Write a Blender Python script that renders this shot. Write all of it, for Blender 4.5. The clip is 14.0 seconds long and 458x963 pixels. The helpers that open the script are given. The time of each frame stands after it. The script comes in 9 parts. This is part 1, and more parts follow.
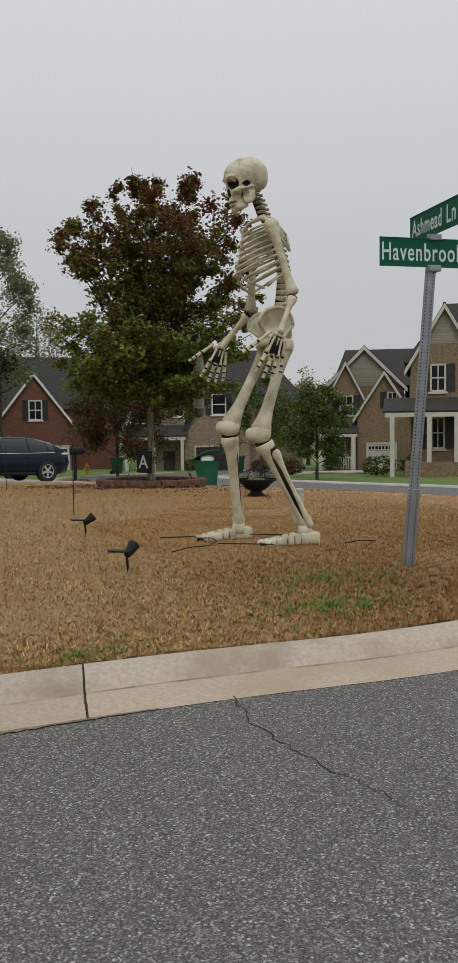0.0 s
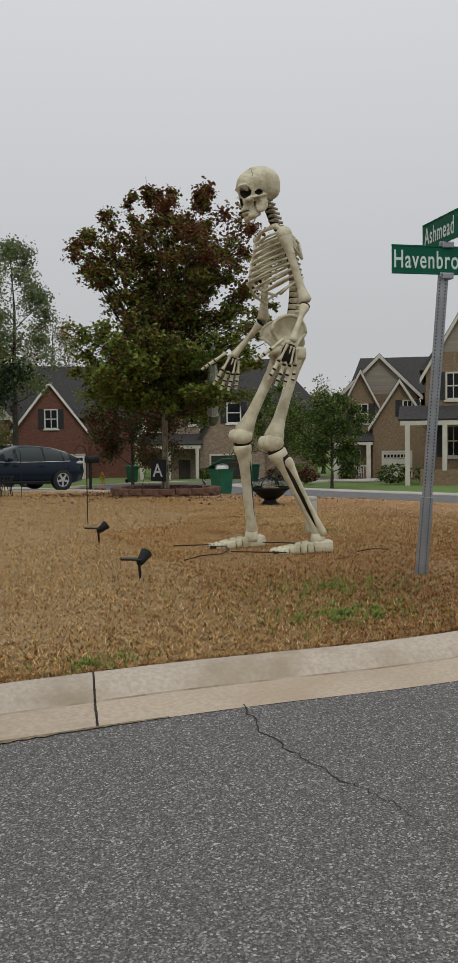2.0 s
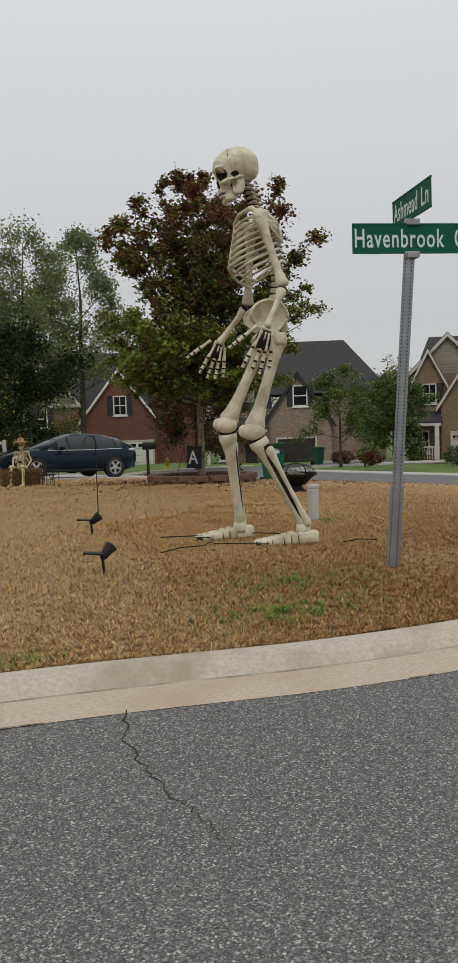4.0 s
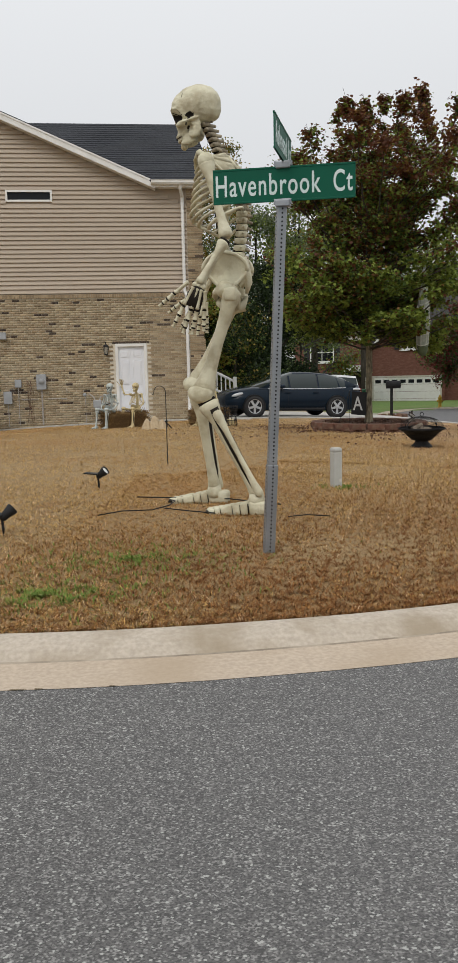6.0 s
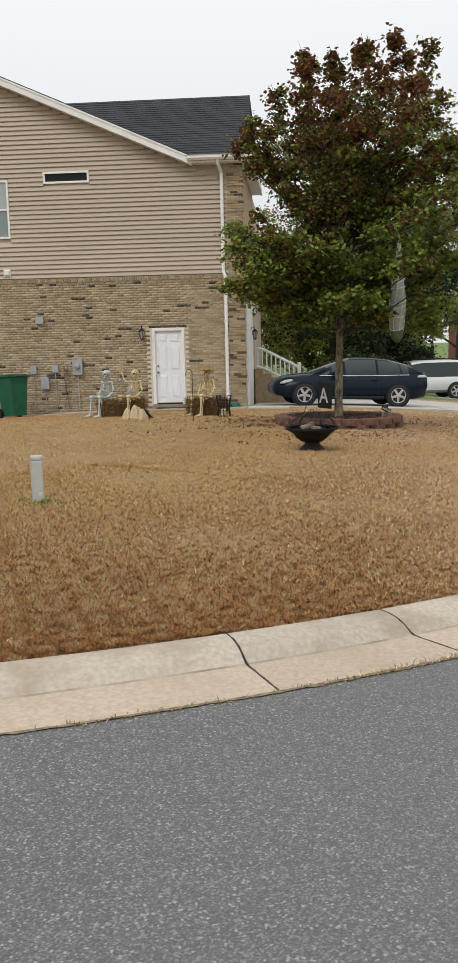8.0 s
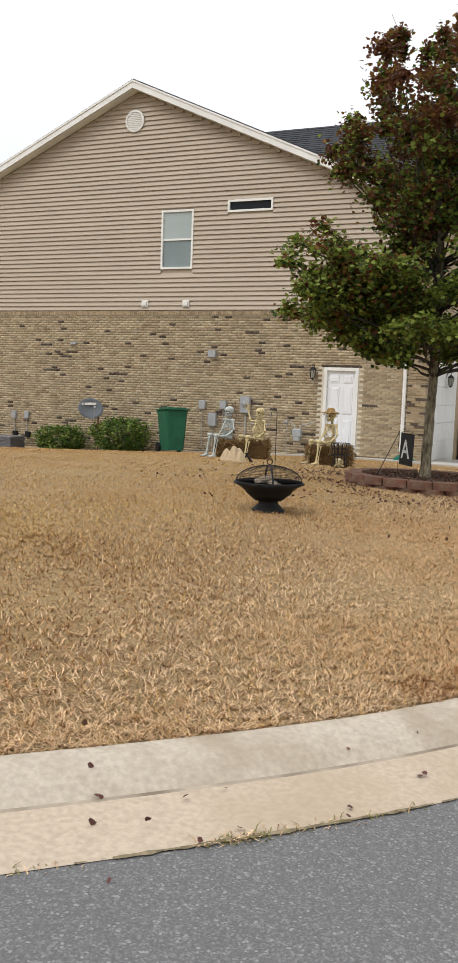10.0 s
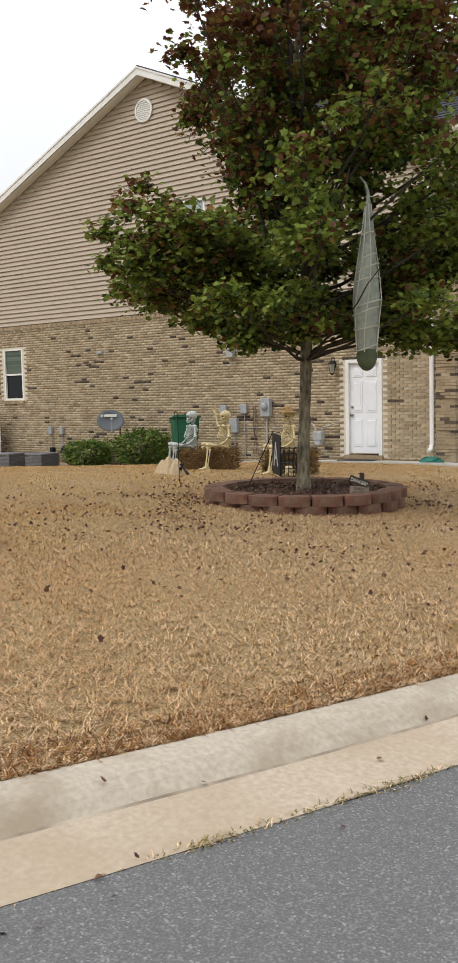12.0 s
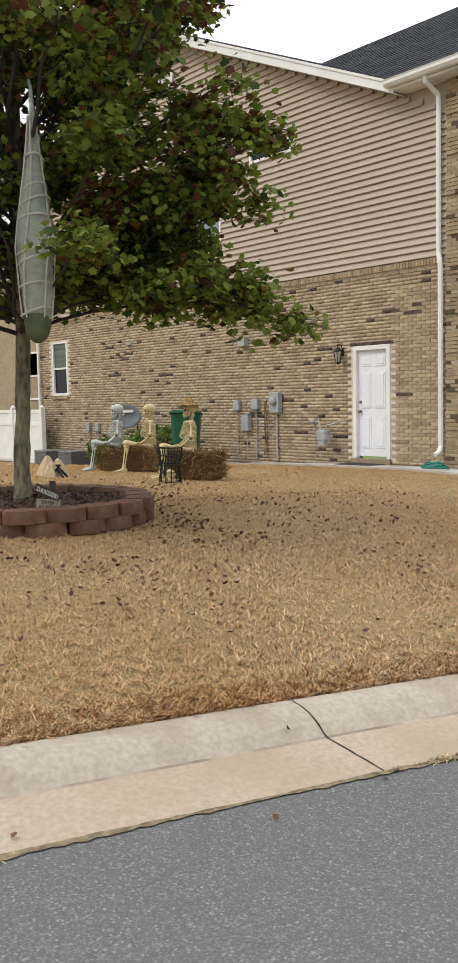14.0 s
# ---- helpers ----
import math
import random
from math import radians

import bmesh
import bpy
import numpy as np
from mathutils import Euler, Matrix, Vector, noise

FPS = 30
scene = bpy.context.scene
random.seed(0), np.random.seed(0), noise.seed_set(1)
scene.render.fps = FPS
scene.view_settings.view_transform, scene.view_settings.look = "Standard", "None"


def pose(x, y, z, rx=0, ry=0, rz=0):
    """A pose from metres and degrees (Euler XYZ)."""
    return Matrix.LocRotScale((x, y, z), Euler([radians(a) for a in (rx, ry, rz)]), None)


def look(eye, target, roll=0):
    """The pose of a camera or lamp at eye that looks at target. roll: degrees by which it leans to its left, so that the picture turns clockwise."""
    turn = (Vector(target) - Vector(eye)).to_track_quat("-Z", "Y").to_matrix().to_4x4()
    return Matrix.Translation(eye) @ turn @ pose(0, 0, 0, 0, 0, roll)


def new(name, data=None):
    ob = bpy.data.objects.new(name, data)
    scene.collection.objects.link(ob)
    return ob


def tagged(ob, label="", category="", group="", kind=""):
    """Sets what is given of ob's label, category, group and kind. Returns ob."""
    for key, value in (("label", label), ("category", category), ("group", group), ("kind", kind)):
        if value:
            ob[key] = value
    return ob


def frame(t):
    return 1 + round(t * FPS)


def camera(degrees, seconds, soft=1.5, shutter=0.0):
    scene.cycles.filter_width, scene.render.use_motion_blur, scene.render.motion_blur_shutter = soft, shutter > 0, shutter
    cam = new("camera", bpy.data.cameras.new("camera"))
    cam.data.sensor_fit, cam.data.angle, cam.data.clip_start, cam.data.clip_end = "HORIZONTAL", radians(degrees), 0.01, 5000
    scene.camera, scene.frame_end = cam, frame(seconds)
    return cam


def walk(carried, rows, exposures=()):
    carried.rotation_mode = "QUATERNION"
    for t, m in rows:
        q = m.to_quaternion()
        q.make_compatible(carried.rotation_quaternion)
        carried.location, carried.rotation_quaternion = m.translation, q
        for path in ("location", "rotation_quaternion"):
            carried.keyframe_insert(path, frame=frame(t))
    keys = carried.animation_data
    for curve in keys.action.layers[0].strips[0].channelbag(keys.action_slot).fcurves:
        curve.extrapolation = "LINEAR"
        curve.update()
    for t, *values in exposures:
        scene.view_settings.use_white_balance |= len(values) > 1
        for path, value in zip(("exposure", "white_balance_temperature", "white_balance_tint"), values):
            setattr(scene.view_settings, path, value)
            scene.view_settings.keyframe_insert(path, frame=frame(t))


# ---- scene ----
cam = camera(28.4, 14.0, 0.8, 0.05)
PATH = [
    (0, (-0.775, 0.999, 1.234), (0.314, 2.671, 1.104), -0.7),
    (0.5, (-0.767, 0.995, 1.234), (0.32, 2.669, 1.105), -0.5),
    (1, (-0.768, 0.999, 1.233), (0.317, 2.674, 1.106), -0.3),
    (1.5, (-0.764, 0.991, 1.235), (0.312, 2.673, 1.117), -0.3),
    (2, (-0.755, 0.988, 1.231), (0.307, 2.68, 1.120), -0.8),
    (2.5, (-0.729, 0.979, 1.223), (0.318, 2.679, 1.110), -1.1),
    (2.7, (-0.677, 1.024, 1.220), (0.371, 2.723, 1.102), -1.1),
    (5, (1.255, 0.354, 1.340), (1.887, 2.242, 1.153), -1.7),
    (5.5, (2.114, 0.244, 1.384), (2.551, 2.182, 1.150), -1.1),
    (6, (3.084, 0.186, 1.422), (3.338, 2.151, 1.148), -1.3),
    (6.5, (4.188, 0.281, 1.450), (4.399, 2.245, 1.137), -0.6),
    (7, (5.328, 0.506, 1.450), (5.475, 2.476, 1.137), -1.1),
    (7.5, (6.438, 0.914, 1.441), (6.398, 2.889, 1.130), -1.5),
    (8, (7.535, 1.46, 1.411), (7.374, 3.43, 1.107), -1.3),
    (8.5, (8.567, 2.27, 1.343), (8.229, 4.222, 1.068), -0.2),
    (9, (9.514, 3.028, 1.324), (9.034, 4.954, 1.082), 0.8),
    (9.2, (9.831, 3.386, 1.295), (9.269, 5.292, 1.061), 1.4),
    (11.3, (12.817, 7.485, 1.172), (11.717, 9.145, 0.980), -0.7),
    (11.5, (13.062, 7.931, 1.176), (11.929, 9.567, 0.976), -1.2),
    (12, (13.655, 9.084, 1.130), (12.459, 10.676, 0.939), -1.3),
    (12.5, (14.223, 10.265, 1.068), (12.946, 11.795, 0.902), -1.0),
    (13, (14.759, 11.403, 1.016), (13.401, 12.86, 0.841), -0.6),
    (13.5, (15.16, 12.697, 0.970), (13.713, 14.066, 0.800), -1.0),
    (14, (15.427, 14.091, 0.888), (13.895, 15.365, 0.707), -1.2),
]
EXPOSURE = [(0, -0.25), (2.7, -0.24), (5, 0.0), (6.5, 0.17), (7.5, 0.2), (8.5, 0.50), (9, 0.53), (11.3, 0.55), (12.5, 0.48), (14, 0.58)]
walk(cam, [(t, look(eye, target, roll)) for t, eye, target, roll in PATH], EXPOSURE)

# world: an even overcast sky, with a very soft sun behind the cloud
world = bpy.data.worlds.new("overcast")
scene.world = world
world.use_nodes = True
wn, wl = world.node_tree.nodes, world.node_tree.links
sky = wn.new("ShaderNodeTexSky")
sky.sky_type, sky.sun_disc = "NISHITA", False
sky.sun_elevation, sky.sun_rotation = radians(48), radians(200)
grey = wn.new("ShaderNodeMix")
grey.data_type = "RGBA"
grey.inputs[0].default_value = 0.97
grey.inputs[7].default_value = (5.85, 5.95, 6.08, 1)
wl.new(sky.outputs[0], grey.inputs[6])
# a cloudy sky is brighter overhead than at the horizon
wc = wn.new("ShaderNodeTexCoord")
wz = wn.new("ShaderNodeSeparateXYZ")
wr = wn.new("ShaderNodeMapRange")
wr.inputs["From Min"].default_value, wr.inputs["From Max"].default_value = 0.1, 1.0
wr.inputs["To Min"].default_value, wr.inputs["To Max"].default_value = 0.81, 1.44
ws = wn.new("ShaderNodeVectorMath")
ws.operation = "SCALE"
wl.new(wc.outputs["Generated"], wz.inputs[0])
wl.new(wz.outputs["Z"], wr.inputs["Value"])
wl.new(grey.outputs[2], ws.inputs[0])
wl.new(wr.outputs[0], ws.inputs["Scale"])
wl.new(ws.outputs[0], wn["Background"].inputs[0])
wn["Background"].inputs[1].default_value = 0.13

sun = new("sun", bpy.data.lights.new("sun", "SUN"))
sun.data.energy, sun.data.angle, sun.data.color = 0.9, radians(25), (1.0, 0.96, 0.9)
sun.matrix_world = look((-20, -45, 55), (0, 0, 0))


# ---------------------------------------------------------------- materials
def mat(name, a, b=None, scale=4.0, rough=0.8, bump=0.0, bscale=40.0, metal=0.0, c=None, cscale=0.6, cmix=0.5, stretch=(1, 1, 1), vary=0.0, spec=0.4, coat=0.0):
    """Two colours mixed by fine noise, a third by coarse noise, relief by a finer noise; vary: by object."""
    m = bpy.data.materials.new(name)
    m.use_nodes = True
    n, l = m.node_tree.nodes, m.node_tree.links
    p = n["Principled BSDF"]
    p.inputs["Roughness"].default_value, p.inputs["Metallic"].default_value = rough, metal
    p.inputs["Specular IOR Level"].default_value = spec
    p.inputs["Coat Weight"].default_value = coat
    tc = n.new("ShaderNodeTexCoord")
    mp = n.new("ShaderNodeMapping")
    mp.inputs["Scale"].default_value = stretch
    l.new(tc.outputs["Object"], mp.inputs["Vector"])

    def nz(s, detail=4.0):
        t = n.new("ShaderNodeTexNoise")
        t.inputs["Scale"].default_value, t.inputs["Detail"].default_value = s, detail
        l.new(mp.outputs[0], t.inputs["Vector"])
        return t.outputs["Fac"]

    def ramp(fac, lo, hi):
        r = n.new("ShaderNodeMapRange")
        r.inputs["From Min"].default_value, r.inputs["From Max"].default_value = lo, hi
        l.new(fac, r.inputs["Value"])
        return r.outputs[0]

    def mix(fac, x, y):
        k = n.new("ShaderNodeMix")
        k.data_type = "RGBA"
        for sock, v in ((k.inputs[0], fac), (k.inputs[6], x), (k.inputs[7], y)):
            if isinstance(v, tuple):
                sock.default_value = (*v, 1)
            elif isinstance(v, float):
                sock.default_value = v
            else:
                l.new(v, sock)
        return k.outputs[2]

    col = mix(ramp(nz(scale), 0.32, 0.68), a, b or tuple(0.82 * v for v in a))
    if c:
        f = ramp(nz(cscale, 5.0), 0.45, 0.68)
        w = n.new("ShaderNodeMath")
        w.operation = "MULTIPLY"
        w.inputs[1].default_value = cmix
        l.new(f, w.inputs[0])
        col = mix(w.outputs[0], col, c)
    if vary:
        oi = n.new("ShaderNodeObjectInfo")
        hs = n.new("ShaderNodeHueSaturation")
        l.new(col, hs.inputs["Color"])
        r = n.new("ShaderNodeMapRange")
        r.inputs["To Min"].default_value, r.inputs["To Max"].default_value = 1 - vary, 1 + vary
        gi = n.new("ShaderNodeNewGeometry")
        ad_, fr = n.new("ShaderNodeMath"), n.new("ShaderNodeMath")
        ad_.operation, fr.operation = "ADD", "FRACT"
        l.new(oi.outputs["Random"], ad_.inputs[0])
        l.new(gi.outputs["Random Per Island"], ad_.inputs[1])
        l.new(ad_.outputs[0], fr.inputs[0])
        l.new(fr.outputs[0], r.inputs["Value"])
        l.new(r.outputs[0], hs.inputs["Value"])
        col = hs.outputs[0]
    l.new(col, p.inputs["Base Color"])
    if bump:
        b_ = n.new("ShaderNodeBump")
        b_.inputs["Strength"].default_value, b_.inputs["Distance"].default_value = bump, 0.4 / bscale
        l.new(nz(bscale, 3.0), b_.inputs["Height"])
        l.new(b_.outputs[0], p.inputs["Normal"])
    return m


def glass_mat(name, tint, rough=0.05):
    m = bpy.data.materials.new(name)
    m.use_nodes = True
    p = m.node_tree.nodes["Principled BSDF"]
    p.inputs["Base Color"].default_value = (*tint, 1)
    p.inputs["Roughness"].default_value = rough
    p.inputs["Specular IOR Level"].default_value = 0.45
    return m


# ---------------------------------------------------------------- building blocks
def part(name, bm, material, parent=None, label="", smooth=False):
    """Links a bmesh as one mesh object under a thing or part."""
    me = bpy.data.meshes.new(name)
    bmesh.ops.recalc_face_normals(bm, faces=bm.faces)
    bm.to_mesh(me)
    bm.free()
    for m in material if isinstance(material, (list, tuple)) else [material]:
        me.materials.append(m)
    if smooth:
        me.polygons.foreach_set("use_smooth", [True] * len(me.polygons))
    ob = new(name, me)
    if parent:
        ob.parent = parent
        ob.matrix_parent_inverse = parent.matrix_basis.inverted()
    if label:
        ob["label"] = label
    return ob


def thing(name, at=(0, 0, 0), label="", category="", group="", kind=""):
    e = new(name)
    e.empty_display_size = 0.1
    e.matrix_basis = Matrix.Translation(at)
    return tagged(e, label, category, group, kind)


def share(name, me, parent, at=(0, 0, 0), rz=0.0):
    """One more object on a mesh that others use too."""
    ob = new(name, me)
    ob.parent = parent
    ob.matrix_parent_inverse = parent.matrix_basis.inverted()
    ob.matrix_basis = Matrix.Translation(at) @ Matrix.Rotation(rz, 4, "Z")
    return ob


def box(bm, x0, x1, y0, y1, z0, z1, m=None, bevel=0.0, mi=0):
    v = [bm.verts.new(p) for p in ((x0, y0, z0), (x1, y0, z0), (x1, y1, z0), (x0, y1, z0), (x0, y0, z1), (x1, y0, z1), (x1, y1, z1), (x0, y1, z1))]
    f = [bm.faces.new([v[i] for i in q]) for q in ((3, 2, 1, 0), (4, 5, 6, 7), (0, 1, 5, 4), (1, 2, 6, 5), (2, 3, 7, 6), (3, 0, 4, 7))]
    for q in f:
        q.material_index = mi
    if bevel:
        r = bmesh.ops.bevel(bm, geom=list({e for q in f for e in q.edges}), offset=bevel, segments=2, affect="EDGES", profile=0.5)
        v = list({w for q in r["faces"] for w in q.verts} | {w for w in v if w.is_valid})
    if m is not None:
        bmesh.ops.transform(bm, matrix=m, verts=v)
    return v


def loft(bm, pts, radii, n=10, mi=0, cap=True, up=(0, 0, 1)):
    """A tube through pts; radii: a number or a pair (across, along up) for each."""
    pts = [Vector(p) for p in pts]
    rings, ref = [], Vector(up)
    for i, p in enumerate(pts):
        d = (pts[min(i + 1, len(pts) - 1)] - pts[max(i - 1, 0)]).normalized()
        a = d.cross(ref)
        if a.length < 1e-3:
            a = d.cross(Vector((1, 0.01, 0)))
        a.normalize()
        b = a.cross(d)
        r = radii[i]
        ra, rb = r if isinstance(r, tuple) else (r, r)
        rings.append([bm.verts.new(p + a * ra * math.cos(k * math.tau / n) + b * rb * math.sin(k * math.tau / n)) for k in range(n)])
    for r0, r1 in zip(rings, rings[1:]):
        for k in range(n):
            bm.faces.new((r0[k], r0[(k + 1) % n], r1[(k + 1) % n], r1[k])).material_index = mi
    if cap:
        for r in (rings[0][::-1], rings[-1]):
            bm.faces.new(r).material_index = mi
    return rings


def ball(bm, c, r, mi=0, u=12, v=8, m=None):
    """An ellipsoid of radii r about c."""
    r = r if isinstance(r, tuple) else (r, r, r)
    mm = Matrix.Translation(c) @ (m or Matrix.Identity(4)) @ Matrix.Diagonal((*r, 1))
    top, low = bm.verts.new(mm @ Vector((0, 0, 1))), bm.verts.new(mm @ Vector((0, 0, -1)))
    rings = [[bm.verts.new(mm @ Vector((math.sin(b * math.pi / v) * math.cos(a * math.tau / u), math.sin(b * math.pi / v) * math.sin(a * math.tau / u), math.cos(b * math.pi / v)))) for a in range(u)] for b in range(1, v)]
    for k in range(u):
        bm.faces.new((top, rings[0][k], rings[0][(k + 1) % u])).material_index = mi
        bm.faces.new((low, rings[-1][(k + 1) % u], rings[-1][k])).material_index = mi
    for ra, rb_ in zip(rings, rings[1:]):
        for k in range(u):
            bm.faces.new((ra[k], rb_[k], rb_[(k + 1) % u], ra[(k + 1) % u])).material_index = mi
    return [top, low] + [w for ring_ in rings for w in ring_]


def spin(bm, prof, c=(0, 0, 0), n=24, mi=0, m=None):
    """A turned shape: prof is a list of (radius, height)."""
    rings = []
    vs = []
    for r, z in prof:
        ring = [bm.verts.new((c[0] + r * math.cos(k * math.tau / n), c[1] + r * math.sin(k * math.tau / n), c[2] + z)) for k in range(n)]
        rings.append(ring)
        vs += ring
    for a, b in zip(rings, rings[1:]):
        for k in range(n):
            bm.faces.new((a[k], a[(k + 1) % n], b[(k + 1) % n], b[k])).material_index = mi
    if prof[0][0] > 1e-4:
        bm.faces.new(rings[0][::-1]).material_index = mi
    if prof[-1][0] > 1e-4:
        bm.faces.new(rings[-1]).material_index = mi
    if m is not None:
        bmesh.ops.transform(bm, matrix=m, verts=vs)
    return vs


def prism(bm, outline, y0, y1, mi=0):
    """An outline in x, z pushed from y0 to y1."""
    a = [bm.verts.new((x, y0, z)) for x, z in outline]
    b = [bm.verts.new((x, y1, z)) for x, z in outline]
    bm.faces.new(a).material_index = mi
    bm.faces.new(b[::-1]).material_index = mi
    for i in range(len(a)):
        j = (i + 1) % len(a)
        bm.faces.new((a[j], a[i], b[i], b[j])).material_index = mi


def soup(name, verts, faces, material, parent=None, label="", index=None, kind=""):
    """A mesh from arrays of places and corner numbers (all faces with one number of corners)."""
    me = bpy.data.meshes.new(name)
    verts, faces = np.asarray(verts, np.float32), np.asarray(faces, np.int32)
    k = faces.shape[1]
    me.vertices.add(len(verts))
    me.vertices.foreach_set("co", verts.ravel())
    me.loops.add(faces.size)
    me.loops.foreach_set("vertex_index", faces.ravel())
    me.polygons.add(len(faces))
    me.polygons.foreach_set("loop_start", np.arange(0, faces.size, k, dtype=np.int32))
    for m in material if isinstance(material, (list, tuple)) else [material]:
        me.materials.append(m)
    if index is not None:
        me.polygons.foreach_set("material_index", np.asarray(index, np.int32))
    me.update(calc_edges=True)
    ob = new(name, me)
    if parent:
        ob.parent = parent
        ob.matrix_parent_inverse = parent.matrix_basis.inverted()
    return tagged(ob, label, kind=kind)


# ---------------------------------------------------------------- the lie of the land
LAND = (-0.0878, 0.3564, -0.2627, 0.0236, 0.1596, -0.1369, 0.0672, -0.0464, -0.0518, -0.129)


def land(x, y):
    """The height of the road's plane of the ground, without the kerb's step; it falls away to the north and east."""
    x, y = np.asarray(x, float), np.asarray(y, float)
    cx, cy = np.clip(x, -12, 16.5) / 10, np.clip(y, -3, 33) / 10
    z, k = 0.0, 0
    for i in range(4):
        for j in range(4 - i):
            z = z + LAND[k] * cx**i * cy**j
            k += 1
    z = z + 0.04 * np.exp(-((x - 8.2) ** 2 + (y - 17.0) ** 2) / 18)
    z = z - 0.18 * np.exp(-((x + 5.5) ** 2) / 26 - ((y - 26) ** 2) / 18)
    return z - 0.031 * np.clip(y - 33, 0, 60) - 0.02 * np.clip(x - 16.5, 0, 60)


def curve(ctrl, n=12):
    """A smooth line through the points (x, y)."""
    c = [np.array(p, float) for p in ctrl]
    c = [2 * c[0] - c[1], *c, 2 * c[-1] - c[-2]]
    out = []
    for i in range(1, len(c) - 2):
        for k in range(n):
            t = k / n
            out.append(0.5 * (2 * c[i] + (c[i + 1] - c[i - 1]) * t + (2 * c[i - 1] - 5 * c[i] + 4 * c[i + 1] - c[i + 2]) * t * t + (3 * c[i] - c[i - 1] - 3 * c[i + 1] + c[i + 2]) * t**3))
    out.append(c[-2])
    return np.array(out)


# the edge of the asphalt, from the west round the corner to the north and on to the bend
EDGE = curve([(-30, 8.2), (-14, 6.3), (-5, 5.08), (0.4, 4.40), (2.4, 3.98), (3.8, 3.91), (5.11, 4.07), (6.64, 4.54), (8.28, 5.43), (9.5, 6.5), (10.8, 8.15), (11.66, 10.22), (12.62, 13.22), (13.34, 16.62), (14.3, 22), (15.0, 28), (15.6, 36), (17.5, 46), (23, 55), (33, 60), (60, 63)])
STEP = np.r_[0, np.cumsum(np.hypot(*np.diff(EDGE, axis=0).T))]
KERB = 0.56


def along(s, off=0.0):
    """The place s metres along the edge and off metres inwards (towards the lawn)."""
    s = np.asarray(s, float)
    p = np.stack([np.interp(s, STEP, EDGE[:, 0]), np.interp(s, STEP, EDGE[:, 1])], -1)
    q = np.stack([np.interp(s + 0.3, STEP, EDGE[:, 0]) - np.interp(s - 0.3, STEP, EDGE[:, 0]), np.interp(s + 0.3, STEP, EDGE[:, 1]) - np.interp(s - 0.3, STEP, EDGE[:, 1])], -1)
    q = q / np.linalg.norm(q, axis=-1, keepdims=True)
    return p + np.stack([-q[..., 1], q[..., 0]], -1) * np.asarray(off)[..., None]


def inward(x, y, kerb=False):
    """How far a place lies inside the edge of the asphalt (negative: on the road), or past the back of the kerb."""
    x, y = np.asarray(x, float).ravel(), np.asarray(y, float).ravel()
    out = np.empty(len(x))
    line_ = EDGE[::2]
    a, d = line_[:-1], np.diff(line_, axis=0)
    dd = (d**2).sum(1)
    for i in range(0, len(x), 20000):
        p = np.stack([x[i : i + 20000], y[i : i + 20000]], -1)[:, None, :]
        t = np.clip(((p - a) * d).sum(-1) / dd, 0, 1)
        r = p - (a + t[..., None] * d)
        dist = np.hypot(r[..., 0], r[..., 1])
        k = dist.argmin(1)
        side = d[k, 0] * r[np.arange(len(k)), k, 1] - d[k, 1] * r[np.arange(len(k)), k, 0]
        out[i : i + 20000] = dist[np.arange(len(k)), k] * np.where(side > 0, 1, -1) - (KERB if kerb else 0.0)
    return out


def lawn_z(x, y):
    """The height of the lawn's surface."""
    return land(x, y) + 0.075


def gz(x, y):
    return float(lawn_z(x, y))

# ---------------------------------------------------------------- materials of the place


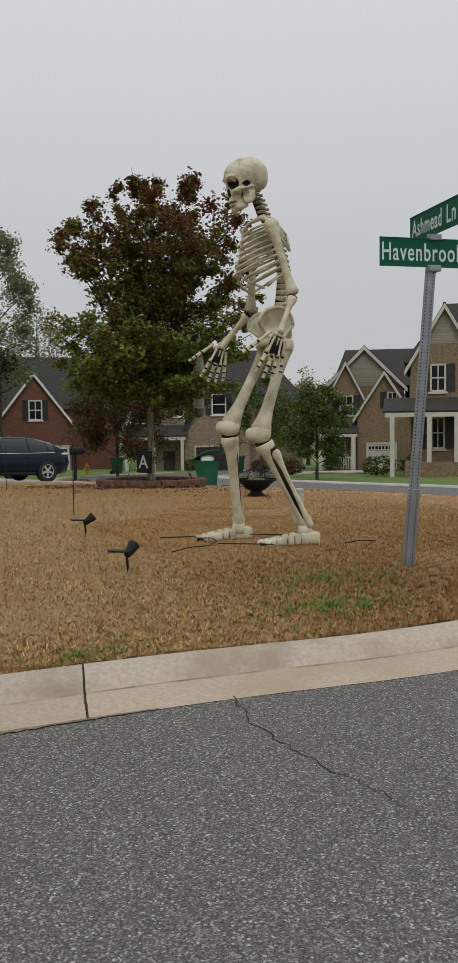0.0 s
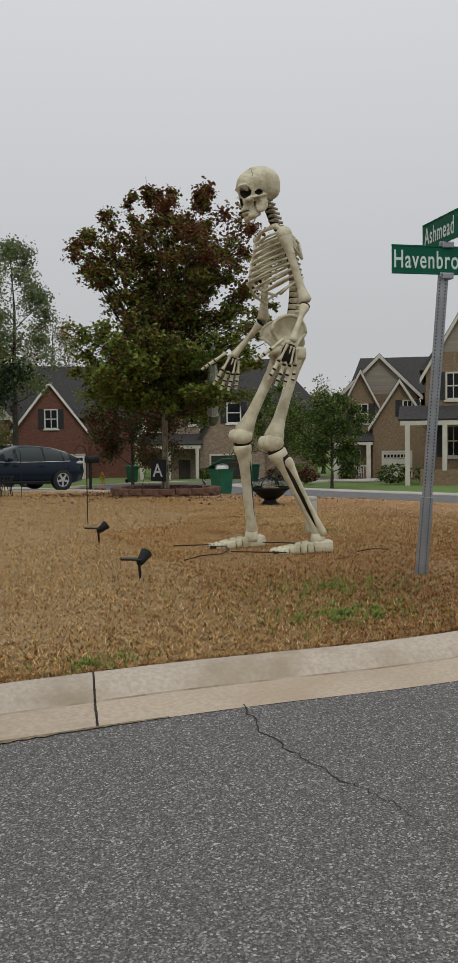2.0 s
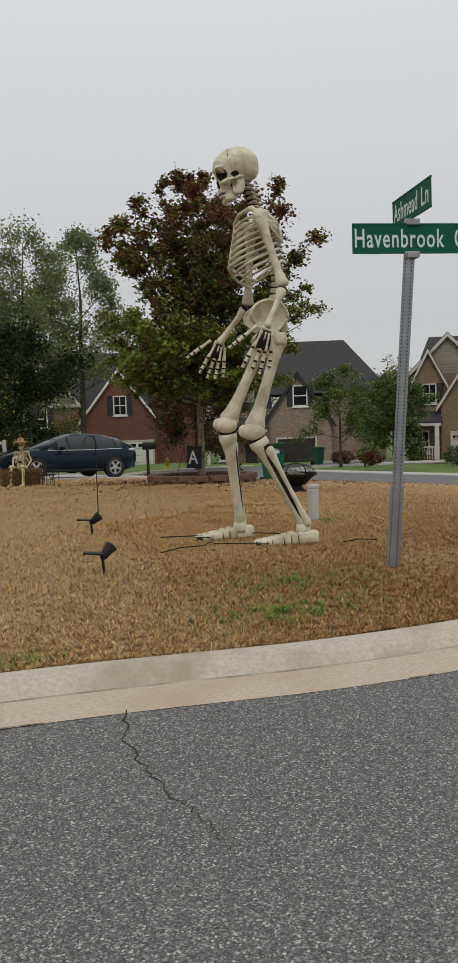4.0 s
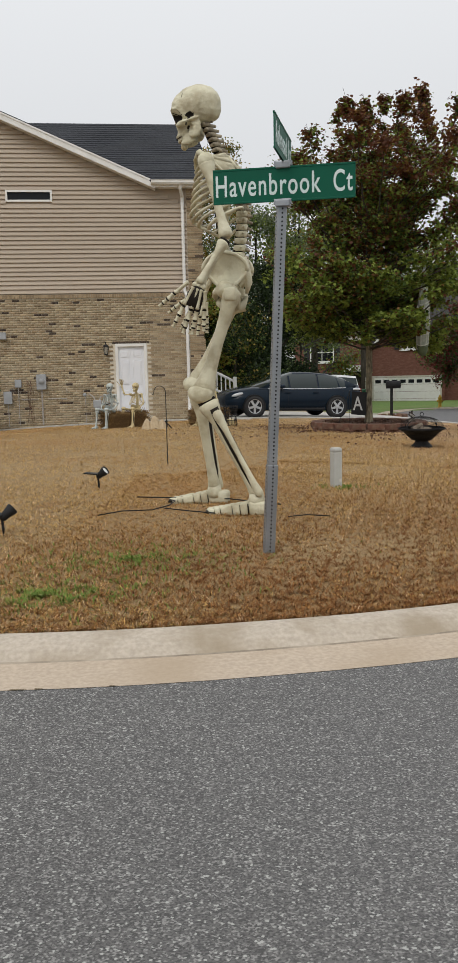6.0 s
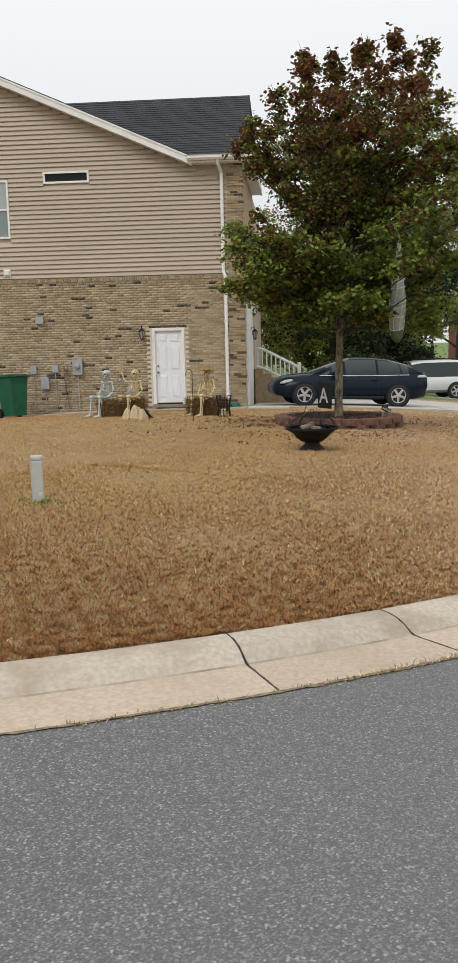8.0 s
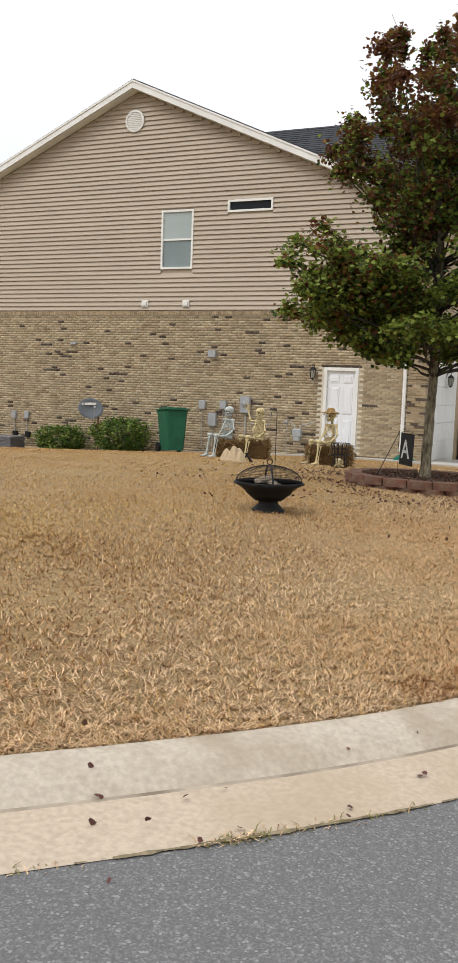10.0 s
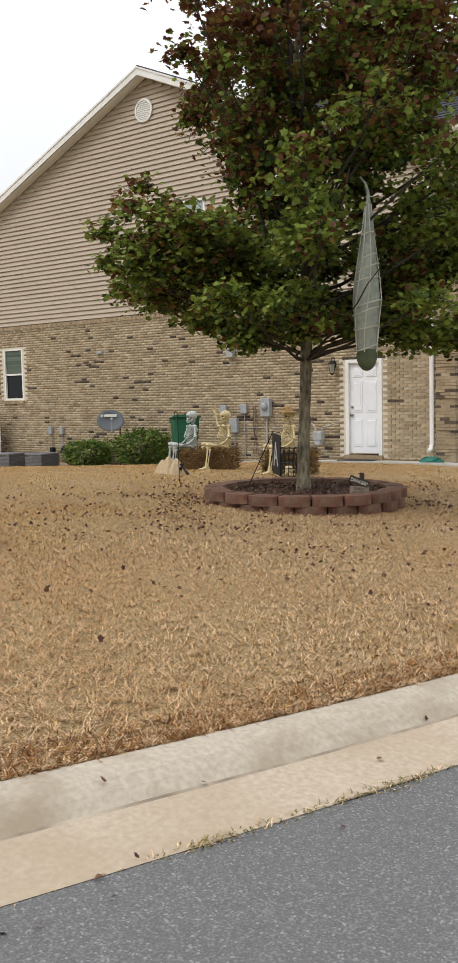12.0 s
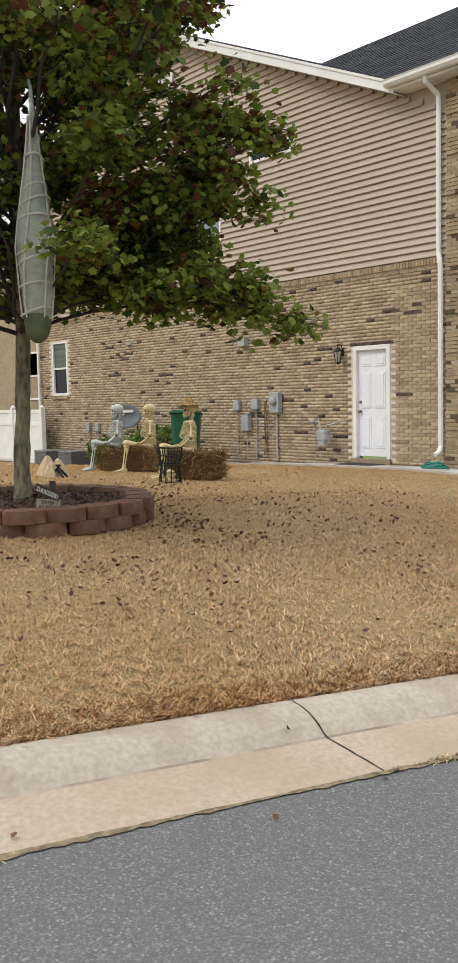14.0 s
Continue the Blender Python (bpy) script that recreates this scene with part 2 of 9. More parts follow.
def asphalt_mat():
    """Dark binder with pale and dark stone chips of about a centimetre."""
    m = mat("asphalt", (0.158, 0.151, 0.143), (0.104, 0.100, 0.095), 130, 0.88, 0.9, 190, c=(0.105, 0.102, 0.097), cscale=0.7, cmix=0.4, spec=0.3)
    n, l = m.node_tree.nodes, m.node_tree.links
    p = n["Principled BSDF"]
    col = p.inputs["Base Color"].links[0].from_socket
    tc = n.new("ShaderNodeTexCoord")
    for scale, lo, hi, c in ((210, 0.30, 0.62, (0.026, 0.025, 0.023)), (175, 0.79, 0.86, (0.255, 0.248, 0.235)), (150, 0.955, 0.968, (0.42, 0.42, 0.39))):
        v = n.new("ShaderNodeTexVoronoi")
        v.inputs["Scale"].default_value = scale
        l.new(tc.outputs["Object"], v.inputs["Vector"])
        sx = n.new("ShaderNodeSeparateColor")
        l.new(v.outputs["Color"], sx.inputs[0])
        r = n.new("ShaderNodeMapRange")
        r.inputs["From Min"].default_value, r.inputs["From Max"].default_value = lo, hi
        l.new(sx.outputs[0], r.inputs["Value"])
        if scale == 210:
            r.inputs["To Min"].default_value, r.inputs["To Max"].default_value = 0.75, 0.0
        k = n.new("ShaderNodeMix")
        k.data_type = "RGBA"
        l.new(r.outputs[0], k.inputs[0])
        l.new(col, k.inputs[6])
        k.inputs[7].default_value = (*c, 1)
        col = k.outputs[2]
    # an older, smoother and paler surface up the side street
    sp = n.new("ShaderNodeSeparateXYZ")
    l.new(tc.outputs["Object"], sp.inputs[0])
    far_ = n.new("ShaderNodeMapRange")
    far_.inputs["From Min"].default_value, far_.inputs["From Max"].default_value = 2.0, 9.5
    far_.inputs["To Min"].default_value, far_.inputs["To Max"].default_value = 0.12, 0.62
    l.new(sp.outputs[0], far_.inputs["Value"])
    old = n.new("ShaderNodeMix")
    old.data_type = "RGBA"
    l.new(far_.outputs[0], old.inputs[0])
    l.new(col, old.inputs[6])
    old.inputs[7].default_value = (0.142, 0.142, 0.146, 1)
    col = old.outputs[2]
    l.new(col, p.inputs["Base Color"])
    return m


ASPHALT = asphalt_mat()
CONCRETE = mat("concrete", (0.475, 0.412, 0.335), (0.37, 0.318, 0.255), 45, 0.9, 0.5, 110, c=(0.27, 0.215, 0.145), cscale=3.2, cmix=0.75, vary=0.05)
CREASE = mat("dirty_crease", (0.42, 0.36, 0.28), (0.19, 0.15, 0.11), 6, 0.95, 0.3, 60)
GUTTER = mat("gutter_concrete", (0.475, 0.39, 0.30), (0.375, 0.302, 0.228), 45, 0.9, 0.5, 110, c=(0.35, 0.27, 0.185), cscale=1.7, cmix=0.7, vary=0.05)
PATH_CONCRETE = mat("path_concrete", (0.47, 0.45, 0.41), (0.38, 0.36, 0.33), 3, 0.9, 0.2, 60, vary=0.06)
JOINT = mat("joint_dirt", (0.045, 0.037, 0.028), (0.02, 0.017, 0.013), 30, 1.0)
STRAW_SOIL = mat("dry_turf", (0.48, 0.34, 0.165), (0.075, 0.046, 0.02), 120, 1.0, 1.0, 110, c=(0.20, 0.115, 0.05), cscale=0.4, cmix=0.3)
FAR_TURF = mat("green_turf", (0.13, 0.21, 0.045), (0.085, 0.145, 0.03), 3, 1.0, 0.3, 20, c=(0.19, 0.16, 0.07), cscale=0.15, cmix=0.5)


def straw_mat(name, pale, brown, green):
    """Dry grass: pale and red-brown by patches, with blade-to-blade change and a few green tufts."""
    m = mat(name, pale, tuple(0.55 * v for v in pale), 55, 0.95, spec=0.1)
    n, l = m.node_tree.nodes, m.node_tree.links
    p = n["Principled BSDF"]
    col = p.inputs["Base Color"].links[0].from_socket
    tc = n.new("ShaderNodeTexCoord")

    def patch(scale, lo, hi, detail=4.0):
        t = n.new("ShaderNodeTexNoise")
        t.inputs["Scale"].default_value, t.inputs["Detail"].default_value = scale, detail
        l.new(tc.outputs["Object"], t.inputs["Vector"])
        r = n.new("ShaderNodeMapRange")
        r.inputs["From Min"].default_value, r.inputs["From Max"].default_value = lo, hi
        l.new(t.outputs["Fac"], r.inputs["Value"])
        return r.outputs[0]

    def mix(fac, x, y):
        k = n.new("ShaderNodeMix")
        k.data_type = "RGBA"
        l.new(fac, k.inputs[0])
        l.new(x, k.inputs[6])
        k.inputs[7].default_value = (*y, 1)
        return k.outputs[2]

    # blade by blade
    ge = n.new("ShaderNodeNewGeometry")
    hs = n.new("ShaderNodeHueSaturation")
    rg_ = n.new("ShaderNodeMapRange")
    rg_.inputs["To Min"].default_value, rg_.inputs["To Max"].default_value = 0.27, 1.40
    l.new(ge.outputs["Random Per Island"], rg_.inputs["Value"])
    l.new(rg_.outputs[0], hs.inputs["Value"])
    l.new(col, hs.inputs["Color"])
    col = hs.outputs[0]
    col = mix(patch(0.35, 0.48, 0.72), col, brown)
    col = mix(patch(2.2, 0.58, 0.75), col, tuple(0.8 * v for v in brown))
    col = mix(patch(11.0, 0.56, 0.70), col, tuple(0.75 * v for v in brown))
    col = mix(patch(0.9, 0.74, 0.84, 2.0), col, green)
    l.new(col, p.inputs["Base Color"])
    return m


STRAW = straw_mat("straw_grass", (0.805, 0.57, 0.35), (0.52, 0.32, 0.16), (0.46, 0.37, 0.18))
RUST = straw_mat("rusty_grass", (0.36, 0.168, 0.06), (0.20, 0.083, 0.028), (0.18, 0.11, 0.04))
TAWNY = straw_mat("tawny_grass", (0.62, 0.39, 0.135), (0.35, 0.18, 0.058), (0.26, 0.20, 0.07))
GREEN_BLADE = mat("green_grass", (0.19, 0.27, 0.055), (0.11, 0.17, 0.03), 40, 0.9, spec=0.2)

# ---------------------------------------------------------------- ground, one sheet out to the horizon
def axis(fine0, fine1, step, far):
    a = list(np.arange(fine0, fine1 + 1e-6, step))
    d = step
    while a[-1] < far:
        d *= 1.25
        a.append(a[-1] + d)
    d = step
    while a[0] > -far:
        d *= 1.25
        a.insert(0, a[0] - d)
    return np.array(a)


gx, gy = axis(-14, 18, 0.25, 900), axis(2, 34, 0.25, 900)
GX, GY = np.meshgrid(gx, gy)
ins = inward(GX, GY).reshape(GX.shape)
back = inward(GX, GY, True).reshape(GX.shape)
rough = 0.012 * np.sin(GX * 1.7 + np.cos(GY * 1.3)) * np.cos(GY * 2.1) * (ins > 1)
GZ = land(GX, GY) - 0.06 + np.where(back > -0.09, 0.125, 0.0) + rough
nx = len(gx)
quad = np.array([[j * nx + i, j * nx + i + 1, (j + 1) * nx + i + 1, (j + 1) * nx + i] for j in range(len(gy) - 1) for i in range(nx - 1)])
cx, cy = GX.ravel()[quad].mean(1), GY.ravel()[quad].mean(1)
far_side = ((cx > 12) & (inward(cx, cy) < -6)) | (cy > 40) | (cx > 26)
ground = soup("ground", np.stack([GX, GY, GZ], -1).reshape(-1, 3), quad, [STRAW_SOIL, FAR_TURF], index=far_side.astype(int))
tagged(ground, "dormant brown lawn soil, green turf past the street", "ground", kind="structure")

# ---------------------------------------------------------------- road
s_road = np.r_[np.arange(0, 20, 2.0), np.arange(20, 70, 0.4), np.arange(70, STEP[-1], 2.0)]
v_road = np.r_[np.arange(0, 4, 0.4), np.arange(4, 9.1, 1.0)]
pts = []
for v in v_road:
    q = along(s_road, np.full(len(s_road), -v))
    pts.append(np.c_[q, land(q[:, 0], q[:, 1]) + 0.004 + 0.03 * math.sin(min(v, 4.5) / 4.5 * math.pi / 2)])
pts = np.array(pts)
ns = len(s_road)
road = soup("road", pts.reshape(-1, 3), [[j * ns + i + 1, j * ns + i, (j + 1) * ns + i, (j + 1) * ns + i + 1] for j in range(len(v_road) - 1) for i in range(ns - 1)], ASPHALT)
tagged(road, "worn grey asphalt road with fine stone speckle and a crack", "road", kind="structure")
# the street that the camera travels on opens out to the south
south = soup("road_junction", [(-80, -60, -0.5), (90, -60, -0.5), (90, 12, -1.75), (25, 10, -0.75), (18, 4, -0.55), (9, -4.5, -0.2), (3, -5.5, -0.11), (-6, -4.5, -0.14), (-30, -1.5, -0.3), (-80, 2, -0.3)], [[0, 1, 2, 3, 4, 5, 6, 7, 8, 9]], ASPHALT)
tagged(south, "grey asphalt of the junction", "road", kind="structure")

# the crack that wanders across the asphalt
bm = bmesh.new()
rnd = random.Random(5)
cp = [Vector((1.36, 4.27)), Vector((1.23, 3.94)), Vector((1.19, 3.6)), Vector((1.18, 3.36)), Vector((1.20, 3.21)), Vector((1.19, 3.05)), Vector((1.18, 2.93)), Vector((1.14, 2.83))]
line = []
for a, b in zip(cp, cp[1:]):
    for k in range(8):
        p = a.lerp(b, k / 8)
        line.append(p + Vector((rnd.uniform(-0.014, 0.014), rnd.uniform(-0.012, 0.012))))
prev = None
for i, p in enumerate(line):
    d = (line[min(i + 1, len(line) - 1)] - line[max(i - 1, 0)]).normalized()
    w = 0.0030 * (1.2 - i / len(line)) * rnd.uniform(0.6, 1.3)
    nrm = Vector((-d.y, d.x)) * w
    e = inward([p.x], [p.y])[0]
    z = float(land(p.x, p.y)) + 0.0065 + 0.03 * math.sin(min(max(-e, 0), 4.5) / 4.5 * math.pi / 2)
    c = [bm.verts.new((*(p + nrm), z)), bm.verts.new((*(p - nrm), z))]
    if prev:
        bm.faces.new((prev[0], prev[1], c[1], c[0]))
    prev = c
part("crack", bm, JOINT, road, "dark crack in the asphalt")

# ---------------------------------------------------------------- kerb and gutter, slab by slab
kerb = thing("kerb", (5.1, 4.4, 0), "pale concrete rolled kerb and gutter in slabs with dirty joints", "kerb", kind="structure")


def s_of(x, y):
    return float(STEP[np.argmin(np.hypot(EDGE[:, 0] - x, EDGE[:, 1] - y))])


PROFILE = ((0.0, 0.006), (0.15, 0.008), (0.315, 0.010), (0.322, 0.011), (0.330, 0.013), (0.375, 0.048), (0.42, 0.070), (0.475, 0.082), (0.535, 0.084), (0.56, 0.076), (0.565, -0.06))


def slab(s0, s1, k0, k1):
    """One slab between two joints; k0, k1: how much the joints run askew."""
    bm = bmesh.new()
    n = max(3, int((s1 - s0) / 0.25))
    rows = []
    for f in np.linspace(0, 1, n):
        s, k = s0 + 0.005 + (s1 - s0 - 0.010) * f, k0 + (k1 - k0) * f
        ring = []
        for off, h in PROFILE:
            q = along([s + k * off], np.array([off]))[0]
            ring.append(bm.verts.new((q[0], q[1], float(land(q[0], q[1])) + h)))
        rows.append(ring)
    for a, b in zip(rows, rows[1:]):
        for k in range(len(PROFILE) - 1):
            f = bm.faces.new((a[k], b[k], b[k + 1], a[k + 1]))
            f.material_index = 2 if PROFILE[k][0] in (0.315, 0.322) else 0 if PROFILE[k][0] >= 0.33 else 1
    for r in (rows[0], rows[-1]):
        bm.faces.new(r)
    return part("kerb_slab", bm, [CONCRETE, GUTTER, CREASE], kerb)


# where the joints meet the asphalt, and how far they run askew
joints = [(30.95, 0.21), (35.41, 0.0), (36.31, -0.08), (37.90, 0.0), (38.88, -0.16), (44.92, -0.24), (48.08, -0.11), (51.42, -0.12)]
joints += [(joints[0][0] - 3.05 * k, 0.0) for k in range(1, 9)] + [(joints[7][0] + 3.05 * k, 0.0) for k in range(1, 18)]
joints = sorted(joints)
for (s0, k0), (s1, k1) in zip(joints, joints[1:]):
    slab(s0, s1, k0, k1)
rj = random.Random(3)
for s, k in joints:
    # dirt that fills the gap between two slabs, uneven in width
    bm = bmesh.new()
    prev = None
    for j in range(19):
        off = 0.56 * j / 18
        h = np.interp(off, [c[0] for c in PROFILE[:-1]], [c[1] for c in PROFILE[:-1]])
        w = rj.uniform(0.0018, 0.0058)
        e = rj.uniform(-0.003, 0.003)
        p, q = along([s + k * off - w + e, s + k * off + w + e], np.array([off, off]))
        c = [bm.verts.new((v[0], v[1], float(land(*v)) + float(h) + 0.0015)) for v in (p, q)]
        if prev:
            bm.faces.new((prev[0], prev[1], c[1], c[0]))
        prev = c
    part("kerb_joint", bm, JOINT, kerb, "dark dirt in the joint")

# ragged dirt and broken edge where the gutter meets the asphalt
rd = np.random.default_rng(31)
sd_ = np.arange(28.0, 60.0, 0.035)
inner = 0.004 + 0.010 * np.abs(np.sin(sd_ * 1.3 + np.sin(sd_ * 3.7))) * rd.uniform(0.2, 1.0, len(sd_))
heap_ = np.clip(np.sin(sd_ * 0.9) + 0.7 * np.sin(sd_ * 2.3 + 1) + 0.35 + rd.uniform(-0.3, 0.3, len(sd_)), 0, 2)
outer = -0.002 - 0.018 * heap_ * rd.uniform(0.3, 1.0, len(sd_))
inner = inner * np.minimum(heap_ + 0.15, 1)
pa, pb = along(sd_, inner), along(sd_, outer)
nd = len(sd_)
seam_dirt = soup("gutter_dirt", np.r_[np.c_[pa, land(pa[:, 0], pa[:, 1]) + 0.0105], np.c_[pb, land(pb[:, 0], pb[:, 1]) + 0.0095]], [[i, i + 1, nd + i + 1, nd + i] for i in range(nd - 1) if heap_[i] > 0.15], mat("seam_dirt", (0.27, 0.215, 0.135), (0.12, 0.095, 0.055), 30, 1.0, 0.8, 90))
tagged(seam_dirt, "ragged brown dirt along the gutter's edge", "dirt", kind="stuff")

# far kerb across the street
s_far = np.arange(s_of(13.4, 16.6), STEP[-1] - 2, 1.0)
pf = []
for off, h in ((-9.0, -0.02), (-9.0, 0.05), (-9.5, 0.11), (-9.7, 0.1), (-9.7, -0.1)):
    q = along(s_far, np.full(len(s_far), off))
    pf.append(np.c_[q, land(q[:, 0], q[:, 1]) + h])
nf = len(s_far)
far_kerb = soup("kerb_far", np.array(pf).reshape(-1, 3), [[j * nf + i, j * nf + i + 1, (j + 1) * nf + i + 1, (j + 1) * nf + i] for j in range(4) for i in range(nf - 1)], PATH_CONCRETE)
tagged(far_kerb, "pale concrete kerb across the street", "kerb", kind="structure")


def paving(name, x0, x1, y0, y1, label, nx=1, ny=1, lift=0.03, gap=0.012, material=None):
    """A concrete surface of slabs laid on the land."""
    top = thing(name, ((x0 + x1) / 2, (y0 + y1) / 2, gz((x0 + x1) / 2, (y0 + y1) / 2)), label, "pavement", kind="structure")
    for i in range(nx):
        for j in range(ny):
            a, b = x0 + (x1 - x0) * i / nx + gap, x0 + (x1 - x0) * (i + 1) / nx - gap
            c, d = y0 + (y1 - y0) * j / ny + gap, y0 + (y1 - y0) * (j + 1) / ny - gap
            bm = bmesh.new()
            lo = [bm.verts.new((x, y, gz(x, y) - 0.1)) for x, y in ((a, c), (b, c), (b, d), (a, d))]
            hi = [bm.verts.new((x, y, gz(x, y) + lift)) for x, y in ((a, c), (b, c), (b, d), (a, d))]
            bm.faces.new(hi)
            for k in range(4):
                bm.faces.new((lo[k], lo[(k + 1) % 4], hi[(k + 1) % 4], hi[k]))
            part("slab", bm, material or PATH_CONCRETE, top)
    return top


paving("driveway", 6.05, 14.4, 27.9, 37.0, "pale concrete driveway in slabs", 3, 3, 0.02)
paving("neighbour_driveway", 10.2, 16.5, 44.3, 47.6, "pale concrete driveway of the next house", 2, 1, 0.03)
paving("side_path", -0.4, 6.0, 26.45, 27.30, "narrow concrete path along the brick wall", 5, 1, 0.03)
paving("side_apron", 6.05, 7.2, 26.3, 27.85, "concrete apron beside the house corner", 1, 1, 0.03)

# ---------------------------------------------------------------- the brick and vinyl house
WY = 27.40            # outer face of the side wall
ZL = 3.32             # top of the brick, foot of the vinyl boards
ZB = -0.75            # foot of the brick
XR, XL = 5.95, -9.45
APEX = (-2.5, 9.42)
SLOPE = 0.437
BRICK = mat("buff_brick", (0.40, 0.32, 0.205), (0.31, 0.24, 0.15), 9, 0.92, 0.5, 60, vary=0.22)
BRICK_PALE = mat("pale_brick", (0.43, 0.35, 0.235), (0.34, 0.27, 0.175), 9, 0.92, 0.5, 60, vary=0.16)
BRICK_DARK = mat("dark_brick", (0.045, 0.033, 0.025), (0.10, 0.07, 0.05), 12, 0.9, 0.5, 60, vary=0.2)
BRICK_TAN = mat("brown_brick", (0.36, 0.275, 0.175), (0.275, 0.205, 0.125), 9, 0.92, 0.5, 60, vary=0.22)
MORTAR = mat("mortar", (0.66, 0.60, 0.49), (0.56, 0.50, 0.40), 20, 1.0, 0.4, 80)
VINYL = mat("tan_vinyl", (0.43, 0.355, 0.275), (0.40, 0.33, 0.255), 2.0, 0.55, 0.12, 70, stretch=(0.3, 1, 1), c=(0.36, 0.29, 0.22), cscale=0.35, cmix=0.4)
WHITE = mat("white_paint", (0.78, 0.77, 0.74), (0.70, 0.69, 0.66), 3, 0.5, 0.05, 40, c=(0.62, 0.60, 0.55), cscale=0.9, cmix=0.35)
SHINGLE = mat("dark_shingle", (0.042, 0.045, 0.052), (0.022, 0.024, 0.029), 14, 0.95, 0.7, 30, stretch=(1, 1, 3), c=(0.06, 0.064, 0.072), cscale=0.8, cmix=0.4)
GLASS_DARK = glass_mat("dark_pane", (0.012, 0.014, 0.016))
GLASS_DARK.node_tree.nodes["Principled BSDF"].inputs["Specular IOR Level"].default_value = 0.15
GLASS_BLIND = mat("pane_with_blind", (0.36, 0.40, 0.39), (0.30, 0.35, 0.34), 0.8, 0.12, spec=0.7)
GREY_BOX = mat("grey_enamel", (0.36, 0.37, 0.38), (0.30, 0.31, 0.32), 6, 0.5, 0.05, 60, c=(0.25, 0.25, 0.25), cscale=2, cmix=0.4)
GREY_PIPE = mat("grey_conduit", (0.40, 0.37, 0.33), (0.32, 0.29, 0.26), 8, 0.6)
BLACK_IRON = mat("black_iron", (0.010, 0.010, 0.011), (0.018, 0.017, 0.016), 20, 0.6, 0.2, 80, spec=0.25)

house = thing("house", (-1.5, WY, -0.4), "two-storey house, buff brick below tan vinyl boards, dark shingle roof", "house")
rb = random.Random(11)


def rake_z(x):
    return APEX[1] - SLOPE * abs(x - APEX[0])


def bm_box(*a, **k):
    bm = bmesh.new()
    box(bm, *a, **k)
    return bm


OPEN = [(3.30, 4.23, -0.35, 1.86), (-8.67, -7.81, 1.11, 2.66)]   # door and window in the brick
# backing walls, with the openings left out
bm = bmesh.new()
xs = sorted({XL, XR, *(v for o in OPEN for v in o[:2])})
for x0, x1 in zip(xs, xs[1:]):
    z = ZB
    for o in sorted(o for o in OPEN if o[0] <= x0 and o[1] >= x1):
        box(bm, x0, x1, WY + 0.012, WY + 0.25, z, o[2])
        z = o[3]
    box(bm, x0, x1, WY + 0.012, WY + 0.25, z, ZL)
part("brick_backing", bm, MORTAR, house, "mortar of the side wall")
bm = bmesh.new()
prism(bm, [(XL, ZL + 0.003), (5.56, ZL + 0.003), (5.56, 6.3), (4.45, rake_z(4.45) - 0.03), (APEX[0], APEX[1] - 0.03), (XL, rake_z(XL) - 0.03)], WY + 0.03, WY + 0.25)
part("gable_wall", bm, VINYL, house)
bm = bm_box(XR - 0.25, XR, WY + 0.25, 33.2, ZB, 6.3)
part("front_wall", bm, BRICK_TAN, house, "brick front wall")
bm = bm_box(XL, XL + 0.25, WY + 0.25, 38, ZB, 6.2)
part("rear_wall", bm, VINYL, house)
bm = bm_box(XL, XR, 38, 38.2, ZB, 6.2)
part("far_wall", bm, VINYL, house)
bm = bm_box(XR - 0.25, XR, 33.2, 38, ZB, 6.2)
part("porch_wall", bm, VINYL, house)

# rowlock course under the boards
bm = bmesh.new()
x = XL
while x < 5.40:
    box(bm, x + 0.004, x + 0.064, WY - 0.035, WY + 0.03, ZL - 0.115, ZL - 0.012)
    x += 0.068
part("rowlock_course", bm, BRICK_TAN, house, "upright bricks under the vinyl boards")

# vinyl boards, course by course, cut round the windows
WINDOWS = [(0.37, 1.68, 5.92, 6.245), (-1.65, -0.65, 4.46, 6.06)]
EXPO = 0.1265
k = 0
while True:
    z0 = ZL + 0.02 + k * EXPO
    z1 = z0 + EXPO
    if z1 > APEX[1] - 0.05:
        break
    lo = max(XL, APEX[0] - (APEX[1] - z1) / SLOPE + 0.05)
    hi = min(5.515 if z1 < 6.42 else 9, APEX[0] + (APEX[1] - z1) / SLOPE - 0.05)
    cuts = [(lo, hi)]
    for w in WINDOWS:
        if z1 > w[2] and z0 < w[3]:
            cuts = [c for a, b in cuts for c in ((a, min(b, w[0])), (max(a, w[1]), b)) if c[1] - c[0] > 0.02]
    bm = bmesh.new()
    for a, b in cuts:
        prof = ((WY + 0.030, z0 - 0.004), (WY - 0.026, z0 - 0.004), (WY - 0.028, z0 + 0.006), (WY + 0.014, z1 - 0.002), (WY + 0.030, z1 - 0.002))
        va = [bm.verts.new((a, y, z)) for y, z in prof]
        vb = [bm.verts.new((b, y, z)) for y, z in prof]
        bm.faces.new(va[::-1])
        bm.faces.new(vb)
        for i in range(5):
            bm.faces.new((va[i], va[(i + 1) % 5], vb[(i + 1) % 5], vb[i]))
    part("vinyl_board", bm, VINYL, house)
    k += 1

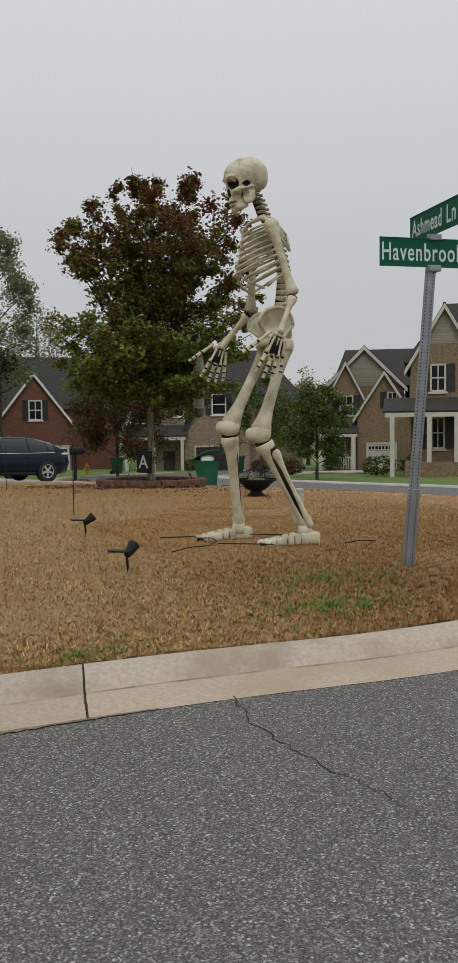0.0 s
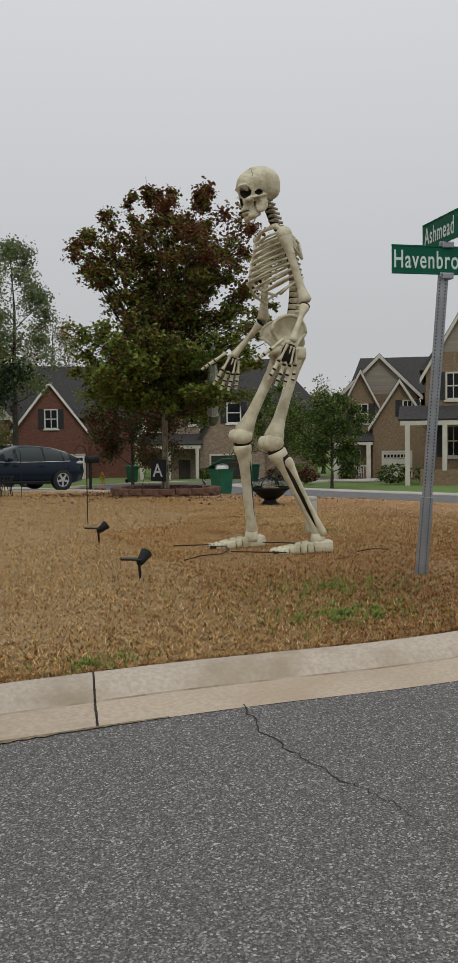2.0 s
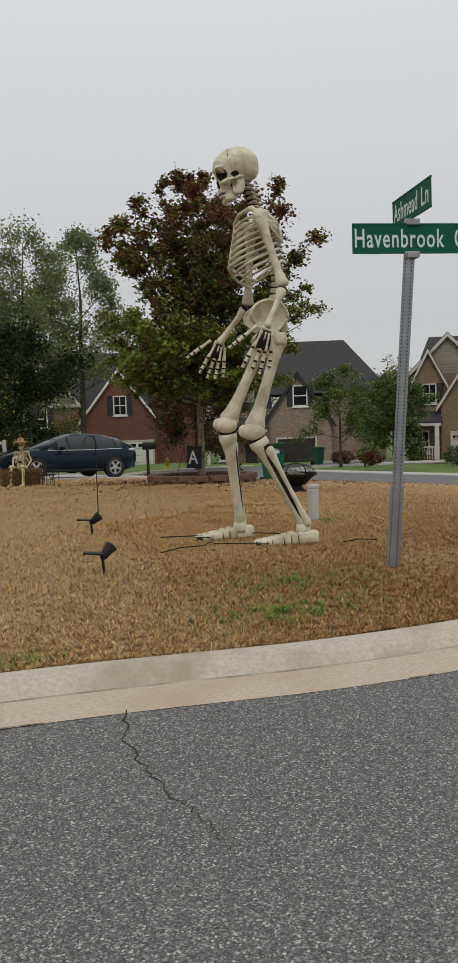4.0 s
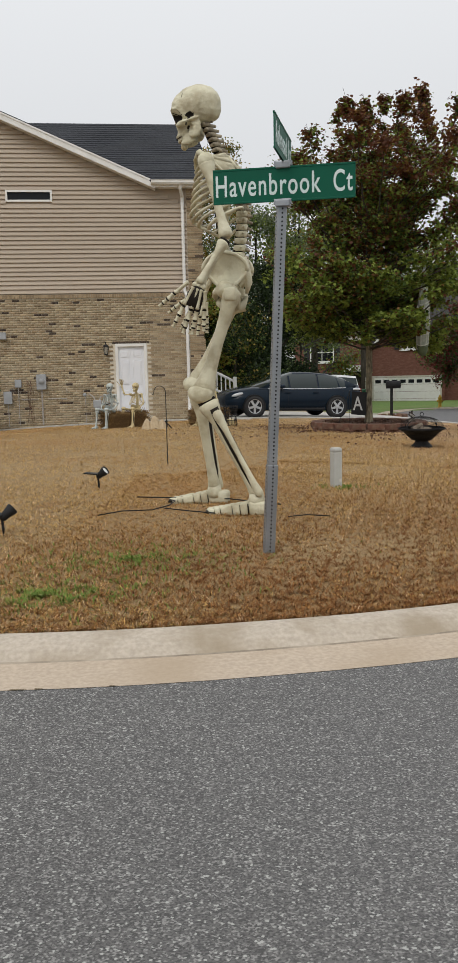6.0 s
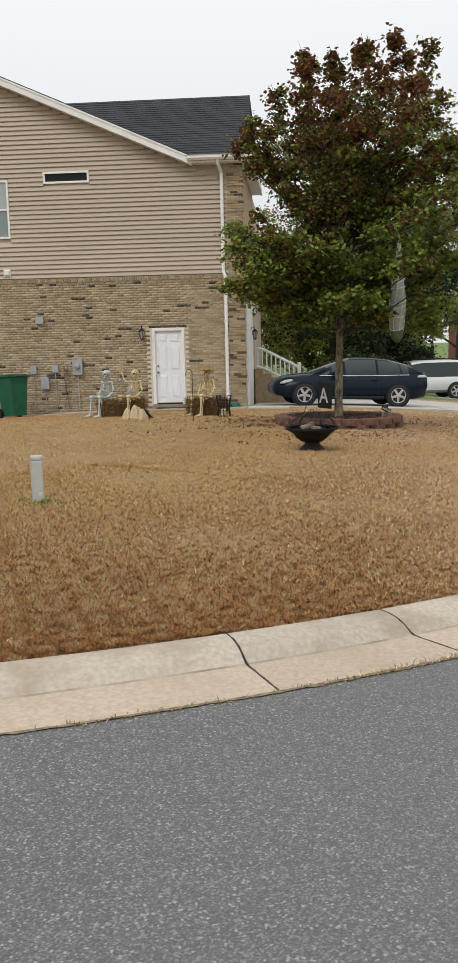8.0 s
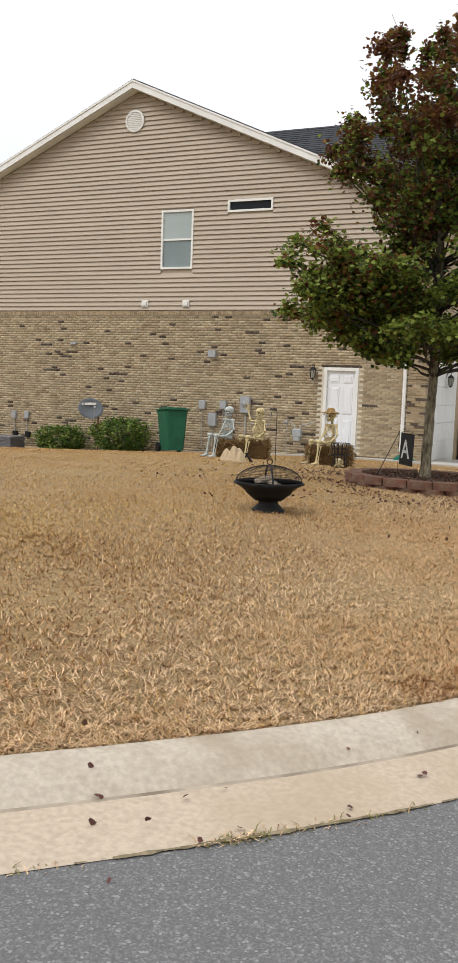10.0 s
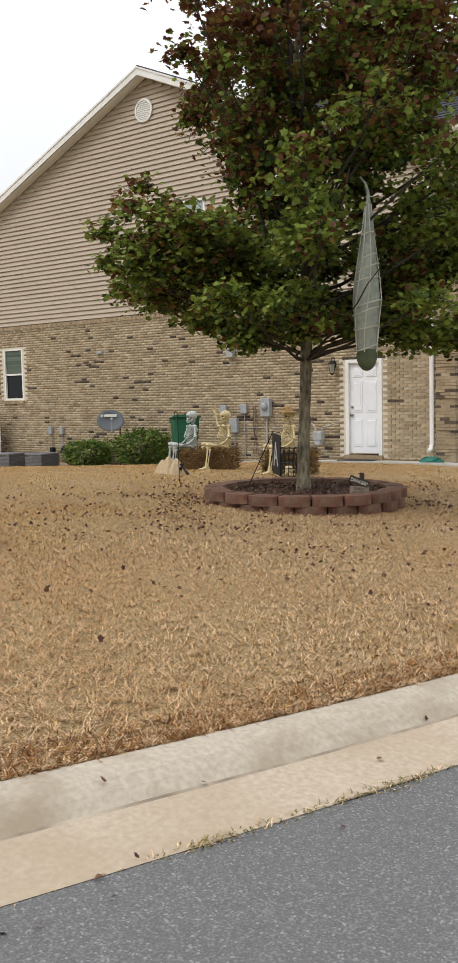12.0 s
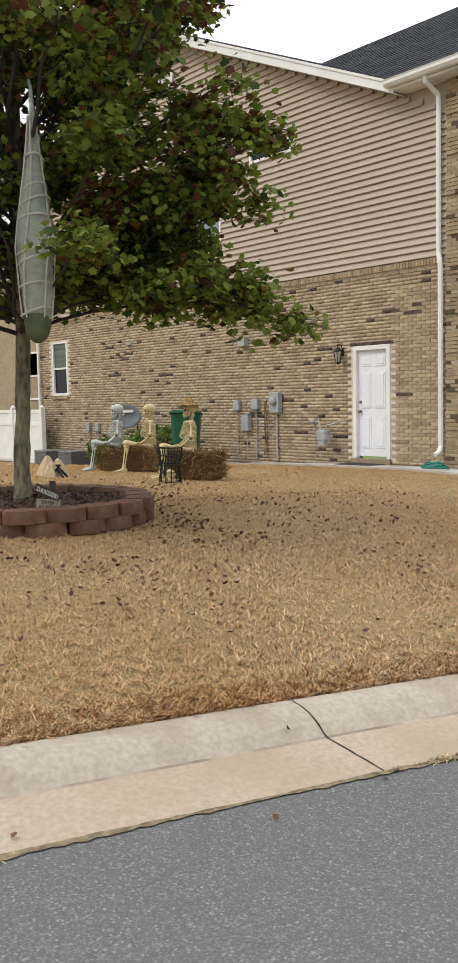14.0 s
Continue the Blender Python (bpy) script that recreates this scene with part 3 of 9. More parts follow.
# roofs: the side gable's, and the front wing's with its ridge along x
def roof_plane(bm, a, b, c, d, t=0.1):
    a, b, c, d = (Vector(p) for p in (a, b, c, d))
    nrm = (b - a).cross(d - a).normalized()
    if nrm.z < 0:
        nrm = -nrm
    top = [bm.verts.new(p) for p in (a, b, c, d)]
    low = [bm.verts.new(p - nrm * t) for p in (a, b, c, d)]
    bm.faces.new(top)
    bm.faces.new(low[::-1])
    for i in range(4):
        bm.faces.new((top[i], low[i], low[(i + 1) % 4], top[(i + 1) % 4]))


RY = WY - 0.33
bm = bmesh.new()
roof_plane(bm, (APEX[0], RY, APEX[1] + 0.165), (4.62, RY, APEX[1] + 0.165 - SLOPE * 7.12), (4.62, 38.6, APEX[1] + 0.165 - SLOPE * 7.12), (APEX[0], 38.6, APEX[1] + 0.165))
roof_plane(bm, (APEX[0], RY, APEX[1] + 0.165), (-9.8, RY, APEX[1] + 0.165 - SLOPE * 7.3), (-9.8, 38.6, APEX[1] + 0.165 - SLOPE * 7.3), (APEX[0], 38.6, APEX[1] + 0.165))
part("roof", bm, SHINGLE, house, "dark grey shingle roof")
bm = bmesh.new()
roof_plane(bm, (4.50, 27.0, 6.46), (6.28, 27.0, 6.46), (6.08, 30.1, 8.74), (-0.75, 30.1, 8.74), 0.08)
roof_plane(bm, (0.2, 33.2, 6.46), (6.28, 33.2, 6.46), (6.08, 30.1, 8.74), (0.2, 30.1, 8.74), 0.08)
part("wing_roof", bm, SHINGLE, house, "dark grey shingle roof of the front wing")
# shingle courses of the wing roof, as thin laps
bm = bmesh.new()
for i in range(1, 26):
    t0, t1 = i / 26, (i + 0.9) / 26
    y0, z0, y1, z1 = 27.0 + 3.1 * t0, 6.46 + 2.28 * t0, 27.0 + 3.1 * t1, 6.46 + 2.28 * t1
    xa = 6.28 - 0.2 * t0
    x = max(0.25, 4.6 - (z0 - 6.4) / SLOPE)
    while x < xa - 0.05:
        w = rb.uniform(0.25, 0.34)
        e = min(x + w, xa)
        h = rb.uniform(0.010, 0.018)
        bm.faces.new([bm.verts.new(p) for p in ((x, y0 - 0.006, z0 + h), (e, y0 - 0.006, z0 + h), (e, y1, z1 + 0.004), (x, y1, z1 + 0.004))])
        bm.faces.new([bm.verts.new(p) for p in ((x, y0 - 0.006, z0 + h), (e, y0 - 0.006, z0 + h), (e, y0, z0 - 0.002), (x, y0, z0 - 0.002))])
        x = e + 0.006
tagged(part("shingle", bm, SHINGLE, house), kind="stuff")
bm = bmesh.new()
prism(bm, [(27.25, 6.4), (32.95, 6.4), (30.1, 8.6)], 5.70, 5.95)
bmesh.ops.transform(bm, matrix=Matrix(((0, 1, 0, 0), (1, 0, 0, 0), (0, 0, 1, 0), (0, 0, 0, 1))), verts=bm.verts)
part("wing_gable", bm, BRICK_TAN, house)

# rake boards, soffit, gutter, downspouts
def beam(bm, p, q, w, h):
    """A board between two places, w wide across y and h high."""
    p, q = Vector(p), Vector(q)
    up = Vector((0, 0, h / 2))
    ac = Vector((0, w / 2, 0))
    a = [bm.verts.new(p + s * ac + t * up) for s, t in ((-1, -1), (1, -1), (1, 1), (-1, 1))]
    b = [bm.verts.new(q + s * ac + t * up) for s, t in ((-1, -1), (1, -1), (1, 1), (-1, 1))]
    bm.faces.new(a[::-1])
    bm.faces.new(b)
    for i in range(4):
        bm.faces.new((a[i], a[(i + 1) % 4], b[(i + 1) % 4], b[i]))


for x1 in (4.62, -9.8):
    bm = bmesh.new()
    zz = APEX[1] - SLOPE * abs(x1 - APEX[0])
    beam(bm, (APEX[0], RY - 0.012, APEX[1] + 0.025), (x1, RY - 0.012, zz + 0.025), 0.025, 0.21)
    beam(bm, (APEX[0], RY - 0.03, APEX[1] + 0.105), (x1, RY - 0.03, zz + 0.105), 0.03, 0.05)
    beam(bm, (APEX[0], (RY + WY) / 2 + 0.005, APEX[1] - 0.075), (x1, (RY + WY) / 2 + 0.005, zz - 0.075), WY - RY - 0.03, 0.015)
    part("rake_board", bm, WHITE, house, "white painted rake board and soffit")


def gutter(bm, x0, x1, y, z):
    prof = ((y + 0.12, z), (y + 0.02, z), (y - 0.02, z + 0.05), (y - 0.02, z + 0.10), (y - 0.035, z + 0.125), (y + 0.12, z + 0.125))
    a = [bm.verts.new((x0, *p)) for p in prof]
    b = [bm.verts.new((x1, *p)) for p in prof]
    bm.faces.new(a[::-1])
    bm.faces.new(b)
    for i in range(6):
        bm.faces.new((a[i], a[(i + 1) % 6], b[(i + 1) % 6], b[i]))


bm = bmesh.new()
gutter(bm, 4.50, 6.34, 26.93, 6.33)
box(bm, 4.56, 6.25, 27.05, WY + 0.1, 6.28, 6.325)
part("gutter", bm, WHITE, house, "white aluminium gutter and soffit")
bm = bmesh.new()
box(bm, XR + 0.002, 6.262, 27.12, 33.1, 6.29, 6.315)
box(bm, 6.264, 6.30, 27.02, 33.15, 6.27, 6.44)
part("soffit", bm, WHITE, house, "white soffit and fascia over the front wall")


def downspout(pts, r=0.048):
    bm = bmesh.new()
    loft(bm, pts, [(r, r * 0.8)] * len(pts), 8, up=(0, 1, 0.01))
    return part("downspout", bm, WHITE, house, "white metal downspout")


downspout([(5.33, 27.02, 6.34), (5.33, 27.05, 6.24), (5.40, 27.30, 6.05), (5.40, 27.315, 5.9), (5.40, 27.315, 3.38), (5.45, 27.29, 3.22), (5.45, 27.30, 3.1), (5.45, 27.315, -0.02), (5.45, 27.27, -0.12), (5.45, 27.15, -0.17)])
downspout([(-9.33, 27.3, 6.2), (-9.33, 27.31, 5.9), (-9.33, 27.31, 0.3), (-9.33, 27.2, 0.2)])

# corner pier of brick that runs up to the eave, with proud bands
pier = thing("corner_pier", (5.75, WY, ZB))
pier.parent = house
pier.matrix_parent_inverse = house.matrix_basis.inverted()
pier_mesh = {}
z = ZB
row = 0
while z < 6.25:
    off = 0.028 if (row // 5) % 2 else 0.0
    for x0, x1 in (((5.53, 5.73), (5.735, XR + 0.012)) if row % 2 else ((5.53, 5.63), (5.635, 5.84), (5.845, XR + 0.012))):
        key = (round(x1 - x0, 3), off, x1 > 5.9, rb.choice((0, 0, 1, 1, 1, 0, 1, 2)))
        if key not in pier_mesh:
            bm = bm_box(0, x1 - x0 + (off if x1 > 5.9 else 0), -0.03 - off, 0.25, 0.005, 0.0625)
            pier_mesh[key] = bpy.data.meshes.new("brick")
            bm.to_mesh(pier_mesh[key])
            bm.free()
            pier_mesh[key].materials.append((BRICK, BRICK_TAN, BRICK_DARK)[key[3]])
        share("brick", pier_mesh[key], pier, (x0, WY, z))
    z += 0.0677
    row += 1
bm = bm_box(5.52, XR - 0.012, WY - 0.02, WY + 0.25, ZB, 6.25)
part("pier_backing", bm, MORTAR, house)


# windows
def window(name, x0, x1, z0, z1, y, pane_top, pane_low=None, slot=False, grid=0, parent=None, recess=0.0):
    w = thing(name, ((x0 + x1) / 2, y, z0), "", "")
    w.parent = parent
    w.matrix_parent_inverse = parent.matrix_basis.inverted()
    f = 0.055
    bm = bmesh.new()
    for a in ((x0, x1, z0, z0 + f), (x0, x1, z1 - f, z1), (x0, x0 + f, z0 + f, z1 - f), (x1 - f, x1, z0 + f, z1 - f)):
        box(bm, a[0], a[1], y - 0.035, y + 0.06, a[2], a[3])
    mid = (z0 + z1) / 2
    if not slot:
        box(bm, x0 + f, x1 - f, y - 0.012, y + 0.05, mid - 0.025, mid + 0.025)
    part("frame", bm, WHITE, w)
    if slot:
        part("pane", bm_box(x0 + f, x1 - f, y + 0.02, y + 0.03, z0 + f, z1 - f), pane_top, w)
    else:
        part("pane", bm_box(x0 + f, x1 - f, y + 0.010, y + 0.018, mid + 0.025, z1 - f), pane_top, w)
        part("pane", bm_box(x0 + f, x1 - f, y + 0.024, y + 0.032, z0 + f, mid - 0.025), pane_low or pane_top, w)
    return w


window("slot_window", 0.37, 1.68, 5.92, 6.245, WY, GLASS_DARK, slot=True, parent=house)
window("window", -1.65, -0.65, 4.46, 6.06, WY, GLASS_BLIND, mat("shaded_pane", (0.20, 0.25, 0.25), (0.16, 0.2, 0.2), 0.7, 0.1, spec=0.7), parent=house)
BLIND = mat("blind_behind_pane", (0.13, 0.17, 0.13), (0.05, 0.065, 0.05), 1.0, 0.3, stretch=(0.05, 0.05, 18), spec=0.2)
w2 = window("window", -8.67, -7.81, 1.11, 2.66, WY + 0.05, BLIND, GLASS_DARK, parent=house)
bm = bmesh.new()
for i in range(5):
    box(bm, -8.70 + i * 0.188, -8.70 + i * 0.188 + 0.18, WY - 0.05, WY + 0.06, 1.00, 1.095)
part("sill", bm, BRICK_TAN, house, "brick window sill")

# round gable vent, dryer vents, box on the wall
bm = bmesh.new()
tilt = Matrix.Translation((-2.585, WY - 0.02, 8.54)) @ Matrix.Rotation(radians(90), 4, "X")
spin(bm, [(0.30, 0.0), (0.30, 0.035), (0.245, 0.045), (0.24, 0.015), (0.001, 0.012)], n=32, m=tilt)
for i in range(9):
    z = -0.2 + i * 0.05
    h = math.sqrt(max(0.235**2 - z * z, 0.001))
    box(bm, -2.585 - h, -2.585 + h, WY - 0.055, WY - 0.03, 8.54 + z - 0.012, 8.54 + z + 0.012)
part("gable_vent", bm, WHITE, house, "round white louvred gable vent")
for x in (-2.116, -0.807):
    bm = bmesh.new()
    box(bm, x - 0.10, x + 0.10, WY - 0.045, WY - 0.012, ZL + 0.09, ZL + 0.29)
    box(bm, x - 0.075, x + 0.075, WY - 0.09, WY - 0.045, ZL + 0.12, ZL + 0.26, bevel=0.02)
    part("dryer_vent", bm, WHITE, house, "white plastic wall vent")

# side door with six raised panels
door = thing("side_door", (3.76, WY, -0.33), "", "")
door.parent = house
door.matrix_parent_inverse = house.matrix_basis.inverted()
door["label"] = "white six-panel steel door, shut"
bm = bmesh.new()
for a in ((3.30, 3.385, -0.31, 1.86), (4.145, 4.23, -0.31, 1.86), (3.385, 4.145, 1.775, 1.86)):
    box(bm, a[0], a[1], WY - 0.02, WY + 0.12, a[2], a[3], bevel=0.006)
part("door_frame", bm, WHITE, door)
bm = bm_box(3.385, 4.145, WY + 0.055, WY + 0.10, -0.27, 1.775)
for cx_ in (3.585, 3.945):
    for z0, z1 in ((-0.12, 0.52), (0.66, 1.36), (1.46, 1.68)):
        box(bm, cx_ - 0.125, cx_ + 0.125, WY + 0.045, WY + 0.06, z0, z1, bevel=0.012)
        box(bm, cx_ - 0.085, cx_ + 0.085, WY + 0.036, WY + 0.05, z0 + 0.04, z1 - 0.04, bevel=0.008)
part("door_leaf", bm, mat("door_enamel", (0.80, 0.81, 0.83), (0.74, 0.75, 0.78), 2, 0.4, c=(0.68, 0.69, 0.72), cscale=1.2, cmix=0.4), door)
bm = bmesh.new()
ball(bm, (3.45, WY + 0.0, 0.60), 0.033)
loft(bm, [(3.45, WY + 0.05, 0.60), (3.45, WY + 0.02, 0.60)], [0.03, 0.015], 10)
BRASS = mat("dull_brass", (0.25, 0.22, 0.17), rough=0.35, metal=0.9)
part("knob", bm, BRASS, door)
bm = bmesh.new()
loft(bm, [(3.45, WY + 0.055, 0.78), (3.45, WY + 0.025, 0.78)], [0.032, 0.028], 12)
part("deadbolt", bm, BRASS, door)
bm = bmesh.new()
box(bm, 3.28, 4.25, WY - 0.06, WY + 0.06, -0.42, -0.315)
part("threshold", bm, BRICK_TAN, door)

# garage side of the front wall, porch stair
bm = bmesh.new()
box(bm, XR + 0.001, XR + 0.04, 28.0, 31.2, ZB, 2.3)
part("garage_trim", bm, WHITE, house, "white garage door trim")
bm = bmesh.new()
for i in range(5):
    box(bm, XR + 0.04, XR + 0.06, 28.25, 30.95, -0.45 + i * 0.48, -0.45 + i * 0.48 + 0.46, bevel=0.006)
part("garage_door", bm, WHITE, house, "white sectional garage door")
bm = bm_box(XR, XR + 0.05, 28.0, 33.2, 2.3, 2.55)
part("trim", bm, WHITE, house)

# brick courses of the side wall
def brick_runs():
    out = []
    row, z = 0, ZB
    while z + 0.0677 < ZL - 0.11:
        x = XL - (0.1015 if row % 2 else 0.0)
        while x < 5.52:
            a, b = max(x, XL), min(x + 0.203, 5.52)
            if b - a > 0.05 and not any(a < o[1] + 0.0 and b > o[0] and z < o[3] + (0.0) and z + 0.06 > o[2] for o in OPEN):
                n1 = 0.85 * noise.noise((x * 1.5, row * 1.37, 0.3)) + 0.25 * noise.noise((x * 0.5, z * 1.2, 4.1))
                g = rb.random()
                if n1 > 0.47 and g < 0.8 or g < 0.02:
                    m = 2
                elif g < 0.40:
                    m = 0
                elif g < 0.72:
                    m = 1
                else:
                    m = 3
                out.append((a, b, z, m))
            x += 0.203
        z += 0.0677
        row += 1
    return out


side_wall = thing("wall_side", (-1.75, WY, ZB), "buff brick side wall with runs of dark bricks", "wall", kind="structure")
shared = {}
singles, rest = [], []
for a, b, z, m in brick_runs():
    (singles if b - a > 0.2 and 4.25 < a < 5.3 and -0.4 < z < 2.9 and len(singles) < 290 else rest).append((a, b, z, m))
BM = [BRICK, BRICK_PALE, BRICK_DARK, BRICK_TAN]
V, Fq, MI = [], [], []
for a, b, z, m in rest:
    j, q = rb.uniform(-0.003, 0.002), len(V)
    for x, y, zz in ((a + 0.005, WY + j, z + 0.005), (b - 0.005, WY + j, z + 0.005), (b - 0.005, WY + j, z + 0.0625), (a + 0.005, WY + j, z + 0.0625), (a + 0.003, WY + 0.02, z + 0.003), (b - 0.003, WY + 0.02, z + 0.003), (b - 0.003, WY + 0.02, z + 0.0645), (a + 0.003, WY + 0.02, z + 0.0645)):
        V.append((x, y, zz))
    for f in ((0, 1, 2, 3), (4, 5, 1, 0), (5, 6, 2, 1), (6, 7, 3, 2), (7, 4, 0, 3)):
        Fq.append([q + i for i in f])
        MI.append(m)
soup("bricks", V, Fq, BM, side_wall, "rows of buff and dark bricks", MI, "stuff")
for m in range(4):
    bm = bmesh.new()
    box(bm, 0.005, 0.198, -0.002, 0.02, 0.005, 0.0625)
    me = bpy.data.meshes.new("brick")
    bm.to_mesh(me)
    bm.free()
    me.materials.append(BM[m])
    shared[m] = me
for a, b, z, m in singles:
    ob = new("brick", shared[m])
    ob.parent = side_wall
    ob.matrix_parent_inverse = side_wall.matrix_basis.inverted()
    ob.matrix_basis = Matrix.Translation((a, WY + rb.uniform(-0.003, 0.002), z))
bm = bmesh.new()
x = 3.22
while x < 4.3:
    box(bm, x + 0.004, min(x + 0.197, 4.31), WY - 0.004, WY + 0.03, 1.865, 1.865 + 0.06)
    x += 0.203
part("lintel_course", bm, BRICK_DARK, side_wall)

# the set-back wall further west, with its window, and the white fence
bm = bmesh.new()
box(bm, -16, XL, WY + 0.45, WY + 0.7, ZB, 5.0)
west = part("wall_west", bm, BRICK, None)
tagged(west, "buff brick wall set back behind the white fence", "wall", kind="structure")
w3 = window("window_west", -10.95, -10.1, 1.0, 2.5, WY + 0.44, BLIND, GLASS_DARK, parent=house)
bm = bmesh.new()
gutter(bm, -16, XL - 0.02, WY + 0.2, 4.85)
part("gutter", bm, WHITE, house, "white gutter over the set-back wall")
bm = bmesh.new()
roof_plane(bm, (-16, WY + 0.15, 4.98), (XL, WY + 0.15, 4.98), (XL, WY + 4, 6.4), (-16, WY + 4, 6.4))
part("west_roof", bm, SHINGLE, house)

# ---------------------------------------------------------------- skeleton figures, one mesh each
BONE = mat("bone_plastic", (0.63, 0.595, 0.44), (0.50, 0.465, 0.325), 7, 0.55, 0.55, 26, c=(0.30, 0.24, 0.14), cscale=9, cmix=0.6)
BONE_BROWN = mat("brown_washed_bone", (0.36, 0.31, 0.22), (0.14, 0.115, 0.08), 14, 0.7, 0.4, 45)
BONE_DARK = mat("dark_wash", (0.028, 0.023, 0.018), (0.016, 0.013, 0.011), 12, 0.9, spec=0.15)
BONE_YELLOW = mat("yellowed_bone", (0.62, 0.52, 0.30), (0.52, 0.42, 0.22), 9, 0.6, 0.2, 60, c=(0.40, 0.30, 0.14), cscale=5, cmix=0.5)
BONE_GREY = mat("grey_bone", (0.50, 0.53, 0.50), (0.35, 0.38, 0.36), 9, 0.6, 0.2, 60)


def vec(p):
    return Vector(p)


def bone(bm, a, b, r, k0=1.7, k1=1.6, n=12, mi=0):
    """A long bone: a thin shaft with thick ends."""
    a, b = vec(a), vec(b)
    ts = (0.0, 0.02, 0.07, 0.14, 0.25, 0.5, 0.75, 0.86, 0.93, 0.98, 1.0)
    rs = (0.5 * k0, 0.95 * k0, k0, 0.75 * k0 + 0.1, 1.1, 0.92, 1.08, 0.75 * k1 + 0.1, k1, 0.95 * k1, 0.5 * k1)
    loft(bm, [a.lerp(b, t) for t in ts], [r * q for q in rs], n, mi)


def hand(bm, w, tip, side, s, mi=0, spread=0.34, dark=1):
    """Palm bones and five fingers from the wrist to the finger tips; side: across the palm."""
    w, tip = vec(w), vec(tip)
    d = tip - w
    L = d.length
    d.normalize()
    side = (vec(side) - d * vec(side).dot(d)).normalized()
    nrm = d.cross(side)
    for i in range(3):
        ball(bm, w + side * (i - 1) * 0.03 * s + d * 0.01 * s, (0.026 * s, 0.026 * s, 0.024 * s), mi, 8, 6)
    # the dark web of the palm between the pale bones
    loft(bm, [w + d * 0.02 * s, w + d * L * 0.20, w + d * L * 0.46], [(0.048 * s, 0.026 * s), (0.064 * s, 0.020 * s), (0.070 * s, 0.015 * s)], 10, dark, up=nrm)
    for i, (sp, ln) in enumerate(((-0.62, 0.66), (-0.26, 0.95), (0.0, 1.0), (0.2, 0.95), (0.42, 0.82))):
        base = w + d * L * (0.08 if i else 0.02) + side * sp * 0.14 * s
        end = w + d * L * ln + side * (sp * spread * s * (1.15 if i == 0 else 1)) + nrm * 0.015 * s * ((i % 2) - 0.5)
        bend = -nrm * 0.05 * s
        cuts = ((0.0, 0.46, 0.0120), (0.50, 0.69, 0.0165), (0.73, 0.85, 0.0150), (0.885, 1.0, 0.0125))
        for t0, t1, r in cuts:
            p, q = base.lerp(end, t0) + bend * t0 * t0, base.lerp(end, t1) + bend * t1 * t1
            for off in ((nrm * 0.013 * s, -nrm * 0.013 * s) if t0 == 0 else (Vector(),)):
                bone(bm, p + off, q + off, r * s, 1.3, 1.4, 8, mi)
        for t in (0.48, 0.71, 0.868):
            ball(bm, base.lerp(end, t) + bend * t * t, 0.0165 * s, dark, 8, 6)


def foot(bm, an, heel, toe, s, mi=0, dark=1):
    """A chunky foot: the heel block, then five rays of wedge-shaped bones with dark joints between."""
    an, heel, toe = vec(an), vec(heel), vec(toe)
    d = toe - heel
    d.z = 0
    L = d.length
    d.normalize()
    side = Vector((-d.y, d.x, 0))
    z0 = min(heel.z, toe.z)
    rot = Matrix.Rotation(math.atan2(d.y, d.x), 4, "Z")
    base = Vector((heel.x, heel.y, z0 - 0.012 * s))
    up = Vector((0, 0, 1))
    box(bm, -0.095 * s, 0.095 * s, -0.062 * s, 0.062 * s, 0.0, 0.115 * s, m=Matrix.Translation(base + d * 0.085 * s) @ rot, bevel=0.024 * s, mi=mi)
    loft(bm, [vec(an) + up * 0.03 * s, vec(an) - up * 0.05 * s, vec(an) - up * 0.09 * s], [(0.048 * s, 0.052 * s), (0.062 * s, 0.070 * s), (0.058 * s, 0.066 * s)], 12, mi, up=d)
    loft(bm, [base + d * 0.17 * s + up * 0.045 * s, base + d * L * 0.60 + up * 0.032 * s, base + d * L * 0.96 + up * 0.018 * s], [(0.070 * s, 0.045 * s), (0.098 * s, 0.028 * s), (0.100 * s, 0.014 * s)], 10, dark)
    for i in range(5):
        o = (i - 2) * 0.041 * s
        far = 1.0 - 0.045 * abs(i - 1.4)
        cuts = [(0.36, 0.47), (0.485, 0.60), (0.615, 0.80), (0.815, 0.895), (0.91, 1.0)]
        for t0, t1 in cuts:
            pts, rad = [], []
            for f in (0.0, 0.12, 0.5, 0.88, 1.0):
                t = (t0 + (t1 - t0) * f) * far
                h = float(np.interp(t, [0.3, 0.6, 0.85, 1.0], [0.058, 0.040, 0.026, 0.019])) * s
                k = 0.72 if f in (0.0, 1.0) else 1.0
                pts.append(base + d * L * t + side * o * (0.78 + 0.42 * t) + up * h * 0.98)
                rad.append((0.0170 * s * k * (0.85 + 0.3 * t), h * k * 0.98))
            loft(bm, pts, rad, 8, mi)


def egg(p, c, r):
    """About how far places p lie outside an ellipsoid."""
    q = (p - np.array(c)) / np.array(r)
    k = np.linalg.norm(q, axis=-1)
    return (k - 1) * k / np.maximum(np.linalg.norm(q / np.array(r), axis=-1), 1e-6)


def meld(a, b, k=0.022):
    h = np.clip(0.5 + 0.5 * (b - a) / k, 0, 1)
    return b * (1 - h) + a * h - k * h * (1 - h)


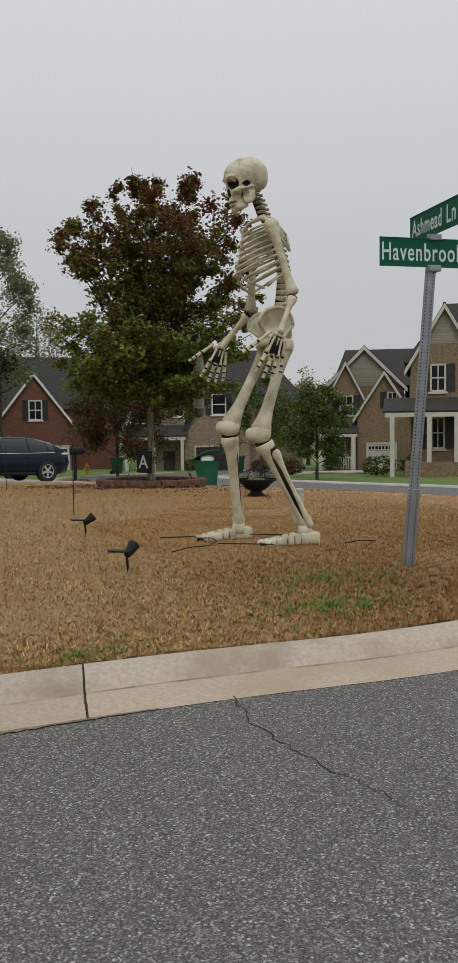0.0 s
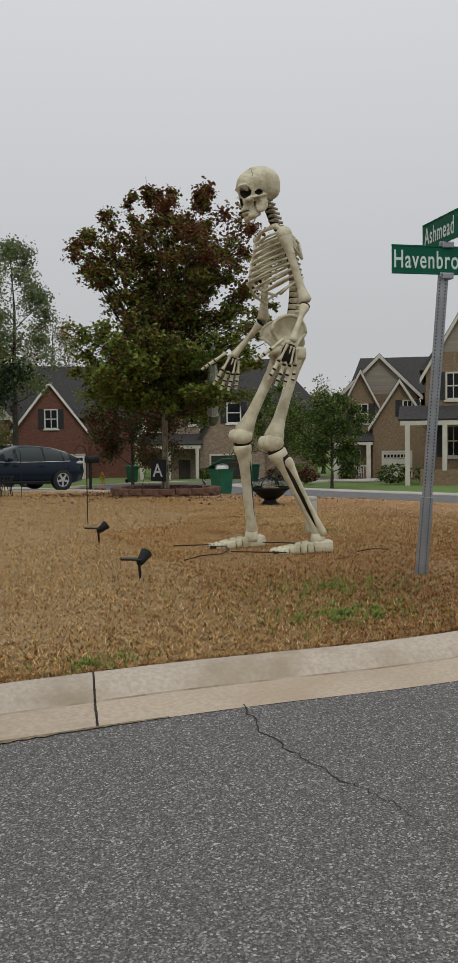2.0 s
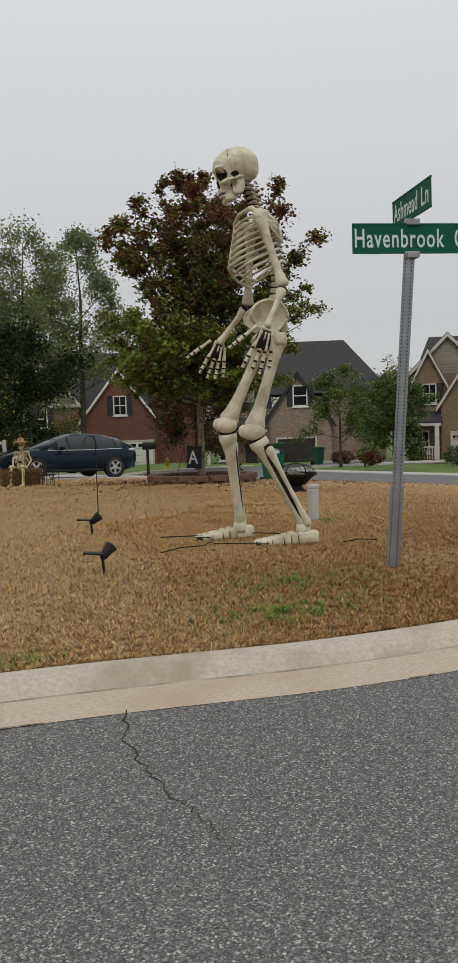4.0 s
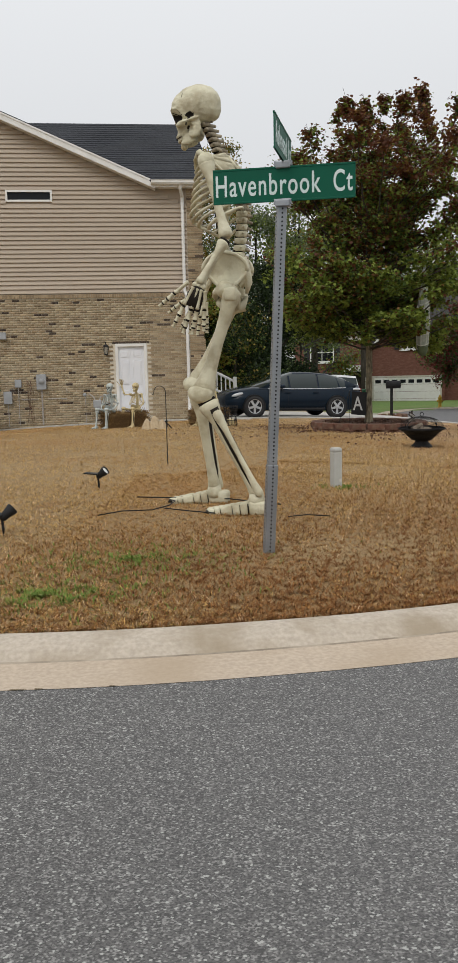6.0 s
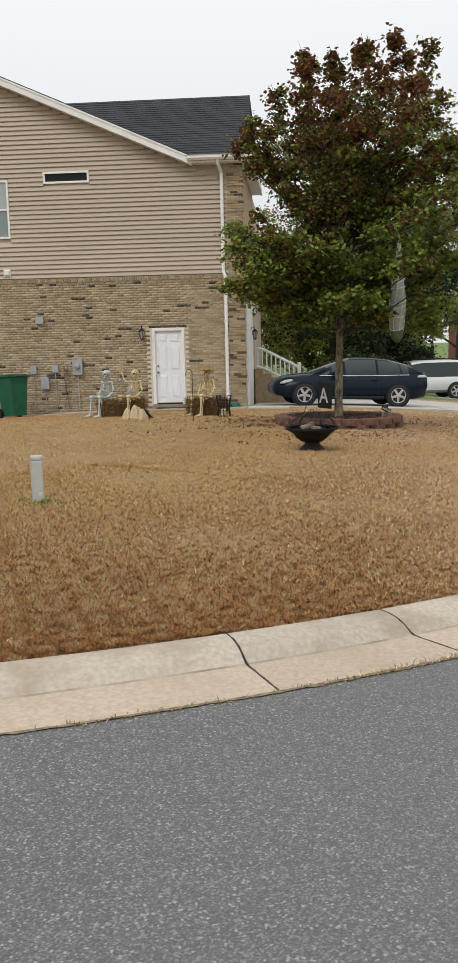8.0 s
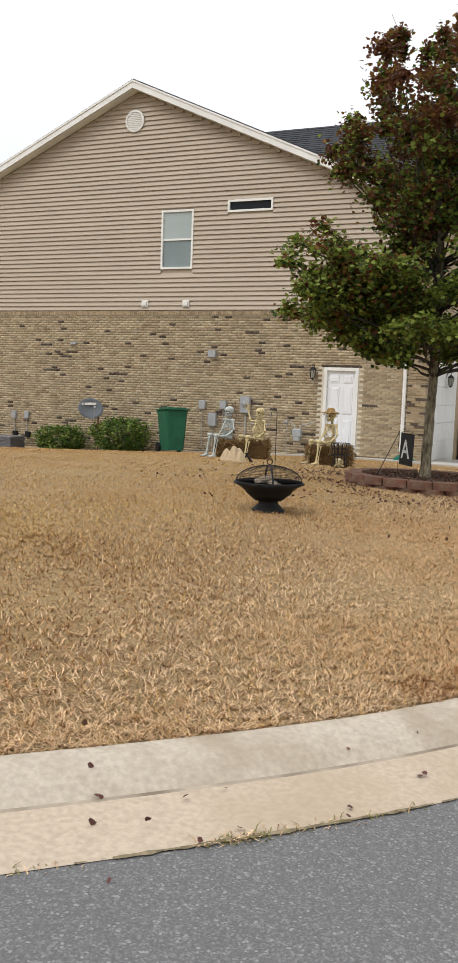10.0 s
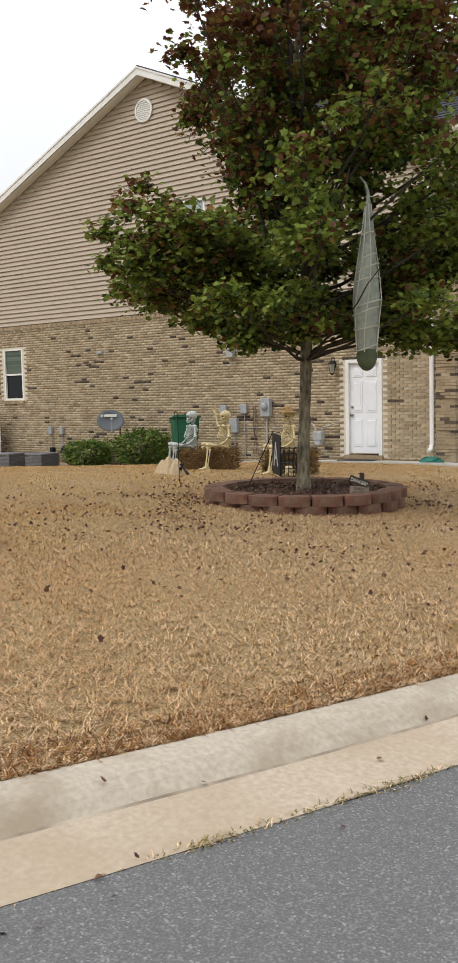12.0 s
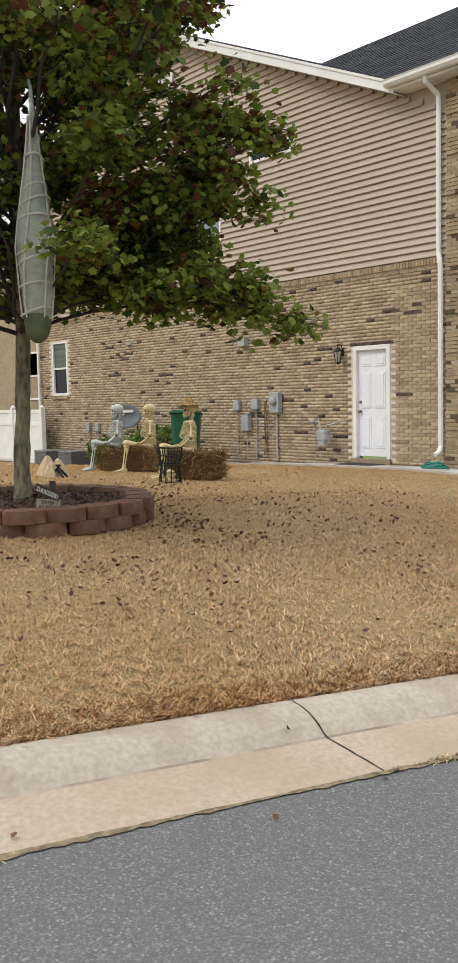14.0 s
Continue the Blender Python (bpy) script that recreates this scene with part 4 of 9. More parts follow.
def skull_form(p):
    """How far places lie outside the skull, and how deep in one of its hollows."""
    p = np.stack([p[..., 0], np.abs(p[..., 1]), p[..., 2]], -1)
    d = egg(p, (-0.035, 0, 0.018), (0.196, 0.150, 0.154))
    d = meld(d, egg(p, (0.070, 0, 0.012), (0.105, 0.116, 0.112)), 0.03)
    d = meld(d, egg(p, (-0.130, 0, -0.050), (0.085, 0.105, 0.085)), 0.03)
    d = meld(d, egg(p, (0.098, 0, -0.105), (0.076, 0.070, 0.100)), 0.03)
    d = meld(d, egg(p, (0.142, 0.052, 0.020), (0.034, 0.056, 0.015)), 0.015)
    d = meld(d, egg(p, (0.112, 0.088, -0.108), (0.050, 0.030, 0.024)), 0.015)
    d = meld(d, egg(p, (0.030, 0.122, -0.100), (0.085, 0.013, 0.014)), 0.010)
    d = meld(d, egg(p, (0.118, 0, -0.176), (0.064, 0.062, 0.048)), 0.02)
    # the jaw: a broad upright plate by the ear, the body that runs forward, the chin
    d = meld(d, egg(p, (-0.004, 0.100, -0.135), (0.036, 0.014, 0.085)), 0.012)
    d = meld(d, egg(p, (0.030, 0.088, -0.200), (0.050, 0.017, 0.040)), 0.016)
    d = meld(d, egg(p, (0.092, 0.054, -0.238), (0.066, 0.020, 0.030)), 0.02)
    d = meld(d, egg(p, (0.146, 0, -0.258), (0.030, 0.044, 0.034)), 0.02)
    eye = egg(p, (0.146, 0.076, -0.040), (0.056, 0.050, 0.046))
    nose = egg(p, (0.192, 0.012, -0.112), (0.046, 0.019, 0.038))
    temple = egg(p, (0.036, 0.136, -0.070), (0.040, 0.034, 0.018))
    cheek = egg(p, (0.060, 0.112, -0.158), (0.026, 0.052, 0.042))
    hollow = np.minimum(np.minimum(eye, nose), np.minimum(temple, cheek))
    # shallow wrinkles of the moulded plastic
    d = d + 0.0022 * np.sin(p[..., 0] * 61 + 2.0 * np.sin(p[..., 2] * 40)) * np.sin(p[..., 2] * 55 + p[..., 1] * 31)
    return -meld(-d, hollow, 0.008), hollow


def skull(bm, c, fwd, s, mi=0, dark=1):
    """One carved form with eye, nose and cheek hollows, and rows of teeth; fwd is the way that it looks."""
    fwd = vec(fwd).normalized()
    left = Vector((0, 0, 1)).cross(fwd).normalized()
    up = fwd.cross(left)
    rot = Matrix((fwd, left, up)).transposed().to_4x4()

    def at(x, y, z):
        return vec(c) + (fwd * x + left * y + up * z) * s

    nu, nv = (96, 72) if s > 0.7 else (40, 30)
    u, v = np.meshgrid(np.arange(nu) * math.tau / nu, (np.arange(nv) + 0.5) * math.pi / nv)
    ray = np.stack([np.sin(v) * np.cos(u), np.sin(v) * np.sin(u), np.cos(v)], -1)
    heart = np.array((0.045, 0, -0.07))
    reach = np.full(u.shape, 0.36)
    for _ in range(90):
        d, hollow = skull_form(heart + ray * reach[..., None])
        reach = np.maximum(reach - np.clip(d, -0.004, 0.02) * 0.6, 0.02)
    pts = heart + ray * reach[..., None]
    hollow = skull_form(pts)[1]
    vs = [[bm.verts.new(at(*pts[j, i])) for i in range(nu)] for j in range(nv)]
    for j in range(nv - 1):
        for i in range(nu):
            k = (i + 1) % nu
            f = bm.faces.new((vs[j][i], vs[j + 1][i], vs[j + 1][k], vs[j][k]))
            f.material_index = dark if max(hollow[j, i], hollow[j + 1, i], hollow[j + 1, k], hollow[j, k]) < 0.011 else mi
    bm.faces.new(vs[0][::-1])
    bm.faces.new(vs[-1])
    for row, z in ((0, -0.180), (1, -0.213)):
        for i in range(-5, 6):
            a = i * 0.20
            ball(bm, at(0.113 + 0.069 * math.cos(a) - row * 0.004, 0.064 * math.sin(a), z), (0.008 * s, 0.0074 * s, 0.0150 * s), mi, 6, 5, rot)
    loft(bm, [at(0.120 + 0.0725 * math.cos(a), 0.0700 * math.sin(a), -0.1965) for a in np.linspace(-1.3, 1.3, 9)], [0.0035 * s] * 9, 4, dark)
    # the seams of the brain case
    for x0, f0, f1, wave in ((0.020, -1.15, 1.15, 0.0025),):
        line_ = []
        for k, f in enumerate(np.linspace(f0, f1, 26)):
            x = x0 + wave * math.sin(k * 1.9) + 0.03 * abs(f)
            w = math.sqrt(max(1 - ((x + 0.035) / 0.196) ** 2, 0.0)) * 0.999
            line_.append(at(x, 0.150 * w * math.sin(f), 0.018 + 0.154 * w * math.cos(f)))
        loft(bm, line_, [0.0018 * s] * 26, 5, dark)


def torso(bm, neck, mid, pel, fwd, s, mi=0, dark=1):
    """Spine, shoulder blades, collar bones, a barrel of ribs, breast bone and hip bones."""
    neck, mid, pel = vec(neck), vec(mid), vec(pel)
    fwd = vec(fwd).normalized()
    left = Vector((0, 0, 1)).cross(fwd).normalized()
    up = Vector((0, 0, 1))

    def spine(t):
        return neck * (2 * (t - 0.5) * (t - 1)) + mid * (-4 * t * (t - 1)) + pel * (2 * t * (t - 0.5))

    n = 19
    for i in range(n):
        t = i / (n - 1) * 0.90
        p = spine(t) - fwd * 0.010 * s
        w = (0.032 + 0.024 * t) * s
        m_ = 2 if t < 0.55 else mi
        loft(bm, [p + up * 0.024 * s, p + up * 0.013 * s, p - up * 0.013 * s, p - up * 0.024 * s], [w * 0.94, w * 1.06, w * 1.06, w * 0.94], 12, m_, up=fwd)
        loft(bm, [p - fwd * 0.02 * s, p - fwd * 0.085 * s - up * 0.025 * s], [0.018 * s, 0.012 * s], 6, 2)
        for q in (-1, 1):
            loft(bm, [p, p + left * q * 0.085 * s - fwd * 0.035 * s], [0.015 * s, 0.010 * s], 6, m_)
    tube = [spine(t) for t in (0.0, 0.15, 0.3, 0.45, 0.6, 0.75, 0.9)]
    loft(bm, tube, [r * s for r in (0.026, 0.028, 0.03, 0.032, 0.036, 0.04, 0.044)], 8, dark)
    # the breast bone, nearly upright, and ribs that sweep round and down to it
    top = spine(0.10) + fwd * 0.235 * s - up * 0.06 * s
    low = spine(0.45) + fwd * 0.405 * s - up * 0.10 * s
    loft(bm, [top, top.lerp(low, 0.25), top.lerp(low, 0.7), low, low - up * 0.06 * s - fwd * 0.01 * s], [(0.044 * s, 0.015 * s), (0.026 * s, 0.013 * s), (0.032 * s, 0.013 * s), (0.018 * s, 0.010 * s), (0.006 * s, 0.005 * s)], 8, mi, up=fwd)
    for i in range(10):
        f = i / 9
        back = spine(0.05 + 0.47 * f) - fwd * 0.012 * s
        half = (0.13 + 0.10 * math.sin(min(f * 1.9 + 0.15, 1.75))) * s
        for q in (-1, 1):
            if i < 7:
                front = top.lerp(low, min(0.04 + i * 0.16, 1.0)) + left * q * 0.018 * s
            else:
                k = i - 6
                front = low + left * q * (0.050 + 0.058 * k) * s - up * (0.015 + 0.045 * k) * s - fwd * (0.025 + 0.06 * k * k / 3) * s
            end = math.pi if i < 9 else math.pi * 0.86
            pts = []
            for k in range(15):
                a = k / 14 * end
                g = (1 - math.cos(a)) / 2
                p = back.lerp(front, g) + left * q * half * math.sin(a) * (1 - 0.15 * g)
                p = p - fwd * 0.055 * s * math.sin(min(a * 1.6, math.pi)) + up * 0.035 * s * math.sin(a) * (1 - g)
                pts.append(p)
            loft(bm, pts, [(0.0165 * s, 0.0115 * s) if s > 0.7 else (0.0125 * s, 0.010 * s)] * 15, 8 if s > 0.7 else 5, mi)
    for q in (-1, 1):
        arc = [low + left * q * 0.02 * s - up * 0.02 * s] + [low + left * q * (0.050 + 0.058 * k) * s - up * (0.015 + 0.045 * k) * s - fwd * (0.025 + 0.06 * k * k / 3) * s for k in (0, 1, 2, 3)]
        loft(bm, arc, [0.013 * s] * 5, 7, mi)
    # collar bones, and shoulder blades that lie over the back of the ribs
    for q in (-1, 1):
        sh = spine(0.08) + left * q * 0.305 * s + fwd * 0.13 * s - up * 0.02 * s
        loft(bm, [top + left * q * 0.03 * s + up * 0.02 * s, top + left * q * 0.14 * s + up * 0.07 * s - fwd * 0.02 * s, sh + up * 0.03 * s], [0.020 * s, 0.015 * s, 0.022 * s], 8, mi)
        tri = [sh - fwd * 0.06 * s, spine(0.08) + left * q * 0.10 * s - fwd * 0.055 * s + up * 0.01 * s, spine(0.20) + left * q * 0.13 * s - fwd * 0.085 * s, spine(0.36) + left * q * 0.175 * s - fwd * 0.055 * s]
        out = (left * q * 0.8 - fwd * 0.6).normalized() * 0.016 * s
        a = [bm.verts.new(p - out * 0.2) for p in tri]
        b = [bm.verts.new(p + out) for p in tri]
        for fc in (a, b[::-1], *((a[k], b[k], b[(k + 1) % 4], a[(k + 1) % 4]) for k in range(4))):
            bm.faces.new(fc).material_index = mi
        for u, w in ((0, 1), (1, 2), (2, 3), (3, 0)):
            loft(bm, [tri[u] + out * 0.5, tri[w] + out * 0.5], [0.012 * s, 0.012 * s], 6, mi)
        loft(bm, [spine(0.13) + left * q * 0.10 * s - fwd * 0.075 * s, sh - fwd * 0.05 * s + out, sh + up * 0.035 * s], [0.014 * s, 0.020 * s, 0.026 * s], 8, mi)
    # hip bones: two flaring shells, the ring below, the sacrum
    def hip_at(x, y, z, q):
        return pel + fwd * x * s + left * q * y * s + up * z * s

    for q in (-1, 1):
        rows = []
        for v in np.linspace(0, 1, 8):
            row = []
            for u in np.linspace(0, 1, 13):
                a = -0.10 + u * 3.35
                x, z = 0.015 + 0.170 * math.cos(a), 0.055 + 0.135 * math.sin(a)
                y = 0.205 - 0.12 * max(0.0, -math.cos(a)) ** 1.3
                xb, zb, yb = 0.01 + 0.055 * math.cos(a), -0.075 + 0.02 * math.sin(a), 0.150
                g = v ** 0.9
                bow = -0.030 * math.sin(v * math.pi)
                row.append(hip_at(x + (xb - x) * g, y + (yb - y) * g + bow, z + (zb - z) * g, q))
            rows.append(row)
        for off in (0.0, 0.016):
            g = [[bm.verts.new(p + left * q * off * s) for p in row] for row in rows]
            for r0, r1 in zip(g, g[1:]):
                for k in range(12):
                    bm.faces.new((r0[k], r0[k + 1], r1[k + 1], r1[k])).material_index = mi
        loft(bm, [p + left * q * 0.008 * s for p in rows[0]], [(0.019 * s, 0.016 * s)] * 13, 8, mi)
        for e in (0, 12):
            loft(bm, [row[e] + left * q * 0.008 * s for row in rows], [0.017 * s] * 8, 7, mi)
        ball(bm, hip_at(0.015, 0.165, -0.105, q), 0.074 * s, mi, 14, 10)
        ring = [(0.06, 0.15, -0.10), (0.115, 0.08, -0.115), (0.135, 0.018, -0.14), (0.10, 0.05, -0.20), (0.02, 0.105, -0.255), (-0.055, 0.125, -0.235), (-0.075, 0.145, -0.15), (-0.03, 0.155, -0.085)]
        loft(bm, [hip_at(*p, q) for p in ring], [r * s for r in (0.042, 0.030, 0.034, 0.028, 0.040, 0.046, 0.036, 0.04)], 9, mi)
    loft(bm, [hip_at(-0.085, 0, 0.15, 1), hip_at(-0.115, 0, 0.06, 1), hip_at(-0.145, 0, -0.04, 1), hip_at(-0.125, 0, -0.13, 1)], [(0.10 * s, 0.05 * s), (0.085 * s, 0.045 * s), (0.055 * s, 0.03 * s), (0.018 * s, 0.014 * s)], 10, mi, up=fwd)


def figure(name, J, s, fwd, look_way, mats, label, at, voxel=0.0, side=None):
    """A standing or seated toy skeleton from its joints, as one mesh."""
    bm = bmesh.new()
    fwd = vec(fwd).normalized()
    left = Vector((0, 0, 1)).cross(fwd).normalized()
    skull(bm, J["head"], look_way, s)
    hd, nk = vec(J["head"]), vec(J["neck"])
    nape = hd - vec(look_way).normalized() * 0.075 * s - Vector((0, 0, 0.11 * s))
    for i in range(7):
        p = nape.lerp(nk, i / 6.5) - fwd * 0.012 * s * math.sin(i / 6 * math.pi)
        loft(bm, [p + Vector((0, 0, 0.016 * s)), p, p - Vector((0, 0, 0.016 * s))], [0.040 * s, 0.050 * s, 0.042 * s], 10, 2, up=fwd)
        loft(bm, [p, p - fwd * 0.085 * s - Vector((0, 0, 0.015 * s))], [0.019 * s, 0.012 * s], 6, 2)
        for k in (-1, 1):
            loft(bm, [p, p + left * k * 0.062 * s], [0.018 * s, 0.012 * s], 6, 2)
    loft(bm, [nape + Vector((0, 0, 0.03 * s)), nape.lerp(nk, 0.5), nk], [0.034 * s, 0.036 * s, 0.04 * s], 8, 1)
    torso(bm, nk, J["mid"], J["pel"], fwd, s)
    for q in ("L", "R"):
        sh, el, wr, tp = J["sh" + q], J["el" + q], J["wr" + q], J["tip" + q]
        ball(bm, sh, 0.068 * s, 0, 14, 10)
        sh, el = vec(sh), vec(el)
        loft(bm, [sh.lerp(el, t) for t in (0.0, 0.07, 0.16, 0.3, 0.6, 0.78, 0.90, 0.97, 1.0)], [r * s for r in (0.062, 0.062, 0.046, 0.036, 0.032, 0.036, 0.050, 0.058, 0.040)], 12)
        off = vec(side or fwd).cross((vec(wr) - vec(el)).normalized()) * 0.022 * s
        arm = (vec(wr) - el).normalized()
        loft(bm, [el + arm * 0.028 * s, el + arm * 0.040 * s], [0.046 * s, 0.046 * s], 10, 1)
        bone(bm, vec(el) + off * 0.5 + arm * 0.04 * s, vec(wr) + off, 0.024 * s, 1.9, 1.4)
        bone(bm, vec(el) - off * 0.5 + arm * 0.04 * s, vec(wr) - off, 0.022 * s, 1.9, 1.5)
        hand(bm, wr, tp, J.get("palm" + q, fwd), s)
        hp, kn, an = vec(J["hip" + q]), vec(J["kn" + q]), vec(J["an" + q])
        outward = left * (0.05 if q == "L" else -0.05) * s
        # thigh bone with its neck and outer knob, flaring to the knee
        loft(bm, [hp.lerp(kn, t) for t in (-0.03, 0.0, 0.05, 0.12, 0.25, 0.5, 0.72, 0.84, 0.92, 0.97)], [r * s for r in (0.050, 0.066, 0.072, 0.062, 0.050, 0.047, 0.055, 0.070, 0.090, 0.085)], 14)
        box(bm, -0.05 * s, 0.05 * s, -0.045 * s, 0.045 * s, -0.055 * s, 0.055 * s, m=Matrix.Translation(hp + outward * 0.7 + (kn - hp).normalized() * 0.02 * s) @ Matrix.Rotation(math.atan2(fwd.y, fwd.x), 4, "Z"), bevel=0.022 * s)
        shin = (an - kn).normalized()
        for k in (-1, 1):
            ball(bm, kn + left * k * 0.040 * s - shin * 0.005 * s, (0.098 * s, 0.066 * s, 0.080 * s), 0, 16, 12, Matrix.Rotation(math.atan2(fwd.y, fwd.x), 4, "Z"))
        ball(bm, kn + fwd * 0.072 * s - shin * 0.01 * s, (0.050 * s, 0.050 * s, 0.058 * s), 0, 12, 10)
        loft(bm, [kn + shin * 0.055 * s, kn + shin * 0.088 * s], [0.074 * s, 0.074 * s], 14, 1)
        # shin bone: a wide plateau that narrows to the ankle
        kl = (an - kn).length
        loft(bm, [kn + shin * kl * t for t in (0.085, 0.10, 0.15, 0.20, 0.28, 0.5, 0.75, 0.9, 0.97, 1.0)], [r * s for r in (0.074, 0.086, 0.083, 0.066, 0.052, 0.044, 0.041, 0.046, 0.054, 0.050)], 14)
        back = fwd * -0.040 * s + outward * 1.0
        loft(bm, [kn + shin * 0.13 * s + back * 0.9, kn + shin * kl * 0.5 + back * 0.62, an + back * 0.5 - shin * 0.06 * s], [0.040 * s, 0.036 * s, 0.030 * s], 8, 1)
        bone(bm, kn + shin * 0.15 * s + back * 1.25, an + back * 0.85 + shin * 0.02 * s, 0.022 * s, 1.9, 1.7)
        foot(bm, an, J["he" + q], J["toe" + q], s)
    ob = part(name, bm, mats if len(mats) > 2 else [*mats, mats[0]], None, "", True)
    ob.data.transform(Matrix.Translation(-vec(at)))
    ob.matrix_basis = Matrix.Translation(at)
    return tagged(ob, label, "skeleton decoration")


WEST = (-0.93, 0.36, 0)
figure("giant_skeleton", dict(
    head=(3.845, 7.80, 3.405), neck=(4.04, 7.77, 3.06), mid=(4.205, 7.745, 2.62), pel=(4.12, 7.74, 2.06),
    shL=(3.90, 7.45, 2.93), elL=(4.03, 7.32, 2.33), wrL=(3.80, 7.22, 1.97), tipL=(3.66, 7.22, 1.61), palmL=(1.0, -0.15, 0.0),
    shR=(4.15, 8.07, 2.95), elR=(4.10, 8.08, 2.27), wrR=(3.93, 8.34, 1.95), tipR=(3.81, 8.35, 1.63), palmR=(1.0, -0.2, 0.15),
    hipL=(4.09, 7.50, 1.93), knL=(3.84, 7.58, 1.12), anL=(4.25, 7.46, 0.30), heL=(4.36, 7.41, 0.135), toeL=(3.84, 7.64, 0.135),
    hipR=(4.20, 7.95, 1.95), knR=(3.84, 8.08, 1.18), anR=(3.98, 8.14, 0.27), heR=(4.10, 8.12, 0.135), toeR=(3.57, 8.28, 0.135)),
    1.0, WEST, (-0.95, 0.24, -0.24), [BONE, BONE_DARK, BONE_BROWN], "giant cream plastic skeleton with dark washed joints standing on the lawn", (4.0, 7.8, gz(4, 7.8)))

# ---------------------------------------------------------------- street sign
GALV = mat("galvanised_steel", (0.34, 0.36, 0.38), (0.26, 0.28, 0.30), 7, 0.45, 0.1, 60, metal=0.6, c=(0.22, 0.23, 0.25), cscale=3, cmix=0.5)
SIGN_GREEN = mat("sign_green", (0.0, 0.088, 0.05), (0.0, 0.078, 0.044), 3, 0.55, c=(0.004, 0.098, 0.06), cscale=2, cmix=0.3, spec=0.2)
SIGN_WHITE = mat("sign_white", (0.62, 0.72, 0.70), (0.56, 0.66, 0.64), 6, 0.45)
HOLE = mat("punched_hole", (0.012, 0.013, 0.015), rough=0.9)
sign = thing("street_sign", (4.09, 5.98, gz(4.09, 5.98)), "two green street name blades on a leaning perforated steel post", "street sign")
foot_p, top_p = Vector((4.088, 5.985, 0.10)), Vector((4.182, 5.845, 2.36))
axis_z = (top_p - foot_p).normalized()
blade_x = Vector((0.83, -0.28, 0)).normalized()
cross_x = Vector((0.28, 0.83, 0)).normalized()
spin_a = Matrix.Rotation(radians(22), 3, "Z") @ blade_x
px = (spin_a - axis_z * spin_a.dot(axis_z)).normalized()
py = axis_z.cross(px)
PM = Matrix((px, py, axis_z)).transposed().to_4x4()
PM.translation = foot_p
LEN = (top_p - foot_p).length


def punched(name, h, z0, z1, holes, label):
    bm = bmesh.new()
    box(bm, -h, h, -h, h, z0, z1, bevel=0.005)
    bmesh.ops.transform(bm, matrix=PM, verts=bm.verts)
    ob = part(name, bm, GALV, sign, label)
    bm = bmesh.new()
    z = z0 + 0.02
    while z < z1 - 0.01:
        for ax in range(4):
            r = Matrix.Rotation(ax * math.pi / 2, 4, "Z")
            ring = [bm.verts.new(PM @ (r @ Vector((0.0062 * math.cos(a), -h - 0.0008, z + 0.0062 * math.sin(a))))) for a in (k * math.tau / 8 for k in range(8))]
            bm.faces.new(ring)
        z += 0.0254
    tagged(part("holes", bm, HOLE, ob, "punched holes in the steel"), kind="stuff")
    return ob


punched("sleeve", 0.0345, -0.3, 0.62, True, "thicker lower sleeve of the post")
punched("post", 0.029, 0.6, LEN, True, "perforated square steel post")
# blades stand on one another; letters raised a hair on both faces


def lettering(text, height, width, face, parent, at, m):
    cu = bpy.data.curves.new("lettering", "FONT")
    cu.body, cu.size, cu.align_x, cu.align_y = text, 1.0, "CENTER", "CENTER"
    cu.extrude, cu.offset, cu.space_character = 0.004, 0.011, 1.14
    tmp = new("lettering", cu)
    dg = bpy.context.evaluated_depsgraph_get()
    me = bpy.data.meshes.new_from_object(tmp.evaluated_get(dg))
    bpy.data.objects.remove(tmp)
    co = np.array([v.co for v in me.vertices])
    lo, hi = co.min(0), co.max(0)
    sc = Matrix.Diagonal((width / (hi[0] - lo[0]), height / (hi[1] - lo[1]), 0.25, 1))
    me.transform(sc @ Matrix.Translation((-(hi[0] + lo[0]) / 2, -(hi[1] + lo[1]) / 2, 0)))
    me.materials.clear()
    me.materials.append(m)
    ob = new("lettering", me)
    ob.parent = parent
    ob.matrix_parent_inverse = parent.matrix_basis.inverted()
    ob.matrix_basis = at
    return ob


def blade(words, centre, along_x, width, height, tilt=0.0):
    up = Vector((0, 0, 1))
    along_x = (along_x + up * tilt).normalized()
    nrm = along_x.cross(up).normalized()
    up = nrm.cross(along_x)
    m = Matrix((along_x, up, nrm)).transposed().to_4x4()
    m.translation = centre
    bm = bmesh.new()
    box(bm, -width / 2, width / 2, -height / 2, height / 2, -0.003, 0.003, bevel=0.0)
    box(bm, -width / 2, width / 2, height / 2 - 0.012, height / 2, -0.006, 0.006, bevel=0.002)
    box(bm, -width / 2, width / 2, -height / 2, -height / 2 + 0.012, -0.006, 0.006, bevel=0.002)
    bmesh.ops.transform(bm, matrix=m, verts=bm.verts)
    b = part("blade", bm, SIGN_GREEN, sign, "green street name blade with white letters")
    for q in (0, 1):
        turn = Matrix.Rotation(math.pi, 4, "Y") if q else Matrix.Identity(4)
        for text, tw, mid in words:
            lettering(text, height * 0.62, tw, q, b, m @ turn @ Matrix.Translation((mid, 0.002, 0.0042)), SIGN_WHITE)
    return b


